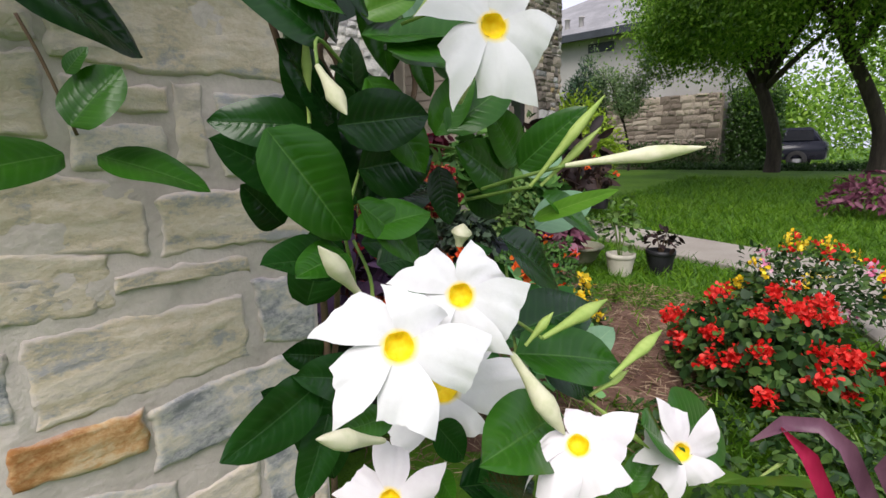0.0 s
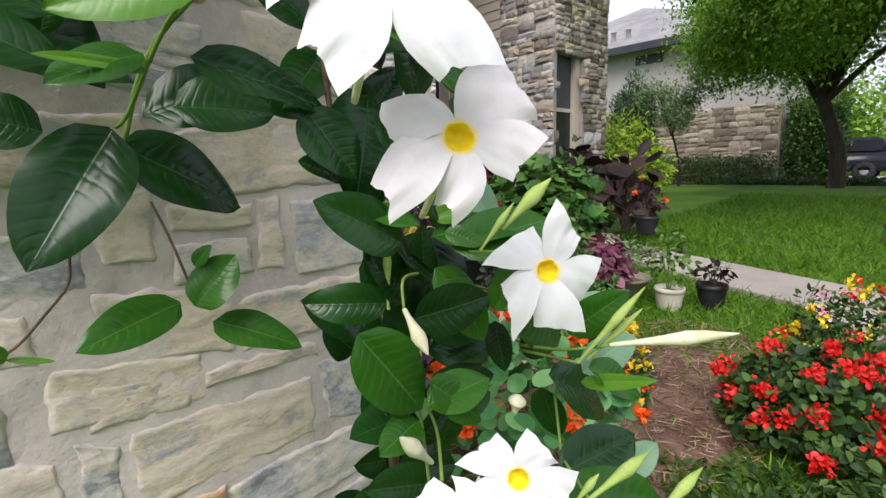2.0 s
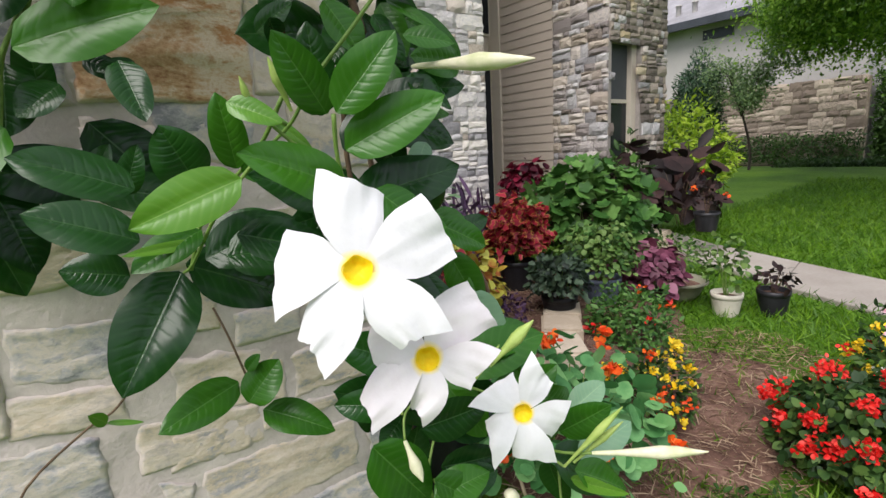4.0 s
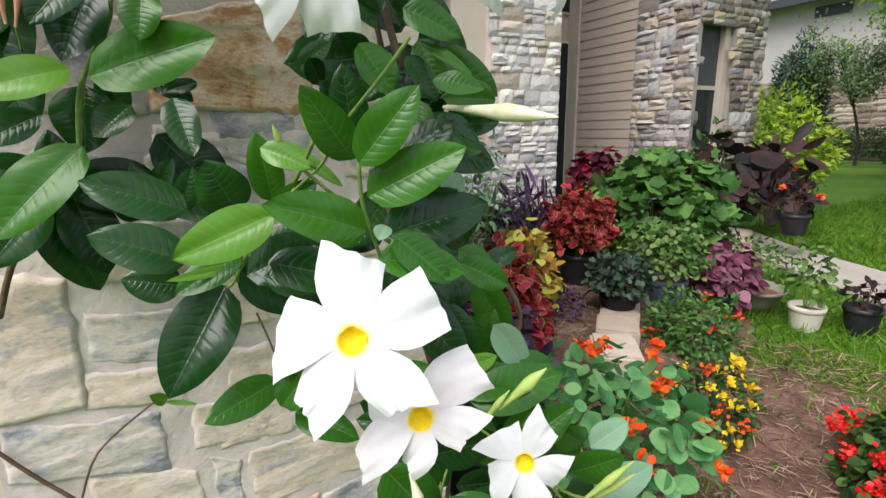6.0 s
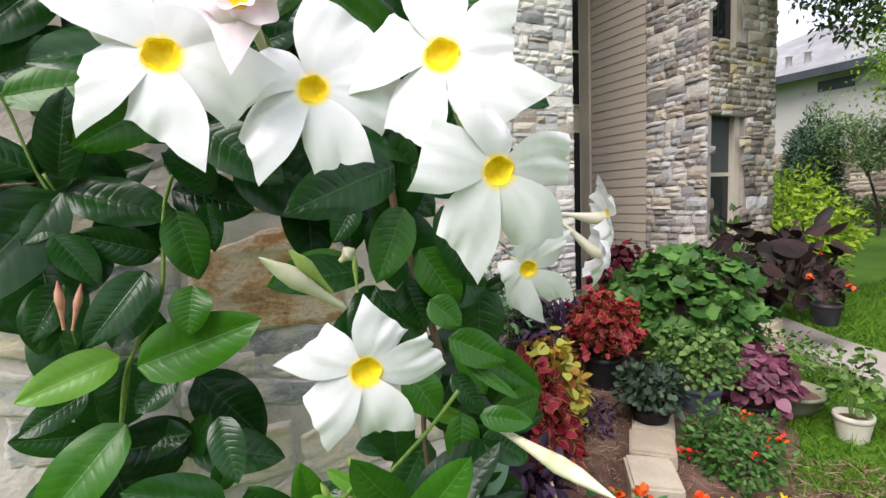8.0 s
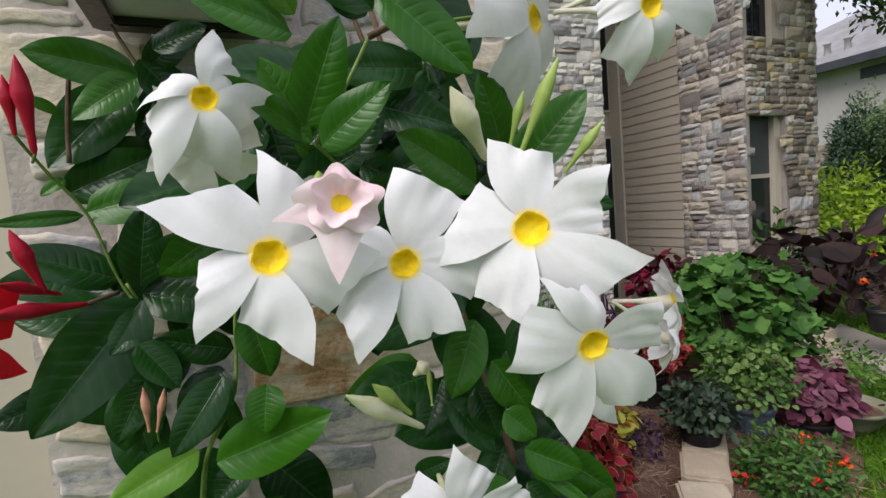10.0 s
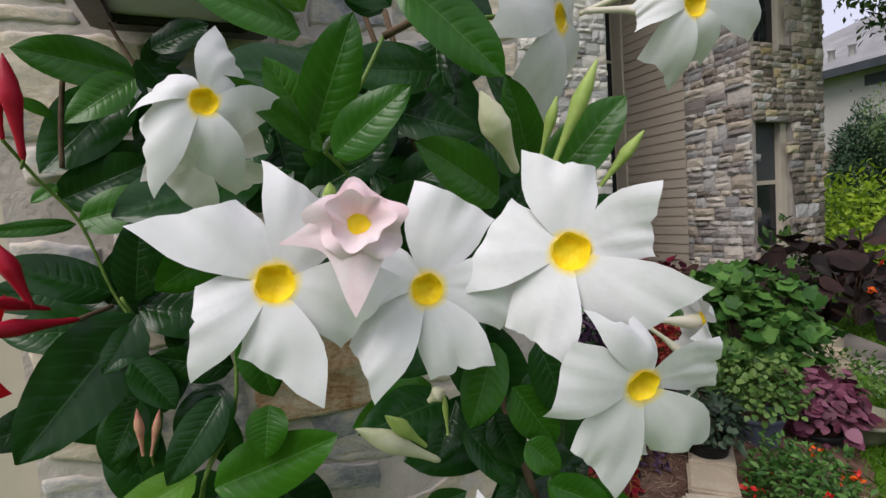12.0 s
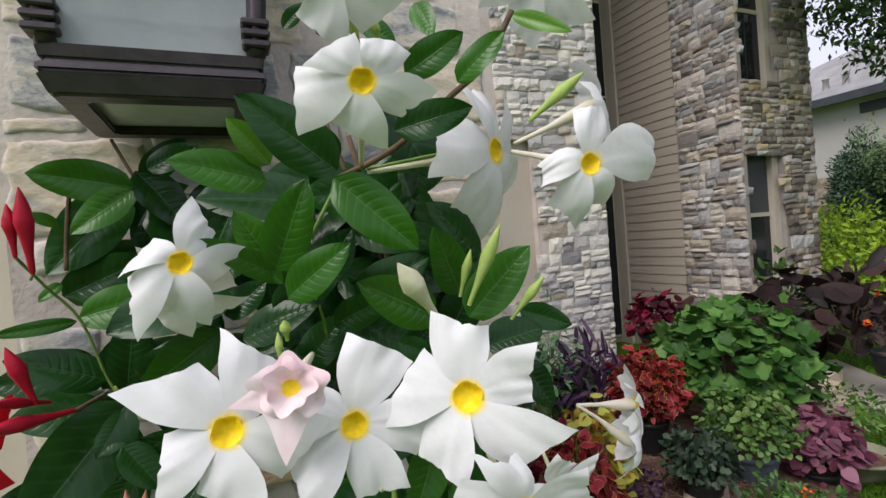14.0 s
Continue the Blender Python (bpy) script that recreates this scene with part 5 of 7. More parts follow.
def flower(at, face, size=0.115, turn=0.0, tint="petal", curl=0.06, cup=0.03, root=None, lazy=0.3, petals=None):
    """A trumpet flower: at is the mouth of its throat, face the way it looks, size its width; root: where its tube joins the stem.
    petals: for each, counted either way round, the angle and reach of its pointed and of its blunt corner."""
    FLOWER[0] += 1
    n = FLOWER[0]
    rnd = random.Random(n * 13)
    z = Vector(face).normalized()
    up = Vector((0, 0, 1)) - z * z.z
    y = up.normalized()
    x = y.cross(z)
    m = Matrix.Translation(vec(at)) @ Matrix((x, y, z)).transposed().to_4x4()
    R = size / 2
    back = m.inverted() @ vec(root) if root else Vector((0, -0.02, -0.075))
    mouth = R * 0.172
    base = part("flower", tube_mesh("flower", [(0, 0, -0.001), (0, 0, -0.012), (back.x * 0.3, back.y * 0.3, back.z * 0.35 - 0.004), (back.x * 0.6, back.y * 0.6, back.z * 0.62), tuple(back)], [mouth * 0.98, mouth * 0.94, mouth * 0.64, mouth * 0.32, 0.002], 12, True), M["bud"], vine, "large white trumpet flower with a yellow throat" if tint == "petal" else {"petal_red": "deep red trumpet flower", "petal_pink": "half-open pale pink trumpet flower"}.get(tint, "pale blush-pink trumpet flower with a yellow throat"), m=m)
    if petals is None:
        petals = []
        for k in range(5):
            mid, half = turn + 59 + 72 * k + rnd.uniform(-6, 6), rnd.uniform(15, 25)
            petals.append((mid + half, rnd.uniform(1.0, 1.2), mid - half, rnd.uniform(0.7, 0.92)))
    mids = [lead - ((lead - trail) % 360) / 2 for lead, _, trail, _ in petals]
    order = sorted(range(5), key=lambda k: mids[k] % 360)
    phase = math.degrees(math.atan2(sum(math.sin(radians(mids[k] - 72 * i)) for i, k in enumerate(order)), sum(math.cos(radians(mids[k] - 72 * i)) for i, k in enumerate(order))))
    for i, k in enumerate(order):
        lead, lead_r, trail, trail_r = petals[k]
        half = ((lead - trail) % 360) / 2
        b = phase + 72 * i
        mid = b + (mids[k] - b + 180) % 360 - 180
        me = petal_mesh(n * 17 + i, R, b, mid + half, lead_r, mid - half, trail_r, curl + rnd.uniform(-0.3, 0.8) * lazy * 0.4, cup + rnd.uniform(0.0, 0.1))
        part("petal", me, M[tint], base, m=Matrix.Translation((0, 0, 0.0005 * i)))
    rim = [(mouth * 1.04, 0.0016), (mouth * 0.94, 0.0004), (mouth * 0.8, -0.0012), (mouth * 0.58, -0.003), (mouth * 0.3, -0.0046), (0.0, -0.005)]
    vs, fs, steps = [], [], 25
    for i in range(steps):
        a = 2 * math.pi * i / steps
        five = 1 + 0.07 * math.cos(5 * (a - radians(phase)))
        vs += [(r * five * math.cos(a), r * five * math.sin(a), h) for r, h in rim]
    for i in range(steps):
        j = (i + 1) % steps
        fs += [(i * 6 + c, j * 6 + c, j * 6 + c + 1, i * 6 + c + 1) for c in range(5)]
    part("throat", mesh_of("throat", vs, fs), M["throat"], base)
    return base


def half_open(at, face, R, root):
    """A half-open pink bloom: a ruffled cup inside two looser outer folds, the lowest drawn down to a point."""
    z = Vector(face).normalized()
    y = (Vector((0, 0, 1)) - z * z.z).normalized()
    m = Matrix.Translation(vec(at)) @ Matrix((y.cross(z), y, z)).transposed().to_4x4()
    back = m.inverted() @ vec(root)
    base = part("flower", tube_mesh("flower", [(0, 0, -R * 0.3), tuple(back * 0.5), tuple(back)], [R * 0.3, R * 0.18, 0.002], 10, True), M["bud"], vine, "half-open pale pink trumpet flower", m=m)
    nu, na = 9, 60
    for layer in range(3):
        vs, fs, uv = [], [], []
        for i in range(nu):
            u = i / (nu - 1)
            for k in range(na):
                a = 2 * math.pi * k / na
                if layer == 0:
                    r = R * (0.2 + 0.42 * u + (0.1 * math.sin(3 * a + 1) + 0.05 * math.sin(7 * a + 2)) * u)
                    h = R * (-0.3 + 0.75 * u - 0.2 * u * u + 0.1 * math.sin(4 * a + 2 * u) * u)
                elif layer == 1:
                    r = R * (0.22 + 0.66 * u + (0.1 * math.cos(5 * (a - 1.6)) + 0.12 * math.cos(2 * a + 0.6) + 0.05 * math.sin(9 * a)) * u * u)
                    h = R * (-0.32 + 0.62 * u - 0.42 * u * u + 0.1 * math.sin(5 * a + 1) * u)
                else:
                    low, left_ = math.exp(-abs(a - 4.6) / 0.3), math.exp(-abs(a - 3.35) / 0.2)
                    r = R * (0.22 + 0.55 * u + (1.35 * low + 0.85 * left_ + 0.3 * math.exp(-((a - 1.6) / 0.3) ** 2)) * u ** 1.3)
                    h = R * (-0.36 + 0.5 * u - 0.3 * u * u)
                vs.append((r * math.cos(a), r * math.sin(a) * 0.92, h))
                uv.append((k / na, (1 - u) if layer == 0 else 0.0))
        for i in range(nu - 1):
            for k in range(na):
                j = (k + 1) % na
                fs.append((i * na + k, i * na + j, (i + 1) * na + j, (i + 1) * na + k))
        part("petal", mesh_of("petal", vs, fs, uv), M["petal_pink"], base)
    part("throat", lathe([(R * 0.3, -R * 0.2), (R * 0.2, -R * 0.26), (0.0, -R * 0.32)], 20, 0.1), M["throat"], base)


def bud(base, tip, r=0.008, mat="bud", stalk=None):
    """A furled spindle bud from base to tip, with a twist of overlapping folds."""
    b, t = vec(base), vec(tip)
    d = t - b
    L = d.length
    if mat == "bud_green":
        r *= 0.75
    prof = [(0.0015, 0), (r * 0.34, 0.05), (r * 0.42, 0.22), (r * 0.68, 0.42), (r, 0.6), (r * 0.82, 0.75), (r * 0.36, 0.91), (0.0004, 1)]
    steps, vs, fs = 14, [], []
    fine = []
    for i in range(len(prof) - 1):
        for s in range(3):
            q = s / 3
            fine.append((prof[i][0] * (1 - q) + prof[i + 1][0] * q, prof[i][1] * (1 - q) + prof[i + 1][1] * q))
    fine.append(prof[-1])
    for k in range(steps):
        a = 2 * math.pi * k / steps
        for rr, h in fine:
            sp = 1 + 0.13 * max(0, h - 0.3) * math.sin(3 * (a + 5.0 * h))
            vs.append((rr * sp * math.cos(a), rr * sp * math.sin(a), h * L))
    n = len(fine)
    for k in range(steps):
        j = (k + 1) % steps
        for i in range(n - 1):
            fs.append((k * n + i, j * n + i, j * n + i + 1, k * n + i + 1))
    q = d.to_track_quat("Z", "Y").to_matrix().to_4x4()
    return part("bud", mesh_of("bud", vs, fs), M[mat], vine, "", m=Matrix.Translation(b) @ q)


def stem(points, r0=0.003, r1=0.002, mat="stem"):
    pts = [vec(p) for p in points]
    k = len(pts)
    if mat == "stem":
        r0, r1 = r0 * 0.55, r1 * 0.55
    part("stem", tube_mesh("stem", pts, [r0 + (r1 - r0) * i / (k - 1) for i in range(k)], 7), M[mat], vine)


# lower flowers
flower((0.303, 0.325, 0.681), (-0.63, -0.68, 0.37), 0.098, 5, petals=((169, 1.04, 127, 0.80), (102, 0.73, 33, 0.65), (1, 1.09, 325, 0.95), (286, 1.07, 254, 0.83), (226, 1.14, 197, 0.79)))
flower((0.351, 0.318, 0.702), (-0.74, -0.61, 0.28), 0.084, 8, petals=((168, 1.10, 120, 0.77), (76, 0.81, 20, 0.70), (6, 1.00, 317, 0.91), (308, 1.13, 283, 0.87), (239, 0.84, 204, 0.94)))
flower((0.390, 0.369, 0.607), (-0.67, -0.60, 0.45), 0.121, 12, petals=((14, 1.16, 355, 1.15), (316, 0.80, 285, 0.65), (232, 1.03, 209, 0.87), (154, 0.65, 116, 0.72), (73, 0.75, 40, 0.98)))
flower((0.408, 0.262, 0.592), (-0.62, -0.38, 0.68), 0.079, 15, tint="petal_blush", petals=((103, 0.61, 44, 0.67), (28, 1.20, 338, 0.71), (329, 0.94, 270, 0.79), (265, 0.85, 233, 1.06), (220, 1.19, 189, 0.67)))
flower((0.585, 0.240, 0.507), (-0.62, -0.70, 0.36), 0.089, 30, tint="petal_blush")
flower((0.304, 0.340, 0.573), (-0.58, -0.67, 0.46), 0.069, 20, tint="petal_blush")
flower((0.362, 0.302, 0.860), (-0.56, -0.80, 0.19), 0.083, 12, petals=((75, 1.15, 42, 0.79), (6, 0.94, 318, 0.79), (298, 1.19, 260, 0.89), (239, 1.23, 198, 0.72), (169, 1.02, 102, 0.71)))
flower((0.258, 0.282, 0.945), (-0.39, -0.86, 0.32), 0.085, 3, tint="petal_blush", lazy=0.50, petals=((51, 1.28, 19, 1.21), (356, 1.06, 321, 0.74), (258, 0.93, 249, 0.72), (223, 1.25, 207, 1.08), (198, 0.61, 148, 0.90)))
flower((0.215, 0.281, 1.010), (-0.36, -0.88, 0.32), 0.093, 27, petals=((102, 1.28, 68, 1.02), (42, 1.20, 6, 1.22), (318, 1.29, 296, 1.01), (244, 1.23, 226, 0.97), (203, 1.02, 145, 0.91)))
flower((0.230, 0.368, 1.241), (-0.23, -0.97, -0.11), 0.109, 5, petals=((86, 0.86, 41, 0.63), (25, 0.78, 358, 0.97), (301, 0.99, 269, 0.88), (241, 1.08, 206, 0.77), (169, 1.01, 129, 0.66)))
flower((0.403, 0.423, 1.286), (-0.40, -0.88, -0.27), 0.083, 30, petals=((88, 0.92, 57, 0.75), (38, 1.19, 26, 0.87), (321, 1.25, 305, 1.00), (286, 1.44, 250, 0.97), (236, 0.68, 176, 0.60)))
flower((0.548, 0.470, 1.325), (0.84, -0.52, 0.12), 0.088, 10, root=(0.480, 0.488, 1.332), curl=0.25, lazy=0.80)
flower((0.54, 0.465, 1.285), (0.82, -0.52, -0.22), 0.08, 40, root=(0.480, 0.488, 1.332), curl=0.30, lazy=0.80)
flower((0.287, 0.294, 1.364), (-0.23, -0.94, -0.26), 0.090, 24, petals=((124, 1.08, 95, 0.65), (21, 0.96, 350, 0.99), (315, 1.30, 290, 1.02), (259, 1.41, 231, 1.02), (188, 1.07, 146, 0.96)))

# upper flowers
flower((0.130, 0.357, 1.426), (-0.08, -0.98, 0.16), 0.101, 8, petals=((149, 1.27, 112, 0.82), (88, 1.14, 48, 0.89), (354, 1.12, 312, 0.83), (282, 1.16, 242, 0.67), (222, 1.06, 178, 0.65)))
flower((0.204, 0.355, 1.414), (-0.26, -0.95, 0.19), 0.091, 10, petals=((88, 1.23, 44, 1.14), (0, 1.19, 330, 0.95), (304, 1.10, 271, 0.97), (237, 1.33, 214, 1.04), (199, 0.86, 133, 0.77)))
flower((0.268, 0.318, 1.429), (-0.60, -0.78, 0.14), 0.108, 33, petals=((109, 1.03, 75, 0.79), (33, 0.96, 358, 0.69), (340, 1.21, 304, 0.93), (263, 1.01, 230, 0.89), (196, 1.08, 137, 0.71)))
flower((0.107, 0.435, 1.526), (0.14, -0.99, 0.00), 0.085, 2, curl=0.28, lazy=0.60, petals=((73, 1.13, 41, 0.74), (5, 1.15, 316, 0.60), (287, 1.17, 246, 0.81), (238, 1.38, 197, 0.75), (188, 0.85, 130, 0.51)))
flower((0.104, 0.485, 1.502), (-0.12, -0.80, -0.58), 0.085, 40, tint="petal_blush")
flower((-0.112, 0.618, 1.375), (0.51, -0.85, 0.16), 0.118, 20, tint="petal_red")
flower((0.392, 0.474, 1.613), (0.50, -0.86, -0.06), 0.127, 30, root=(0.260, 0.478, 1.594), curl=0.36, lazy=0.50, petals=((124, 1.10, 82, 0.98), (50, 1.35, 12, 1.10), (338, 1.20, 304, 1.00), (270, 1.42, 236, 1.25), (198, 1.25, 152, 1.05)))
flower((0.409, 0.356, 1.579), (-0.09, -0.99, -0.07), 0.095, 8, root=(0.389, 0.438, 1.605), curl=0.30, lazy=0.80, petals=((96, 0.90, 64, 1.09), (14, 1.72, 353, 1.62), (304, 0.84, 285, 0.72), (264, 1.07, 232, 0.81), (200, 0.83, 182, 0.73)))
flower((0.508, 0.448, 1.656), (0.78, -0.58, 0.16), 0.105, 50, root=(0.418, 0.478, 1.621), curl=0.20, lazy=0.60)
flower((0.219, 0.326, 1.625), (-0.20, -0.93, -0.30), 0.083, 10, root=(0.239, 0.418, 1.592), curl=0.15, lazy=0.50, petals=((164, 0.78, 98, 0.59), (86, 0.50, 30, 0.78), (349, 1.12, 321, 0.76), (286, 1.00, 225, 0.68), (215, 1.18, 170, 0.91)))
flower((0.218, 0.358, 1.702), (-0.17, -0.85, -0.45), 0.084, 40)
flower((0.461, 0.468, 1.784), (-0.22, -0.85, -0.45), 0.118, 40)

half_open((0.164, 0.328, 1.452), (-0.2, -0.95, 0.2), 0.0215, (0.19, 0.42, 1.45))

# leaves round the lower flowers
leaf((0.344, 0.460, 0.812), (0.284, 0.500, 0.816), 0.52, (-0.27, -0.95, 0.16), "dark")
leaf((0.339, 0.420, 0.737), (0.291, 0.430, 0.788), 0.46, (-0.50, -0.79, 0.36), "mid")
leaf((0.336, 0.400, 0.736), (0.396, 0.385, 0.746), 0.60, (-0.64, -0.42, 0.65), "mid")
leaf((0.332, 0.410, 0.810), (0.401, 0.390, 0.819), 0.60, (-0.46, -0.89, 0.07), "dark")
leaf((0.357, 0.470, 0.819), (0.334, 0.470, 0.878), 0.50, (-0.56, -0.78, 0.28), "dark")
leaf((0.390, 0.460, 0.822), (0.380, 0.450, 0.880), 0.50, (-0.84, -0.50, 0.22), "dark")
leaf((0.389, 0.460, 0.778), (0.471, 0.450, 0.789), 0.75, (-0.56, -0.83, 0.02), "dark")
leaf((0.405, 0.470, 0.748), (0.485, 0.460, 0.758), 0.70, (-0.65, -0.46, 0.60), "dark")
leaf((0.516, 0.390, 0.756), (0.422, 0.380, 0.796), 0.40, (-0.87, -0.34, 0.36), "mid")
leaf((0.510, 0.380, 0.780), (0.450, 0.370, 0.827), 0.45, (-0.65, -0.68, 0.34), "mid")
leaf((0.466, 0.350, 0.778), (0.481, 0.300, 0.823), 0.33, (-0.66, -0.64, 0.38), "mid")
leaf((0.410, 0.390, 0.804), (0.430, 0.370, 0.856), 0.50, (-0.79, -0.57, 0.22), "mid")
leaf((0.411, 0.380, 0.807), (0.473, 0.360, 0.848), 0.34, (-0.79, -0.59, 0.16), "mid")
leaf((0.458, 0.330, 0.738), (0.451, 0.260, 0.764), 0.20, (-0.85, -0.40, 0.33), "young")
leaf((0.512, 0.360, 0.721), (0.581, 0.340, 0.748), 0.50, (-0.71, -0.49, 0.50), "pale")
leaf((0.523, 0.380, 0.768), (0.571, 0.370, 0.791), 0.60, (-0.96, -0.21, 0.18), "pale")
leaf((0.350, 0.440, 0.709), (0.278, 0.430, 0.719), 0.55, (-0.49, -0.60, 0.64), "dark")
leaf((0.333, 0.410, 0.721), (0.285, 0.400, 0.714), 0.62, (-0.40, -0.67, 0.62), "mid")
leaf((0.434, 0.330, 0.632), (0.546, 0.290, 0.597), 0.46, (-0.78, -0.09, 0.62), "mid")
leaf((0.458, 0.350, 0.638), (0.570, 0.330, 0.639), 0.50, (-0.61, -0.49, 0.62), "dark")
leaf((0.498, 0.390, 0.712), (0.597, 0.380, 0.641), 0.48, (-0.55, -0.40, 0.73), "dark")
leaf((0.439, 0.300, 0.584), (0.334, 0.290, 0.604), 0.55, (-0.72, -0.43, 0.54), "mid")
leaf((0.359, 0.350, 0.598), (0.380, 0.340, 0.563), 0.65, (-0.47, -0.54, 0.69), "dark")
leaf((0.388, 0.440, 0.698), (0.449, 0.430, 0.699), 0.60, (-0.70, -0.56, 0.43), "dark")
leaf((0.445, 0.420, 0.779), (0.449, 0.410, 0.728), 0.50, (-0.76, -0.42, 0.50), "dark")
leaf((0.475, 0.410, 0.760), (0.515, 0.400, 0.732), 0.70, (-0.72, -0.65, 0.27), "dark")
leaf((0.308, 0.340, 0.630), (0.270, 0.340, 0.636), 0.50, (-0.39, -0.67, 0.63), "mid")
leaf((0.534, 0.260, 0.550), (0.596, 0.250, 0.494), 0.60, (-0.44, -0.30, 0.85), "mid")
leaf((0.587, 0.250, 0.517), (0.701, 0.240, 0.493), 0.70, (-0.84, -0.25, 0.49), "mid")
leaf((0.683, 0.230, 0.418), (0.985, 0.210, 0.255), 0.50, (-0.57, 0.13, 0.81), "young")
leaf((0.363, 0.330, 0.553), (0.433, 0.310, 0.528), 0.50, (-0.47, -0.40, 0.79), "dark")
leaf((0.346, 0.340, 0.573), (0.355, 0.330, 0.547), 0.60, (-0.49, -0.53, 0.69), "mid")
leaf((0.530, 0.360, 0.584), (0.587, 0.330, 0.535), 0.50, (-0.65, -0.24, 0.72), "dark")
leaf((0.606, 0.360, 0.558), (0.656, 0.340, 0.589), 0.60, (-0.63, -0.35, 0.69), "pale")
leaf((0.366, 0.420, 0.889), (0.403, 0.400, 0.905), 0.50, (-0.69, -0.71, 0.11), "young")
leaf((0.403, 0.460, 0.880), (0.444, 0.440, 0.906), 0.55, (-0.60, -0.78, 0.19), "dark")
leaf((0.472, 0.470, 0.883), (0.481, 0.460, 0.844), 0.50, (-0.58, -0.76, 0.29), "mid")
leaf((0.526, 0.420, 0.681), (0.549, 0.410, 0.616), 0.55, (-0.77, -0.12, 0.63), "dark")
leaf((0.389, 0.460, 0.715), (0.466, 0.440, 0.709), 0.40, (-0.70, -0.66, 0.28), "dark")
leaf((0.375, 0.500, 0.778), (0.328, 0.490, 0.751), 0.60, (-0.39, -0.84, 0.38), "dark")
leaf((0.361, 0.490, 0.795), (0.383, 0.480, 0.764), 0.70, (-0.45, -0.78, 0.43), "dark")
leaf((0.499, 0.360, 0.560), (0.438, 0.350, 0.567), 0.70, (-0.51, -0.30, 0.81), "dark")
leaf((0.562, 0.280, 0.458), (0.590, 0.270, 0.498), 0.50, (-0.47, -0.37, 0.80), "mid")
leaf((0.429, 0.310, 0.521), (0.347, 0.300, 0.580), 0.50, (-0.50, -0.36, 0.79), "dark")
leaf((0.491, 0.280, 0.505), (0.549, 0.270, 0.465), 0.60, (-0.64, -0.24, 0.73), "mid")
leaf((0.308, 0.400, 0.547), (0.334, 0.380, 0.533), 0.60, (-0.41, -0.46, 0.79), "dark")
leaf((0.339, 0.430, 0.870), (0.264, 0.435, 0.910), 0.52, (-0.61, -0.64, 0.47), "dark")
leaf((0.359, 0.450, 0.816), (0.310, 0.440, 0.867), 0.60, (-0.57, -0.41, 0.71), "dark")
leaf((0.368, 0.420, 0.846), (0.407, 0.400, 0.775), 0.50, (-0.46, -0.53, 0.71), "mid")
leaf((0.371, 0.400, 0.863), (0.464, 0.370, 0.882), 0.45, (-0.50, -0.66, 0.56), "mid")
leaf((0.322, 0.360, 0.887), (0.339, 0.340, 0.877), 0.55, (-0.46, -0.66, 0.59), "mid")
leaf((0.335, 0.450, 1.117), (0.379, 0.430, 1.140), 0.60, (-0.42, -0.86, 0.29), "dark")
leaf((0.382, 0.460, 1.132), (0.431, 0.440, 1.136), 0.50, (-0.51, -0.85, 0.12), "dark")
leaf((0.428, 0.460, 0.985), (0.465, 0.450, 0.997), 0.60, (-0.62, -0.70, 0.36), "dark")
leaf((0.312, 0.470, 0.926), (0.272, 0.470, 0.939), 0.60, (-0.24, -0.81, 0.54), "dark")
leaf((0.395, 0.500, 1.040), (0.435, 0.480, 1.033), 0.50, (-0.41, -0.79, 0.46), "dark")
leaf((0.329, 0.500, 1.149), (0.355, 0.460, 1.143), 0.50, (-0.52, -0.83, -0.20), "young")

# leaves against the wall by the lower stem
leaf((0.174, 0.585, 0.968), (0.107, 0.555, 0.868), 0.56, (-0.04, -0.86, 0.50), "dark")
leaf((0.192, 0.670, 0.959), (0.314, 0.700, 0.891), 0.56, (-0.30, -0.76, 0.57), "dark")
leaf((0.233, 0.680, 0.795), (0.136, 0.655, 0.773), 0.48, (0.18, -0.75, 0.64), "mid")
leaf((0.236, 0.590, 0.793), (0.298, 0.540, 0.763), 0.5, (-0.08, -0.63, 0.77), "mid")
leaf((0.218, 0.575, 0.814), (0.253, 0.565, 0.857), 0.75, (-0.10, -0.72, 0.69), "mid")
leaf((0.220, 0.575, 0.851), (0.233, 0.565, 0.869), 0.60, (-0.12, -0.76, 0.64), "mid")
leaf((0.185, 0.518, 1.015), (0.127, 0.508, 0.988), 0.52, (-0.13, -0.76, 0.63), "mid")
leaf((0.211, 0.468, 1.059), (0.129, 0.483, 1.026), 0.46, (0.07, -0.95, 0.31), "young")
leaf((0.217, 0.498, 1.067), (0.205, 0.488, 1.129), 0.46, (-0.16, -0.86, 0.47), "mid")
leaf((0.188, 0.525, 1.057), (0.164, 0.515, 1.105), 0.85, (-0.23, -0.96, 0.18), "dark")
leaf((0.141, 0.555, 1.008), (0.063, 0.565, 1.040), 0.56, (-0.10, -0.85, 0.51), "dark")
leaf((0.147, 0.595, 1.052), (0.059, 0.605, 1.086), 0.50, (0.10, -0.90, 0.43), "dark")
leaf((0.209, 0.545, 0.983), (0.286, 0.535, 0.981), 0.70, (-0.25, -0.78, 0.58), "dark")
leaf((0.196, 0.575, 0.979), (0.284, 0.555, 1.012), 0.55, (-0.41, -0.83, 0.38), "dark")
leaf((0.133, 0.615, 0.967), (0.078, 0.625, 0.980), 0.75, (-0.41, -0.83, 0.38), "dark")
leaf((0.143, 0.635, 1.046), (0.159, 0.625, 1.095), 0.50, (-0.09, -0.90, 0.43), "dark")
leaf((0.210, 0.640, 0.983), (0.280, 0.630, 1.016), 0.45, (-0.43, -0.75, 0.50), "dark")
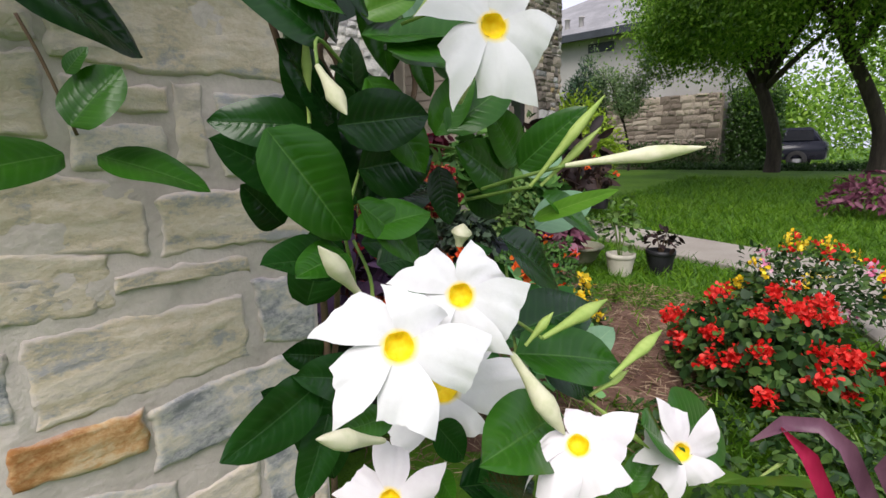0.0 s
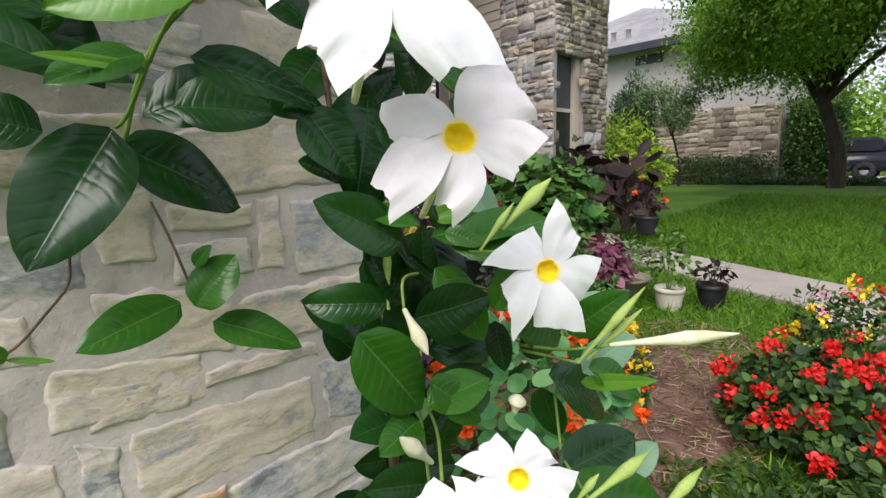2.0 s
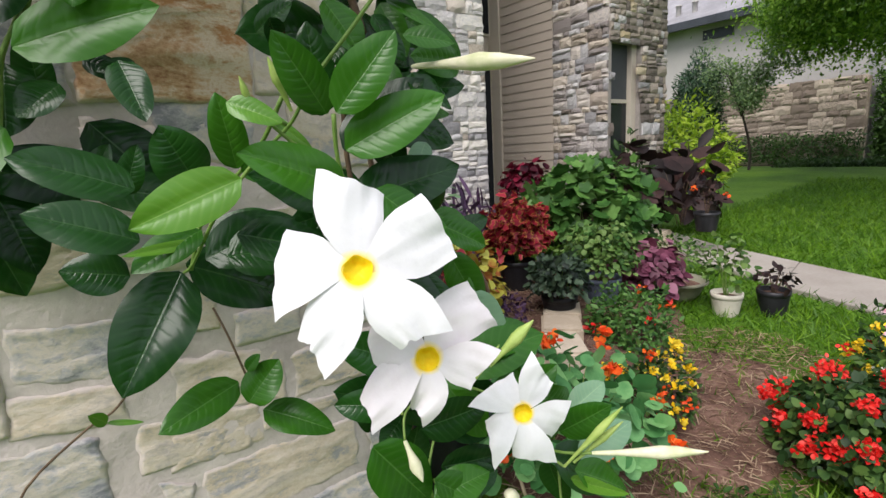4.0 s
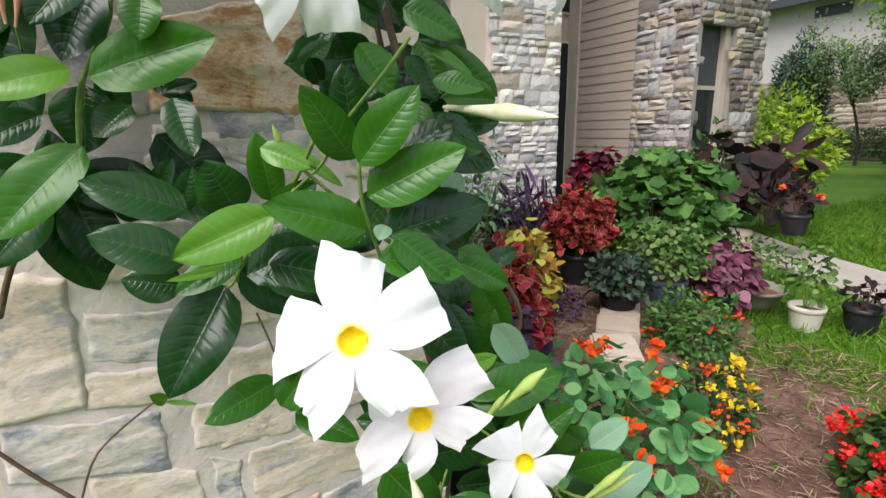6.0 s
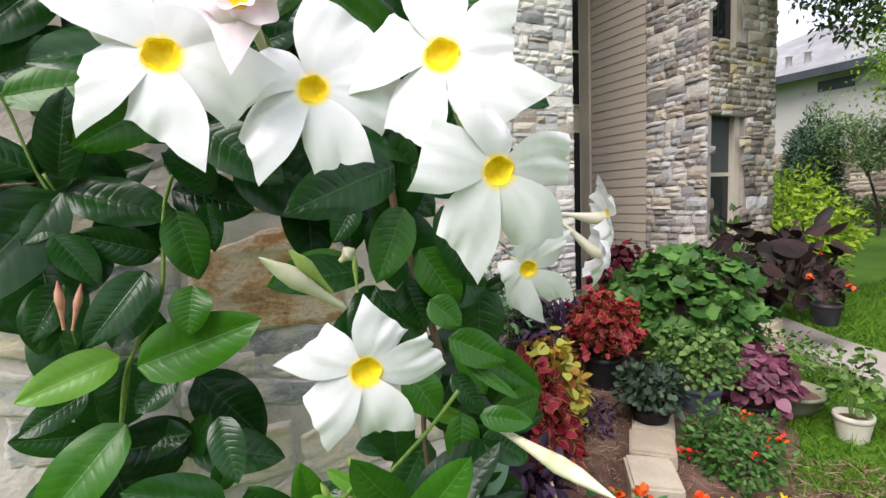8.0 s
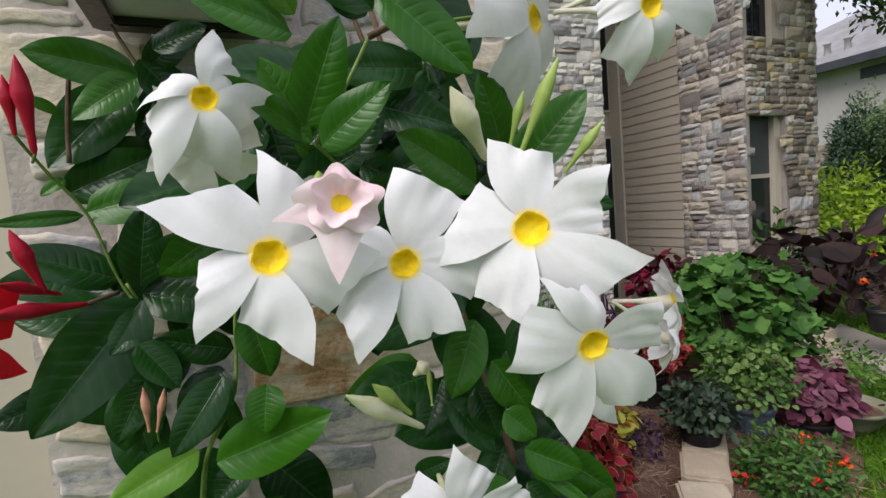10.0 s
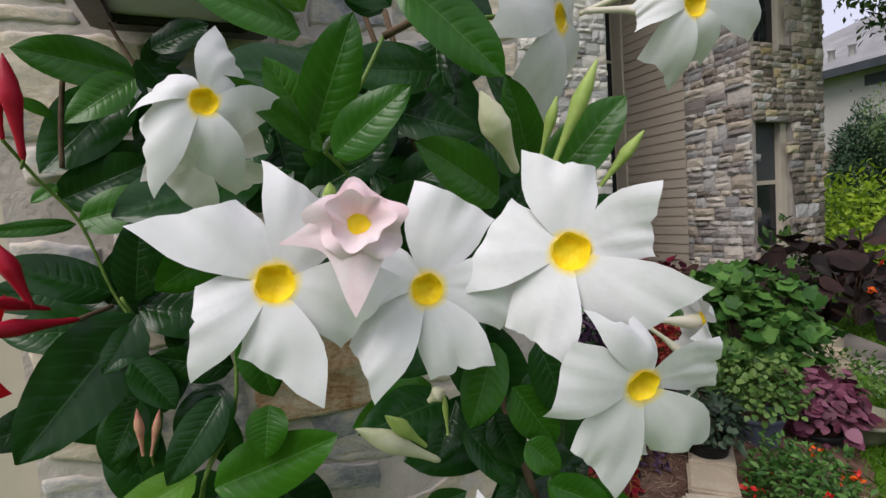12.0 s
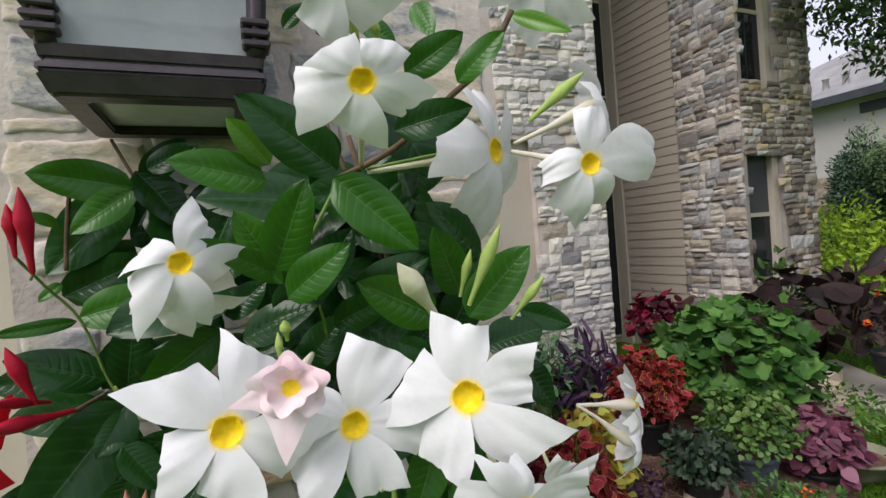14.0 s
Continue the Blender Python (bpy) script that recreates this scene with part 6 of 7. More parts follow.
leaf((0.188, 0.520, 1.004), (0.122, 0.500, 1.004), 0.16, (0.13, -0.93, 0.36), "young")
leaf((0.223, 0.500, 1.059), (0.254, 0.480, 1.084), 0.60, (-0.19, -0.97, 0.15), "mid")
leaf((0.225, 0.480, 1.121), (0.272, 0.460, 1.080), 0.22, (0.25, -0.97, 0.01), "young")
leaf((0.147, 0.550, 1.161), (0.157, 0.520, 1.109), 0.50, (0.02, -0.98, -0.21), "dark")

# leaves of the middle stem
leaf((0.273, 0.408, 1.048), (0.191, 0.393, 1.078), 0.38, (0.04, -0.93, 0.37), "mid")
leaf((0.282, 0.448, 1.035), (0.208, 0.438, 1.062), 0.50, (-0.37, -0.80, 0.48), "dark")
leaf((0.273, 0.398, 1.077), (0.341, 0.358, 1.115), 0.34, (-0.64, -0.74, 0.17), "mid")
leaf((0.303, 0.448, 1.031), (0.409, 0.428, 1.057), 0.50, (-0.23, -0.85, 0.47), "dark")
leaf((0.275, 0.388, 1.027), (0.348, 0.373, 1.009), 0.45, (-0.50, -0.62, 0.61), "mid")
leaf((0.365, 0.408, 1.006), (0.414, 0.398, 0.979), 0.55, (-0.25, -0.86, 0.45), "mid")
leaf((0.263, 0.388, 1.104), (0.306, 0.368, 1.161), 0.40, (-0.61, -0.79, -0.06), "mid")
leaf((0.291, 0.478, 1.110), (0.281, 0.468, 1.187), 0.42, (-0.34, -0.92, 0.20), "dark")
leaf((0.269, 0.418, 1.106), (0.228, 0.408, 1.162), 0.30, (-0.45, -0.87, 0.21), "mid")
leaf((0.296, 0.448, 1.078), (0.365, 0.418, 1.136), 0.50, (-0.43, -0.68, 0.60), "dark")
leaf((0.202, 0.448, 1.117), (0.236, 0.428, 1.100), 0.42, (-0.36, -0.86, 0.36), "young")
leaf((0.362, 0.478, 1.214), (0.376, 0.458, 1.163), 0.50, (-0.52, -0.84, 0.15), "mid")
leaf((0.378, 0.468, 1.203), (0.427, 0.438, 1.160), 0.35, (-0.49, -0.83, 0.29), "mid")
leaf((0.425, 0.438, 1.157), (0.359, 0.428, 1.157), 0.50, (-0.66, -0.75, 0.02), "mid")
leaf((0.367, 0.448, 0.951), (0.401, 0.438, 0.881), 0.50, (-0.24, -0.71, 0.66), "dark")
leaf((0.414, 0.458, 0.869), (0.433, 0.448, 0.935), 0.50, (-0.46, -0.75, 0.48), "mid")
leaf((0.412, 0.438, 0.871), (0.496, 0.418, 0.865), 0.40, (-0.63, -0.48, 0.61), "mid")
leaf((0.429, 0.478, 0.959), (0.468, 0.468, 0.880), 0.40, (-0.44, -0.71, 0.55), "mid")
leaf((0.349, 0.438, 0.854), (0.393, 0.428, 0.811), 0.55, (0.03, -0.48, 0.88), "dark")
leaf((0.413, 0.488, 1.083), (0.384, 0.478, 1.042), 0.50, (-0.50, -0.85, 0.17), "pale")
leaf((0.295, 0.418, 1.048), (0.284, 0.408, 1.038), 0.90, (-0.48, -0.80, 0.35), "pale")
leaf((0.257, 0.525, 1.188), (0.282, 0.495, 1.210), 0.50, (-0.35, -0.89, 0.29), "dark")
leaf((0.259, 0.495, 1.194), (0.275, 0.518, 1.173), 0.60, (-0.14, -0.99, 0.03), "dark")
leaf((0.341, 0.498, 1.206), (0.309, 0.488, 1.156), 0.60, (-0.45, -0.88, 0.15), "dark")
leaf((0.283, 0.418, 0.807), (0.335, 0.408, 0.731), 0.60, (-0.39, -0.73, 0.56), "mid")
leaf((0.336, 0.398, 0.758), (0.388, 0.388, 0.708), 0.50, (-0.29, -0.66, 0.69), "mid")
leaf((0.450, 0.318, 0.757), (0.507, 0.298, 0.719), 0.50, (-0.26, -0.54, 0.80), "mid")
leaf((0.310, 0.498, 1.121), (0.266, 0.488, 1.174), 0.50, (-0.28, -0.84, 0.46), "dark")
leaf((0.326, 0.438, 0.973), (0.376, 0.418, 0.885), 0.50, (-0.11, -0.75, 0.65), "dark")
leaf((0.408, 0.458, 0.928), (0.416, 0.448, 0.855), 0.60, (-0.20, -0.56, 0.81), "mid")
leaf((0.369, 0.418, 1.017), (0.411, 0.408, 0.976), 0.55, (-0.38, -0.57, 0.72), "mid")
leaf((0.290, 0.388, 1.045), (0.331, 0.368, 1.003), 0.55, (-0.22, -0.77, 0.60), "mid")
leaf((0.280, 0.468, 0.978), (0.310, 0.448, 0.924), 0.70, (-0.44, -0.60, 0.67), "dark")
leaf((0.207, 0.488, 1.011), (0.297, 0.468, 0.979), 0.35, (-0.55, -0.51, 0.66), "dark")
leaf((0.363, 0.418, 0.874), (0.446, 0.378, 0.875), 0.50, (-0.31, -0.40, 0.86), "mid")
leaf((0.311, 0.438, 0.899), (0.350, 0.418, 0.885), 0.50, (-0.21, -0.69, 0.69), "mid")
leaf((0.425, 0.438, 0.920), (0.468, 0.428, 0.856), 0.30, (-0.37, -0.67, 0.65), "pale")
leaf((0.365, 0.458, 1.110), (0.408, 0.438, 1.108), 0.50, (-0.67, -0.44, 0.60), "mid")

# leaves of the left stem
leaf((0.106, 0.693, 1.304), (0.031, 0.688, 1.330), 0.50, (0.11, -0.98, -0.14), "dark")
leaf((0.125, 0.658, 1.350), (0.141, 0.653, 1.276), 0.60, (0.01, -1.00, -0.05), "mid")
leaf((0.089, 0.703, 1.285), (0.053, 0.693, 1.205), 0.65, (0.03, -0.77, 0.64), "dark")
leaf((0.077, 0.668, 1.188), (0.198, 0.628, 1.229), 0.38, (0.01, -0.97, 0.26), "mid")
leaf((0.135, 0.643, 1.271), (0.127, 0.633, 1.221), 0.80, (-0.12, -0.83, 0.54), "mid")
leaf((0.059, 0.688, 1.197), (-0.028, 0.673, 1.169), 0.46, (0.45, -0.77, 0.45), "young")
leaf((0.057, 0.698, 1.118), (-0.030, 0.678, 1.026), 0.42, (0.10, -0.74, 0.67), "mid")
leaf((0.065, 0.728, 1.184), (0.056, 0.718, 1.109), 0.80, (-0.00, -0.84, 0.55), "dark")
leaf((0.034, 0.738, 1.060), (0.057, 0.728, 0.965), 0.62, (0.28, -0.77, 0.58), "dark")
leaf((0.133, 0.738, 1.195), (0.174, 0.728, 1.169), 0.60, (-0.18, -0.90, 0.40), "dark")
leaf((0.124, 0.593, 1.452), (0.054, 0.588, 1.406), 0.58, (0.27, -0.96, 0.08), "mid")
leaf((0.151, 0.578, 1.426), (0.217, 0.548, 1.372), 0.55, (-0.11, -0.95, 0.29), "dark")
leaf((0.116, 0.738, 1.403), (0.169, 0.728, 1.411), 0.80, (0.12, -0.97, 0.22), "dark")
leaf((0.024, 0.688, 1.389), (0.039, 0.678, 1.475), 0.50, (-0.09, -0.99, 0.15), "dark")
leaf((0.024, 0.698, 1.360), (-0.009, 0.678, 1.322), 0.60, (0.20, -0.88, 0.43), "dark")
leaf((0.157, 0.718, 1.358), (0.161, 0.708, 1.300), 0.50, (-0.12, -0.85, 0.51), "dark")
leaf((0.044, 0.718, 1.322), (0.035, 0.708, 1.264), 0.70, (-0.08, -0.98, 0.16), "dark")
leaf((0.108, 0.708, 1.162), (0.068, 0.698, 1.127), 0.70, (-0.09, -0.83, 0.54), "dark")
leaf((0.021, 0.728, 1.152), (-0.040, 0.718, 1.119), 0.50, (0.26, -0.85, 0.46), "dark")
leaf((0.010, 0.728, 1.276), (-0.021, 0.718, 1.216), 0.60, (0.12, -0.75, 0.65), "dark")
leaf((0.180, 0.718, 1.190), (0.143, 0.718, 1.178), 0.50, (0.12, -0.86, 0.50), "dark")
leaf((0.124, 0.618, 1.427), (0.152, 0.618, 1.439), 0.70, (-0.39, -0.92, -0.07), "dark")

# leaves of the upright stem
leaf((0.297, 0.468, 1.381), (0.200, 0.448, 1.344), 0.46, (-0.20, -0.95, 0.22), "dark")
leaf((0.304, 0.468, 1.344), (0.272, 0.458, 1.283), 0.55, (-0.18, -0.94, 0.28), "mid")
leaf((0.332, 0.448, 1.345), (0.354, 0.438, 1.276), 0.50, (-0.37, -0.83, 0.42), "dark")
leaf((0.313, 0.458, 1.308), (0.344, 0.448, 1.257), 0.62, (-0.49, -0.72, 0.49), "mid")
leaf((0.306, 0.478, 1.279), (0.320, 0.468, 1.233), 0.70, (-0.35, -0.73, 0.58), "dark")
leaf((0.316, 0.448, 1.264), (0.340, 0.438, 1.239), 0.80, (-0.14, -0.94, 0.30), "mid")
leaf((0.328, 0.438, 1.231), (0.374, 0.418, 1.207), 0.58, (-0.55, -0.75, 0.37), "mid")
leaf((0.273, 0.538, 1.293), (0.193, 0.518, 1.281), 0.42, (-0.37, -0.91, 0.16), "mid")
leaf((0.309, 0.458, 1.379), (0.349, 0.448, 1.354), 0.60, (-0.50, -0.85, 0.13), "dark")
leaf((0.294, 0.458, 1.203), (0.321, 0.448, 1.159), 0.70, (-0.24, -0.73, 0.64), "mid")
leaf((0.335, 0.448, 1.194), (0.359, 0.438, 1.155), 0.50, (-0.30, -0.66, 0.68), "dark")
leaf((0.339, 0.408, 1.169), (0.378, 0.388, 1.162), 0.42, (-0.28, -0.86, 0.43), "mid")
leaf((0.353, 0.428, 1.139), (0.396, 0.418, 1.111), 0.60, (-0.22, -0.73, 0.65), "dark")
leaf((0.344, 0.448, 1.156), (0.335, 0.438, 1.105), 0.60, (-0.11, -0.67, 0.73), "mid")
leaf((0.344, 0.438, 1.205), (0.379, 0.408, 1.175), 0.22, (-0.31, -0.83, 0.47), "mid")
leaf((0.277, 0.478, 1.436), (0.307, 0.468, 1.422), 0.60, (-0.59, -0.80, 0.12), "dark")
leaf((0.300, 0.518, 1.416), (0.331, 0.508, 1.451), 0.50, (-0.05, -1.00, 0.07), "dark")
leaf((0.282, 0.538, 1.351), (0.256, 0.528, 1.314), 0.60, (0.03, -0.82, 0.57), "dark")
leaf((0.310, 0.568, 1.261), (0.280, 0.558, 1.206), 0.60, (-0.38, -0.81, 0.45), "dark")
leaf((0.387, 0.468, 1.263), (0.406, 0.458, 1.273), 0.60, (-0.41, -0.90, 0.14), "dark")
leaf((0.292, 0.488, 1.126), (0.252, 0.478, 1.134), 0.60, (-0.38, -0.73, 0.56), "dark")

# leaves of the top
leaf((0.041, 0.728, 1.619), (-0.055, 0.708, 1.635), 0.33, (0.45, -0.89, -0.03), "mid")
leaf((0.041, 0.718, 1.614), (-0.020, 0.708, 1.566), 0.36, (-0.17, -0.98, 0.04), "mid")
leaf((0.049, 0.748, 1.631), (0.100, 0.738, 1.680), 0.50, (0.29, -0.95, 0.08), "dark")
leaf((-0.047, 0.768, 1.495), (0.051, 0.748, 1.535), 0.50, (-0.01, -1.00, 0.04), "dark")
leaf((-0.023, 0.728, 1.471), (0.076, 0.708, 1.490), 0.33, (0.09, -0.94, 0.34), "mid")
leaf((-0.024, 0.718, 1.468), (-0.096, 0.698, 1.464), 0.24, (0.25, -0.96, 0.13), "mid")
leaf((-0.001, 0.728, 1.395), (-0.089, 0.708, 1.436), 0.42, (-0.02, -0.87, 0.50), "dark")
leaf((-0.010, 0.748, 1.381), (0.042, 0.738, 1.456), 0.55, (0.19, -0.96, 0.21), "dark")
leaf((0.022, 0.698, 1.373), (-0.078, 0.668, 1.257), 0.50, (0.26, -0.85, 0.46), "dark")
leaf((-0.002, 0.738, 1.275), (-0.018, 0.728, 1.202), 0.60, (-0.08, -0.80, 0.60), "dark")
leaf((0.047, 0.618, 1.412), (0.083, 0.598, 1.441), 0.60, (0.10, -0.98, 0.19), "dark")
leaf((-0.037, 0.738, 1.579), (-0.062, 0.718, 1.591), 0.50, (0.31, -0.85, 0.42), "mid")
leaf((-0.045, 0.758, 1.511), (-0.066, 0.748, 1.493), 0.50, (0.09, -0.94, 0.34), "mid")
leaf((0.035, 0.718, 1.304), (0.011, 0.708, 1.324), 0.80, (0.37, -0.93, 0.05), "mid")
leaf((0.016, 0.678, 1.330), (0.050, 0.668, 1.278), 0.60, (0.03, -0.61, 0.79), "dark")
leaf((0.173, 0.458, 1.513), (0.197, 0.428, 1.582), 0.32, (-0.12, -0.93, 0.34), "mid")
leaf((0.177, 0.428, 1.493), (0.220, 0.398, 1.530), 0.32, (-0.39, -0.89, 0.25), "mid")
leaf((0.182, 0.488, 1.514), (0.148, 0.478, 1.559), 0.50, (-0.27, -0.96, 0.10), "dark")
leaf((0.152, 0.478, 1.535), (0.178, 0.468, 1.502), 0.35, (-0.17, -0.99, -0.00), "mid")
leaf((0.214, 0.538, 1.490), (0.251, 0.518, 1.545), 0.60, (-0.33, -0.91, 0.25), "dark")
leaf((0.254, 0.538, 1.474), (0.329, 0.518, 1.511), 0.50, (-0.62, -0.77, 0.16), "dark")
leaf((0.154, 0.578, 1.533), (0.126, 0.568, 1.502), 0.60, (0.04, -0.95, 0.32), "dark")
leaf((0.203, 0.538, 1.491), (0.174, 0.528, 1.510), 0.40, (0.10, -0.99, -0.09), "mid")
leaf((0.205, 0.363, 1.573), (0.254, 0.348, 1.523), 0.44, (-0.43, -0.85, 0.31), "mid")
leaf((0.222, 0.428, 1.588), (0.152, 0.418, 1.641), 0.38, (0.01, -1.00, 0.07), "dark")
leaf((0.174, 0.488, 1.589), (0.101, 0.468, 1.604), 0.30, (0.02, -0.96, 0.27), "mid")
leaf((0.177, 0.488, 1.604), (0.146, 0.473, 1.639), 0.50, (-0.10, -0.96, 0.25), "young")
leaf((0.229, 0.468, 1.600), (0.196, 0.458, 1.634), 0.70, (-0.29, -0.95, 0.08), "dark")
leaf((0.266, 0.378, 1.649), (0.305, 0.358, 1.675), 0.50, (-0.23, -0.97, -0.07), "mid")
leaf((0.269, 0.418, 1.618), (0.324, 0.388, 1.631), 0.38, (-0.20, -0.98, -0.00), "dark")
leaf((0.318, 0.398, 1.653), (0.346, 0.368, 1.684), 0.33, (-0.64, -0.76, 0.12), "mid")
leaf((0.179, 0.478, 1.506), (0.145, 0.468, 1.564), 0.45, (-0.05, -0.91, 0.41), "mid")
leaf((0.173, 0.478, 1.512), (0.205, 0.468, 1.584), 0.33, (-0.23, -0.89, 0.40), "mid")
leaf((0.194, 0.498, 1.499), (0.234, 0.478, 1.527), 0.55, (-0.04, -0.93, 0.38), "mid")
leaf((0.180, 0.478, 1.505), (0.118, 0.438, 1.542), 0.28, (0.08, -0.98, 0.17), "mid")
leaf((0.145, 0.538, 1.450), (0.210, 0.508, 1.476), 0.50, (0.06, -0.82, 0.57), "dark")
leaf((0.299, 0.438, 1.462), (0.228, 0.418, 1.500), 0.38, (-0.65, -0.65, 0.39), "mid")
leaf((0.315, 0.418, 1.481), (0.287, 0.398, 1.538), 0.30, (-0.40, -0.64, 0.65), "mid")
leaf((0.307, 0.388, 1.466), (0.348, 0.358, 1.518), 0.50, (-0.42, -0.81, 0.42), "mid")
leaf((0.351, 0.448, 1.425), (0.408, 0.438, 1.436), 0.70, (-0.66, -0.65, 0.37), "dark")
leaf((0.397, 0.458, 1.453), (0.443, 0.438, 1.434), 0.40, (-0.67, -0.70, 0.24), "dark")
leaf((0.374, 0.488, 1.507), (0.311, 0.468, 1.563), 0.50, (-0.29, -0.74, 0.60), "dark")
leaf((0.259, 0.558, 1.550), (0.342, 0.538, 1.525), 0.60, (-0.31, -0.86, 0.41), "dark")
leaf((0.203, 0.578, 1.405), (0.245, 0.558, 1.456), 0.60, (-0.23, -0.86, 0.46), "dark")
leaf((0.266, 0.558, 1.416), (0.337, 0.538, 1.421), 0.60, (-0.43, -0.83, 0.36), "dark")
leaf((0.125, 0.648, 1.430), (0.046, 0.638, 1.423), 0.50, (0.10, -0.82, 0.56), "dark")
leaf((0.295, 0.418, 1.723), (0.299, 0.398, 1.688), 0.50, (-0.42, -0.84, -0.34), "mid")
leaf((0.400, 0.438, 1.734), (0.436, 0.398, 1.705), 0.28, (-0.77, -0.64, -0.06), "young")
leaf((0.304, 0.578, 1.497), (0.352, 0.558, 1.506), 0.60, (-0.41, -0.87, 0.29), "dark")
leaf((0.131, 0.578, 1.469), (0.171, 0.568, 1.499), 0.60, (-0.20, -0.95, 0.25), "dark")
leaf((0.304, 0.568, 1.456), (0.254, 0.558, 1.490), 0.60, (-0.06, -0.88, 0.48), "dark")
leaf((0.103, 0.568, 1.549), (0.140, 0.558, 1.574), 0.50, (0.25, -0.97, -0.03), "dark")
leaf((0.224, 0.478, 1.716), (0.254, 0.468, 1.734), 0.50, (-0.34, -0.91, -0.25), "dark")
leaf((0.260, 0.458, 1.721), (0.286, 0.448, 1.700), 0.60, (-0.08, -1.00, -0.02), "mid")
leaf((0.247, 0.538, 1.675), (0.230, 0.518, 1.706), 0.60, (-0.14, -0.99, 0.05), "dark")
leaf((0.399, 0.468, 1.399), (0.428, 0.458, 1.350), 0.60, (-0.43, -0.35, 0.83), "dark")
leaf((0.208, 0.568, 1.757), (0.231, 0.558, 1.781), 0.40, (-0.18, -0.98, 0.06), "dark")
leaf((0.063, 0.678, 1.632), (0.116, 0.668, 1.656), 0.50, (0.18, -0.95, 0.25), "dark")

# buds
bud((0.457, 0.304, 0.780), (0.521, 0.225, 0.792), 0.0062, "bud")
bud((0.330, 0.440, 0.813), (0.331, 0.440, 0.879), 0.0050, "bud_green")
bud((0.286, 0.364, 0.838), (0.287, 0.342, 0.811), 0.0052, "bud")
bud((0.330, 0.390, 0.692), (0.290, 0.380, 0.736), 0.0070, "bud")
bud((0.342, 0.420, 0.737), (0.346, 0.420, 0.766), 0.0030, "bud_green")
bud((0.400, 0.360, 0.721), (0.400, 0.355, 0.739), 0.0080, "bud")
bud((0.438, 0.322, 0.765), (0.476, 0.284, 0.830), 0.0055, "bud_green")
bud((0.450, 0.320, 0.765), (0.486, 0.290, 0.808), 0.0048, "bud_green")
bud((0.423, 0.300, 0.656), (0.501, 0.285, 0.670), 0.0080, "bud_green")
bud((0.416, 0.310, 0.650), (0.438, 0.300, 0.672), 0.0050, "bud_green")
bud((0.504, 0.280, 0.601), (0.585, 0.265, 0.624), 0.0080, "bud_green")
bud((0.488, 0.290, 0.588), (0.545, 0.280, 0.593), 0.0060, "bud_green")
bud((0.293, 0.330, 0.624), (0.241, 0.320, 0.654), 0.0060, "bud")
bud((0.961, 0.230, 0.261), (1.567, 0.220, 0.001), 0.0060, "bud_green")
bud((0.382, 0.300, 0.658), (0.404, 0.270, 0.599), 0.0080, "bud")
bud((0.500, 0.300, 0.577), (0.557, 0.260, 0.516), 0.0050, "bud_green")
bud((0.366, 0.345, 0.885), (0.407, 0.330, 0.921), 0.0080, "bud_green")
bud((0.348, 0.350, 0.871), (0.374, 0.340, 0.904), 0.0040, "bud_green")
bud((0.362, 0.430, 1.149), (0.387, 0.305, 1.136), 0.0075, "bud")
bud((0.252, 0.448, 1.111), (0.234, 0.438, 1.150), 0.0060, "bud_green")
bud((0.222, 0.448, 1.107), (0.211, 0.438, 1.135), 0.0040, "bud_green")
bud((0.244, 0.458, 1.265), (0.178, 0.438, 1.314), 0.0080, "bud")
bud((0.261, 0.478, 1.273), (0.260, 0.478, 1.310), 0.0035, "bud_green")
bud((0.250, 0.488, 1.300), (0.261, 0.478, 1.311), 0.0070, "bud")
bud((0.016, 0.678, 1.235), (0.017, 0.668, 1.286), 0.0045, "bud_pink")
bud((0.023, 0.678, 1.233), (0.036, 0.668, 1.281), 0.0040, "bud_pink")
bud((-0.042, 0.658, 1.525), (-0.044, 0.648, 1.612), 0.0085, "bud_red")
bud((-0.056, 0.663, 1.543), (-0.058, 0.658, 1.597), 0.0065, "bud_red")
bud((-0.049, 0.658, 1.395), (-0.066, 0.648, 1.457), 0.0080, "bud_red")
bud((-0.022, 0.678, 1.378), (-0.082, 0.618, 1.385), 0.0080, "bud_red")
bud((-0.043, 0.678, 1.391), (-0.071, 0.618, 1.411), 0.0060, "bud_red")
bud((0.271, 0.368, 1.474), (0.239, 0.348, 1.515), 0.0085, "bud")
bud((0.298, 0.368, 1.478), (0.318, 0.348, 1.536), 0.0070, "bud_green")
bud((0.296, 0.378, 1.484), (0.303, 0.368, 1.519), 0.0050, "bud_green")
bud((0.333, 0.368, 1.463), (0.352, 0.348, 1.495), 0.0055, "bud_green")
bud((0.383, 0.398, 1.623), (0.428, 0.378, 1.661), 0.0080, "bud_green")
bud((0.167, 0.418, 1.447), (0.167, 0.418, 1.470), 0.0040, "bud_green")
bud((0.239, 0.398, 1.672), (0.230, 0.388, 1.701), 0.0070, "bud_green")
bud((0.255, 0.398, 1.677), (0.248, 0.388, 1.693), 0.0050, "bud_green")
bud((0.175, 0.438, 1.460), (0.173, 0.428, 1.477), 0.0060, "bud_green")
bud((0.234, 0.458, 1.279), (0.199, 0.438, 1.318), 0.0080, "bud_green")
leaf((0.281, 0.518, 1.286), (0.193, 0.498, 1.282), 0.50, (-0.58, -0.62, 0.53), "dark")
leaf((0.282, 0.488, 1.269), (0.314, 0.468, 1.219), 0.50, (-0.24, -0.55, 0.80), "dark")
leaf((0.093, 0.638, 1.290), (0.042, 0.618, 1.226), 0.45, (0.11, -0.90, 0.42), "dark")
leaf((0.348, 0.488, 1.305), (0.358, 0.468, 1.252), 0.50, (-0.51, -0.68, 0.53), "dark")

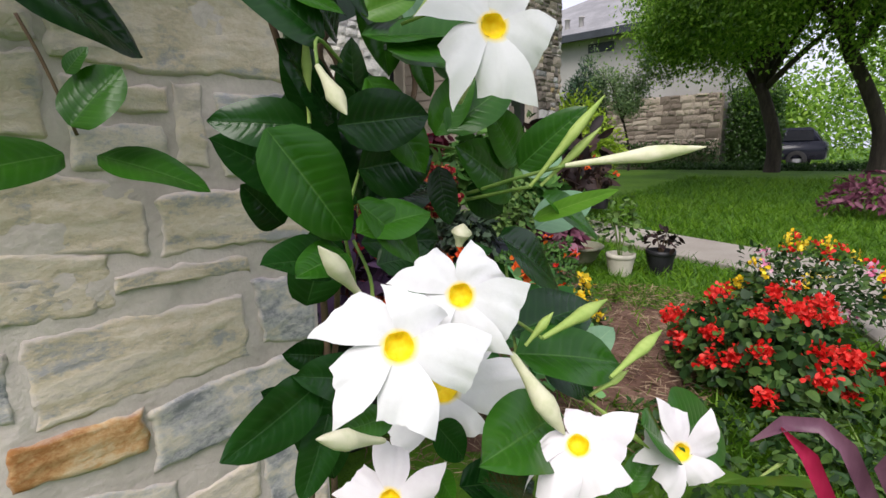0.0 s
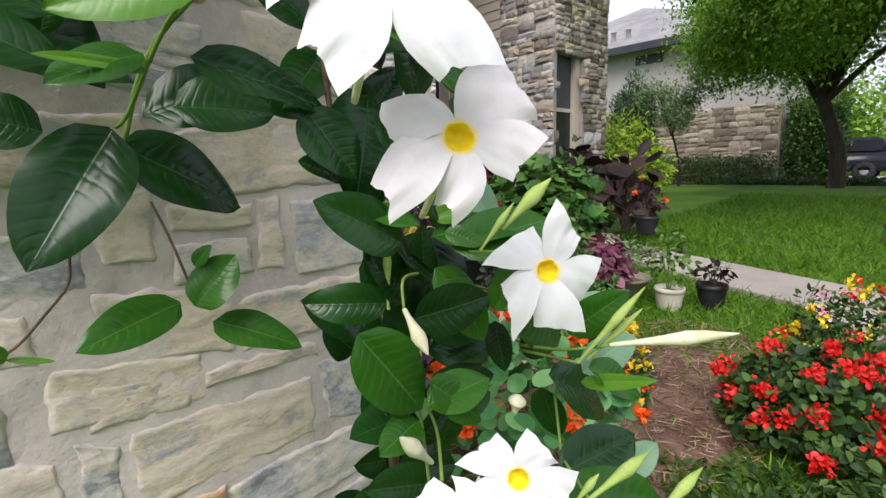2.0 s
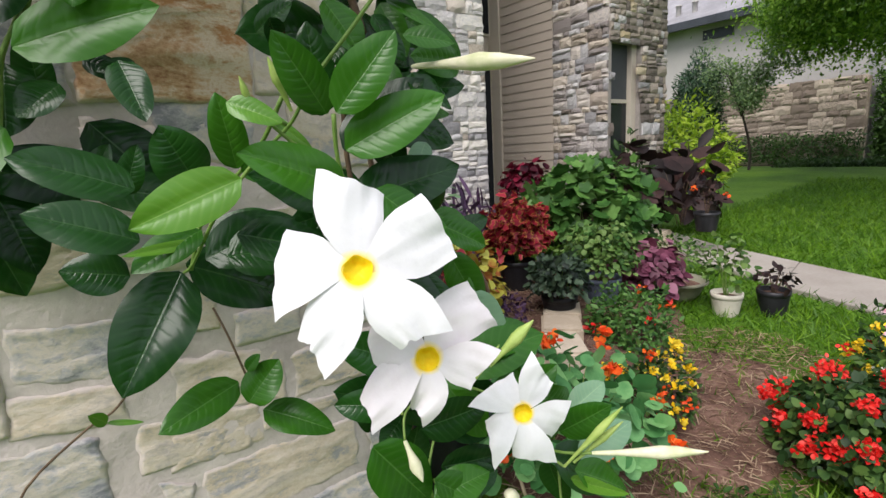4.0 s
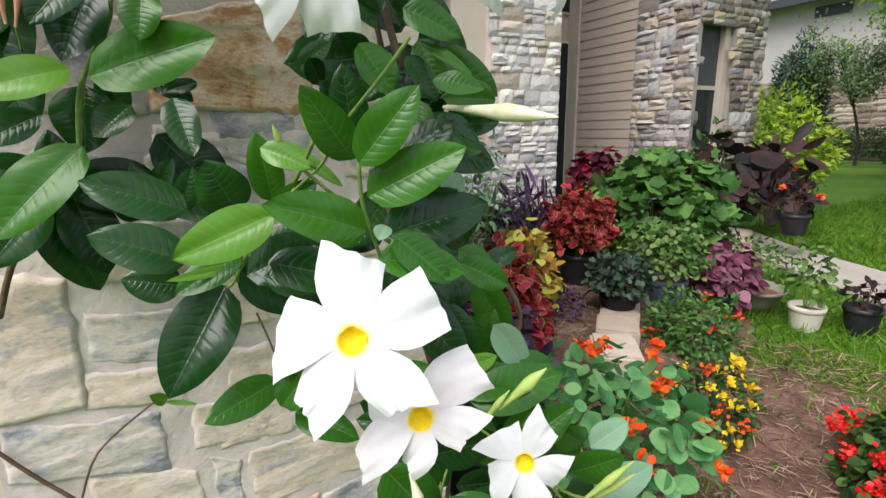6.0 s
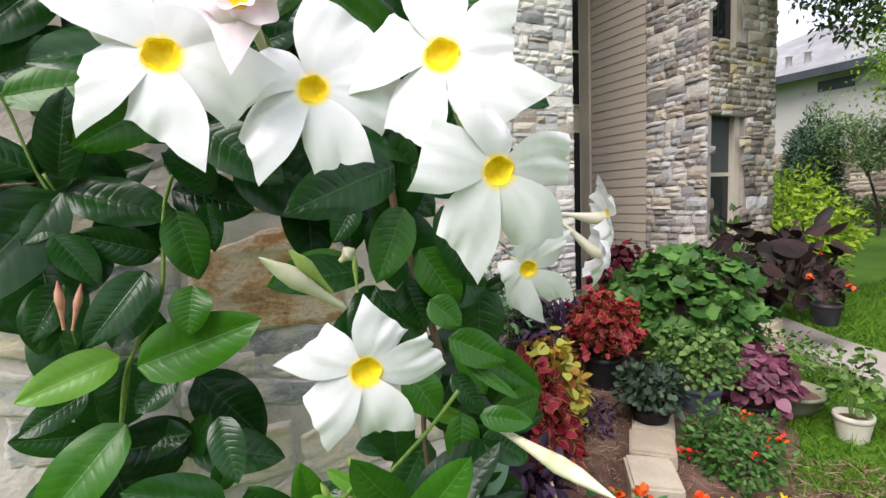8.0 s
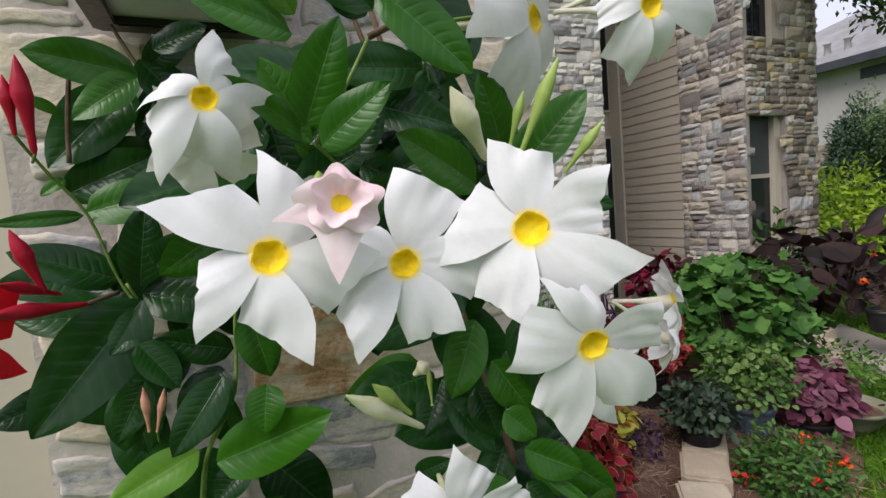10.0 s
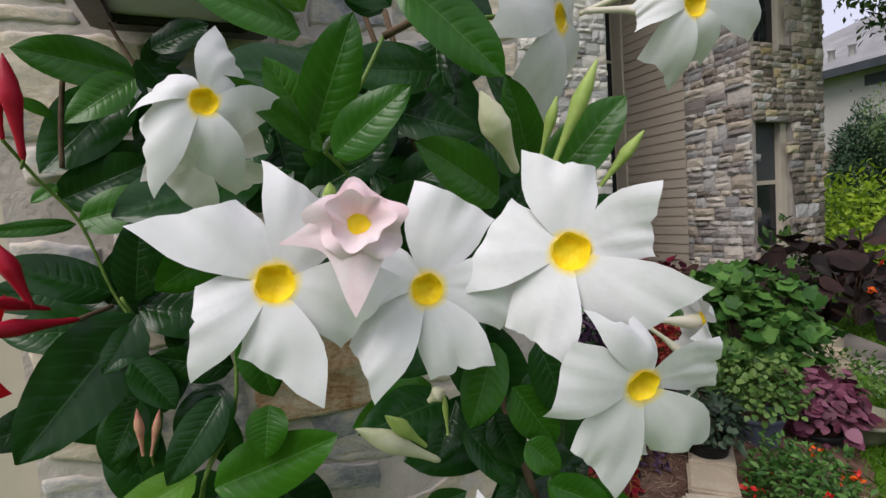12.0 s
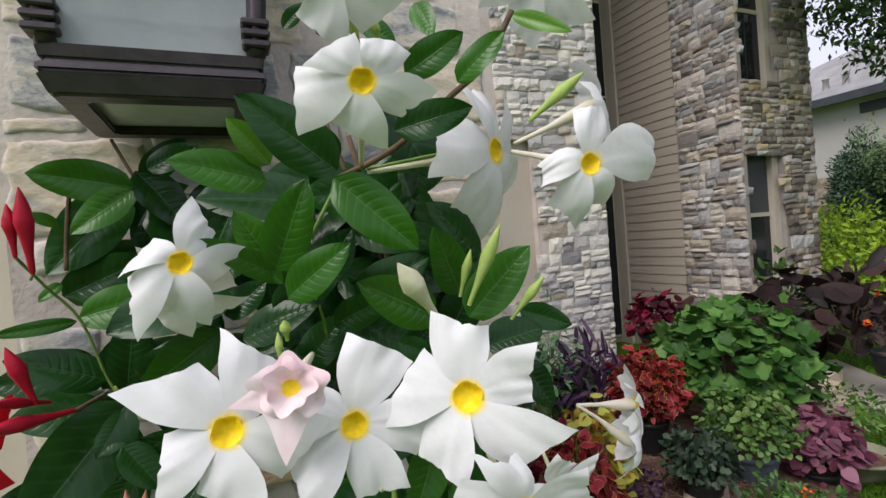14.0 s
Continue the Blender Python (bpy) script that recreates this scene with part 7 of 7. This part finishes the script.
# stems
stem([(0.352, 0.420, 0.648), (0.362, 0.440, 0.698), (0.357, 0.440, 0.735), (0.401, 0.470, 0.783)], 0.0030, 0.0025, "stem")
stem([(0.331, 0.380, 0.680), (0.363, 0.420, 0.696), (0.364, 0.440, 0.723)], 0.0030, 0.0025, "stem")
stem([(0.516, 0.380, 0.754), (0.512, 0.410, 0.785), (0.483, 0.450, 0.797), (0.471, 0.500, 0.803)], 0.0030, 0.0025, "stem")
stem([(0.46, 0.40, 0.755), (0.445, 0.34, 0.77), (0.457, 0.304, 0.780)], 0.0030, 0.0025, "stem")
stem([(0.33, 0.40, 0.85), (0.295, 0.375, 0.855), (0.286, 0.364, 0.838)], 0.0022, 0.0018, "stem")
stem([(0.46, 0.40, 0.75), (0.438, 0.322, 0.765)], 0.0030, 0.0025, "stem")
stem([(0.523, 0.400, 0.679), (0.504, 0.380, 0.635), (0.436, 0.330, 0.625)], 0.0030, 0.0025, "stem")
stem([(0.484, 0.370, 0.642), (0.423, 0.300, 0.656)], 0.0030, 0.0025, "stem")
stem([(0.455, 0.560, 0.929), (0.414, 0.540, 0.888), (0.420, 0.530, 0.857), (0.440, 0.540, 0.827), (0.471, 0.550, 0.775)], 0.0034, 0.0034, "woody")
stem([(0.433, 0.570, 0.911), (0.451, 0.560, 0.879), (0.427, 0.550, 0.837), (0.476, 0.560, 0.799)], 0.0034, 0.0034, "woody")
stem([(0.524, 0.550, 0.922), (0.543, 0.540, 0.875), (0.523, 0.540, 0.817), (0.507, 0.550, 0.754)], 0.0034, 0.0034, "woody")
stem([(0.246, 0.450, 1.122), (0.237, 0.480, 1.090), (0.229, 0.520, 1.067), (0.210, 0.560, 1.040), (0.198, 0.590, 1.010), (0.189, 0.620, 0.962)], 0.0035, 0.0040, "stem")
stem([(0.288, 0.380, 0.972), (0.295, 0.360, 0.956)], 0.0030, 0.0025, "stem")
stem([(0.347, 0.360, 0.869), (0.348, 0.330, 0.872)], 0.0020, 0.0020, "stem")
stem([(0.314, 0.398, 1.200), (0.291, 0.408, 1.169), (0.262, 0.428, 1.130), (0.252, 0.448, 1.103), (0.231, 0.468, 1.079)], 0.0030, 0.0028, "stem")
stem([(0.231, 0.468, 1.080), (0.197, 0.495, 1.033), (0.181, 0.555, 0.980), (0.175, 0.575, 0.969)], 0.0030, 0.0030, "stem")
stem([(0.270, 0.408, 1.105), (0.275, 0.418, 1.069), (0.290, 0.428, 1.027), (0.307, 0.448, 0.995)], 0.0035, 0.0030, "stem")
stem([(0.316, 0.438, 1.034), (0.297, 0.438, 1.014)], 0.0030, 0.0025, "stem")
stem([(0.094, 0.698, 1.240), (0.067, 0.708, 1.187), (0.054, 0.708, 1.121), (0.039, 0.718, 1.069)], 0.0040, 0.0040, "stem")
stem([(-0.138, 0.853, 0.732), (-0.090, 0.848, 0.659), (-0.041, 0.843, 0.593), (0.013, 0.838, 0.515)], 0.0030, 0.0030, "woody")
stem([(-0.040, 0.843, 0.595), (-0.007, 0.838, 0.671), (0.068, 0.832, 0.729), (0.099, 0.83, 0.743), (0.129, 0.83, 0.774), (0.154, 0.82, 0.808), (0.157, 0.79, 0.85), (0.165, 0.73, 0.93)], 0.0018, 0.0016, "woody")
leaf((0.09, 0.82, 0.734), (0.131, 0.81, 0.723), 0.2, (0.1, -0.9, 0.4), "young")
leaf((0.09, 0.82, 0.734), (0.072, 0.80, 0.76), 0.3, (0.1, -0.9, 0.4), "young")
stem([(-0.081, 0.838, 0.899), (-0.054, 0.818, 0.967), (-0.017, 0.788, 1.025), (0.015, 0.738, 1.060)], 0.0040, 0.0040, "woody")
stem([(0.212, 0.66, 0.905), (0.222, 0.65, 0.87), (0.236, 0.64, 0.81)], 0.0014, 0.0014, "woody")
stem([(0.146, 0.678, 1.430), (0.115, 0.688, 1.361), (0.102, 0.698, 1.253), (0.065, 0.698, 1.184), (0.051, 0.708, 1.108)], 0.0040, 0.0040, "stem")
stem([(0.256, 0.438, 1.076), (0.221, 0.438, 1.110), (0.243, 0.438, 1.099)], 0.0030, 0.0025, "stem")
stem([(0.310, 0.518, 1.391), (0.318, 0.518, 1.329), (0.335, 0.508, 1.264), (0.347, 0.488, 1.188)], 0.0040, 0.0040, "woody")
stem([(0.010, 0.698, 1.392), (0.022, 0.708, 1.361)], 0.0030, 0.0025, "stem")
stem([(0.023, 0.678, 1.234), (0.021, 0.698, 1.214)], 0.0020, 0.0020, "stem")
stem([(-0.058, 0.668, 1.544), (-0.044, 0.698, 1.511), (-0.020, 0.718, 1.468), (-0.002, 0.728, 1.396), (0.017, 0.728, 1.356)], 0.0030, 0.0030, "stem")
stem([(-0.043, 0.663, 1.526), (-0.050, 0.678, 1.520)], 0.0025, 0.0025, "stem")
stem([(-0.049, 0.658, 1.395), (-0.058, 0.668, 1.421), (-0.066, 0.658, 1.438)], 0.0020, 0.0020, "stem")
stem([(-0.022, 0.678, 1.378), (-0.002, 0.718, 1.382)], 0.0025, 0.0025, "woody")
stem([(-0.024, 0.738, 1.620), (-0.031, 0.738, 1.567), (-0.034, 0.738, 1.526)], 0.0025, 0.0025, "woody")
stem([(0.018, 0.758, 1.682), (0.033, 0.748, 1.649), (0.046, 0.738, 1.623)], 0.0022, 0.0022, "woody")
stem([(0.387, 0.418, 1.727), (0.363, 0.428, 1.683), (0.331, 0.438, 1.655), (0.282, 0.458, 1.613), (0.236, 0.488, 1.591)], 0.0028, 0.0030, "woody")
stem([(0.236, 0.488, 1.591), (0.212, 0.488, 1.549), (0.184, 0.488, 1.504)], 0.0030, 0.0030, "stem")
stem([(0.260, 0.478, 1.597), (0.338, 0.474, 1.611)], 0.0030, 0.0030, "stem")
stem([(0.184, 0.488, 1.504), (0.211, 0.518, 1.481), (0.226, 0.558, 1.435)], 0.0030, 0.0025, "stem")
stem([(0.240, 0.418, 1.603), (0.252, 0.468, 1.595)], 0.0025, 0.0025, "stem")

# shaded inner leaves that fill the vine behind the outer ones
inner = random.Random(12)


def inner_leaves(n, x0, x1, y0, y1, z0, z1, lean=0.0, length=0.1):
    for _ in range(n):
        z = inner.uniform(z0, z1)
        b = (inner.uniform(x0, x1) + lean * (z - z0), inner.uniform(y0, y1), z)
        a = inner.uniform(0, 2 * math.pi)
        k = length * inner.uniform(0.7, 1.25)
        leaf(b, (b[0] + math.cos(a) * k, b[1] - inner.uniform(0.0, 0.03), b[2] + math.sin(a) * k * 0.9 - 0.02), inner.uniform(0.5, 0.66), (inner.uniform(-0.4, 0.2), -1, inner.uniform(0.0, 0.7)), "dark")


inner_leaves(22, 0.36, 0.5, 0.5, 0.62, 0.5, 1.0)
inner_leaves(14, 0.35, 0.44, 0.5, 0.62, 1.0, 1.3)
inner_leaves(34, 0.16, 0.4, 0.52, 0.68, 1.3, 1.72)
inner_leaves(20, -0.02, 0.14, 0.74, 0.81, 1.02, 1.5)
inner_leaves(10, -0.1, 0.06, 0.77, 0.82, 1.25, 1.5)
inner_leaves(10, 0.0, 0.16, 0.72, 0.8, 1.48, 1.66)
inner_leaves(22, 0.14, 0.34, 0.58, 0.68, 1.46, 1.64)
stem([(0.47, 0.66, 0.0), (0.44, 0.6, 0.35), (0.42, 0.57, 0.7), (0.4, 0.57, 1.0), (0.34, 0.58, 1.35), (0.27, 0.58, 1.65)], 0.0045, 0.003, "woody")
stem([(0.5, 0.68, 0.0), (0.41, 0.62, 0.3), (0.45, 0.58, 0.66), (0.37, 0.58, 1.0), (0.36, 0.59, 1.3), (0.24, 0.6, 1.7)], 0.004, 0.0028, "woody")


# ---- stones of the far walls and grass, last ----
wing_ob, front_ob = bpy.data.objects["house_wing"], bpy.data.objects["house_front"]
# the front's stone mix is browner and also carries its shade as colour
wall_stones(wing_ob, 3, SIDE_X, 5.86, 0.4, 4.2, lambda u, z: pose(u, FRONT_Y, z), holes=((4.8, 5.34, 0.85, 2.15), (4.8, 5.34, 2.79, 4.3)), small=0.95, mat="brown_shade_stone", mix={1: "buff_stone", 4: "warm_stone", 5: "house_stone", 7: "house_stone", 10: "house_stone", 2: "cool_stone"})
wall_stones(wing_ob, 4, 0.0, 0.73, 0.4, 4.2, lambda u, z: pose(SIDE_X, FRONT_Y + u, z, 0, 0, -90), small=0.95, mix={4: "warm_stone", 2: "cool_stone", 7: "cool_stone", 9: "brown_shade_stone", 11: "cool_stone", 12: "warm_stone"})
wall_stones(front_ob, 5, 2.2, LEFT_R, 0.3, 3.9, lambda u, z: pose(u, LEFT_Y, z), holes=((1.4, 2.52, 0.95, 2.3),), small=0.9, mat="pale_stone", proud=0.6, mix={3: "warm_stone", 6: "cool_stone", 9: "cool_stone", 12: "warm_stone"})
wall_stones(bpy.data.objects["neighbour_house"], 6, 4.3, 8.6, 0.1, 2.6, lambda u, z: pose(18.9, 12.9 - u, z, 0, 0, -90), small=2.3, mat="tan_stone")


def terrace(h, k=2.2):
    q = h * k
    f = q - math.floor(q)
    return (math.floor(q) + min(1.0, max(0.0, (f - 0.72) / 0.28))) / k


def rough_stone(seed, x0, x1, zb0, zt0, zb1, zt1, d):
    """A quarried stone laid nearly flush in its mortar: broken outline, ledges and chips on its face."""
    w, h = x1 - x0, max(zt0 - zb0, zt1 - zb1)
    nx, nz = max(12, min(60, int(w / 0.005))), max(10, min(36, int(h / 0.004)))
    vs, fs, uv = [], [], []
    o = Vector((seed * 3.7, seed * 1.9, 0))
    for i in range(nx):
        for j in range(nz):
            s, q = i / (nx - 1), j / (nz - 1)
            u, v = s * 2 - 1, q * 2 - 1
            zb, zt = zb0 + (zb1 - zb0) * s, zt0 + (zt1 - zt0) * s
            x, z = x0 + w * s, zb + (zt - zb) * q
            p = Vector((x * 9, z * 9, 0)) + o
            rim = min(min(s, 1 - s) * w, min(q, 1 - q) * (zt - zb))
            uv.append((min(rim / 0.022, 1.0), 0.0))
            x += (0.010 * noise.noise(p) + 0.007 * noise.noise(p * 3.5) + 0.003 * noise.noise(p * 8)) * abs(u) ** 4
            z += (0.008 * noise.noise(p + Vector((9, 4, 2))) + 0.006 * noise.noise(p * 3.5) + 0.003 * noise.noise(p * 8)) * abs(v) ** 4
            e = max(0.0, 1 - rim / 0.0028)
            ledge = terrace(noise.noise(Vector((x * 4, z * 24, seed))) + 0.5 * noise.noise(Vector((x * 11, z * 45, seed + 5))))
            y = -d * (0.7 + 0.5 * noise.noise(p * 0.6)) * (1 - 0.9 * e) - 0.003 * ledge * (1 - e) - 0.0009 * noise.noise(p * 9) - 0.0005 * noise.noise(p * 21)
            vs.append((x, WALL_Y + y, z))
    for i in range(nx - 1):
        for j in range(nz - 1):
            a = i * nz + j
            fs.append((a, a + nz, a + nz + 1, a + 1))
    ring = [i * nz for i in range(nx)] + [(nx - 1) * nz + j for j in range(1, nz)] + [i * nz + nz - 1 for i in range(nx - 2, -1, -1)] + [j for j in range(nz - 2, 0, -1)]
    n0 = len(vs)
    for k in ring:
        vs.append((vs[k][0], WALL_Y + 0.02, vs[k][2]))
        uv.append((0.0, 0.0))
    for q in range(len(ring)):
        r = (q + 1) % len(ring)
        fs.append((ring[q], n0 + q, n0 + r, ring[r]))
    return mesh_of("stone", vs, fs, uv)


LAID = []


def near_stone(x0, x1, zb0, zt0, zb1, zt1, kind, d):
    LAID.append([x0, x1, zb0, zt0, zb1, zt1, kind, d])


near_stone(0.170, 0.316, 0.398, 0.454, 0.384, 0.448, "ochre", 0.020)
near_stone(0.321, 0.599, 0.343, 0.445, 0.356, 0.458, "grey", 0.022)
near_stone(0.216, 0.456, 0.496, 0.574, 0.502, 0.577, "tan", 0.012)
near_stone(0.299, 0.492, 0.615, 0.641, 0.612, 0.639, "tan", 0.014)
near_stone(0.161, 0.282, 0.599, 0.658, 0.593, 0.644, "tan", 0.014)
near_stone(0.362, 0.604, 0.661, 0.711, 0.659, 0.719, "tan", 0.018)
near_stone(0.175, 0.350, 0.680, 0.782, 0.663, 0.754, "tan", 0.008)
near_stone(0.491, 0.604, 0.511, 0.592, 0.494, 0.568, "grey", 0.020)
near_stone(0.276, 0.396, 0.850, 0.889, 0.846, 0.883, "tan", 0.018)
near_stone(0.399, 0.443, 0.782, 0.891, 0.773, 0.891, "tan", 0.014)
near_stone(0.309, 0.575, 0.914, 0.969, 0.918, 1.046, "tan", 0.020)
near_stone(0.206, 0.262, 0.861, 0.901, 0.862, 0.912, "tan", 0.012)
near_stone(0.463, 0.566, 0.756, 0.870, 0.760, 0.885, "grey", 0.014)
near_stone(0.349, 0.472, 0.215, 0.288, 0.220, 0.291, "tan", 0.016)
near_stone(0.512, 0.599, 0.216, 0.322, 0.241, 0.339, "grey", 0.020)
near_stone(0.139, 0.186, 0.541, 0.588, 0.529, 0.562, "grey", 0.014)
near_stone(0.197, 0.345, 0.318, 0.370, 0.247, 0.319, "grey", 0.014)
near_stone(-0.122, -0.008, 0.734, 0.956, 0.734, 0.934, "tan", 0.020)
near_stone(-0.001, 0.181, 0.800, 0.876, 0.771, 0.860, "grey", 0.008)
near_stone(-0.014, 0.116, 0.731, 0.787, 0.700, 0.772, "tan", 0.010)
near_stone(-0.122, 0.079, 0.643, 0.730, 0.588, 0.697, "grey", 0.016)
near_stone(0.121, 0.304, 0.614, 0.695, 0.592, 0.671, "tan", 0.010)
near_stone(-0.035, 0.126, 0.552, 0.617, 0.510, 0.582, "tan", 0.014)
near_stone(0.128, 0.354, 1.162, 1.286, 1.158, 1.346, "rust", 0.022)
near_stone(0.124, 0.353, 1.096, 1.131, 1.084, 1.136, "grey", 0.018)
near_stone(0.172, 0.269, 1.341, 1.406, 1.345, 1.415, "tan", 0.020)
near_stone(0.120, 0.291, 1.108, 1.142, 1.081, 1.124, "tan", 0.012)
near_stone(0.106, 0.306, 1.065, 1.100, 1.024, 1.073, "grey", 0.012)
near_stone(-0.090, 0.015, 1.030, 1.115, 1.017, 1.094, "grey", 0.010)
near_stone(-0.122, 0.041, 1.572, 1.705, 1.581, 1.702, "tan", 0.018)
near_stone(-0.112, -0.036, 1.747, 1.841, 1.742, 1.841, "grey", 0.012)
near_stone(-0.117, -0.029, 1.714, 1.734, 1.713, 1.733, "tan", 0.012)
near_stone(-0.122, -0.017, 1.184, 1.328, 1.145, 1.307, "tan", 0.018)
near_stone(-0.122, 0.105, 1.109, 1.166, 1.025, 1.090, "grey", 0.014)
near_stone(-0.122, -0.030, 1.360, 1.459, 1.353, 1.441, "grey", 0.012)
near_stone(0.091, 0.190, 1.632, 1.673, 1.633, 1.681, "grey", 0.010)
near_stone(0.456, 0.593, 1.640, 1.718, 1.649, 1.731, "tan", 0.012)
near_stone(0.186, 0.359, 1.426, 1.525, 1.410, 1.527, "tan", 0.012)
near_stone(-0.026, 0.102, 1.300, 1.379, 1.299, 1.386, "tan", 0.012)
near_stone(0.354, 0.487, 1.178, 1.337, 1.173, 1.345, "tan", 0.012)
near_stone(0.203, 0.329, 1.093, 1.181, 1.068, 1.162, "grey", 0.010)
near_stone(-0.014, 0.170, 1.414, 1.487, 1.430, 1.528, "tan", 0.012)



def bounds(s, x):
    k = (x - s[0]) / max(s[1] - s[0], 1e-6)
    return s[2] + (s[4] - s[2]) * k, s[3] + (s[5] - s[3]) * k


def clash(t, me_, gap):
    """Whether a stone comes nearer than the joint to any other."""
    for s in LAID:
        if s is me_ or t[0] >= s[1] + gap or t[1] <= s[0] - gap:
            continue
        a, b = max(t[0], s[0]), min(t[1], s[1])
        if a > b:
            a = b = (a + b) / 2
        for x in (a, b):
            (l0, h0), (l1, h1) = bounds(t, x), bounds(s, x)
            if l0 < h1 + gap and h0 > l1 - gap:
                return True
    return False


def fill_stones():
    """Small stones in the rooms left, then each stone grown to a mortar joint of its neighbours."""
    rnd = random.Random(31)
    for tries in range(7000):
        f = 1 - tries / 7000
        w, h = rnd.uniform(0.05 + 0.12 * f, 0.14 + 0.2 * f), rnd.uniform(0.025 + 0.04 * f, 0.06 + 0.07 * f)
        x0, z0 = rnd.uniform(WALL_L + 0.004, WALL_R - w - 0.003), rnd.uniform(0.02, 2.4)
        k = rnd.uniform(-0.006, 0.006)
        if not clash((x0, x0 + w, z0, z0 + h, z0 + k, z0 + h + k), None, 0.008):
            near_stone(x0, x0 + w, z0, z0 + h, z0 + k, z0 + h + k, rnd.choice(("tan", "tan", "grey", "tan", "grey", "tan", "ochre") if z0 < 1 else ("tan", "tan", "grey")), rnd.uniform(0.01, 0.022))
    for s in LAID:
        for side, step in ((0, -0.004), (1, 0.004), (2, -0.004), (3, 0.004)):
            for _ in range(12):
                t = list(s)
                if side < 2:
                    t[side] += step
                else:
                    t[side] += step
                    t[side + 2] += step
                if t[0] < WALL_L + 0.003 or t[1] > WALL_R - 0.001 or clash(t, s, 0.01):
                    break
                s[:] = t
    for n, s in enumerate(LAID):
        part("stone", rough_stone(n, *s[:6], s[7] * 0.28 + 0.003), M["stone_" + s[6]], near_wall)


fill_stones()


def lawn():
    rng = np.random.default_rng(7)
    n = 110000
    x = 1.4 + 9.5 * rng.random(n) ** 1.6
    y = -2.5 + rng.random(n) * 5.5
    keep = []
    left = [(4.9, 3.0), (4.35, 2.05), (4.0, 1.3), (3.7, 0.7), (3.2, 0.3), (2.5, 0.0), (1.8, -0.45)]
    right = [(5.4, 2.9), (5.0, 2.2), (4.7, 1.4), (4.45, 0.75), (4.2, 0.15), (3.8, -0.5), (3.0, -1.4)]
    poly = left + right[::-1]
    def inside(px, py):
        c = False
        for i in range(len(poly)):
            (x0, y0), (x1, y1) = poly[i], poly[i - 1]
            if (y0 > py) != (y1 > py) and px < (x1 - x0) * (py - y0) / (y1 - y0) + x0:
                c = not c
        return c
    spots = []
    for px, py in zip(x, y):
        if inside(px, py) or (py > 1.95 and px < 4.6):
            continue
        d = ((px - 1.85) / 1.0) ** 2 + ((py - 0.95) / 0.5) ** 2
        if d < 1.15 and rng.random() > max(0.12, 1.15 * d + 1.9 * noise.noise(Vector((px * 3.2, py * 3.2, 0))) - 0.1):
            continue
        spots.append((px, py, ground_z(px, py)))
    spots = np.array(spots)
    m = len(spots)
    aims = rng.normal(size=(m, 3)) * (1, 1, 0.3) + (0, 0, 0.9)
    ob = part("lawn_grass", scatter("lawn_grass", "grass", spots, aims, 0.06 * rng.uniform(0.5, 1.5, m) * (1 + spots[:, 0] * 0.06), rng, 1.0, 1.6), M["grass"])
    tagged(ob, "short green lawn grass in uneven tufts", "grass", kind="stuff")


lawn()


def litter():
    """Dry leaves and straw strewn over the bare soil and the bed."""
    rng = np.random.default_rng(19)
    n = 11000
    a, k = rng.random(n) * 6.283, np.sqrt(rng.random(n))
    p = np.stack([1.9 + 1.05 * k * np.cos(a), 0.98 + 0.55 * k * np.sin(a), np.full(n, 0.036)], 1)
    far = rng.random(n) < 0.5
    bx, by = 1.1 + 1.5 * rng.random(far.sum()), 1.3 + 1.5 * rng.random(far.sum())
    rise = np.clip(1 - (((bx - 2.0) / 1.75) ** 2 + ((by - 2.45) / 1.35) ** 2) ** 2, 0, 1)
    p[far] = np.stack([bx, by, 0.17 * rise + 0.012], 1)
    aims = rng.normal(size=(n, 3)) * (1, 1, 0.18)
    ob = part("leaf_litter", scatter("leaf_litter", "needle", p, aims, 0.045 * rng.uniform(0.3, 1.6, n), rng, 0.5, 0.4), M["litter"])
    tagged(ob, "dry brown leaves and straw strewn on the soil", "leaf litter", kind="stuff")


litter()
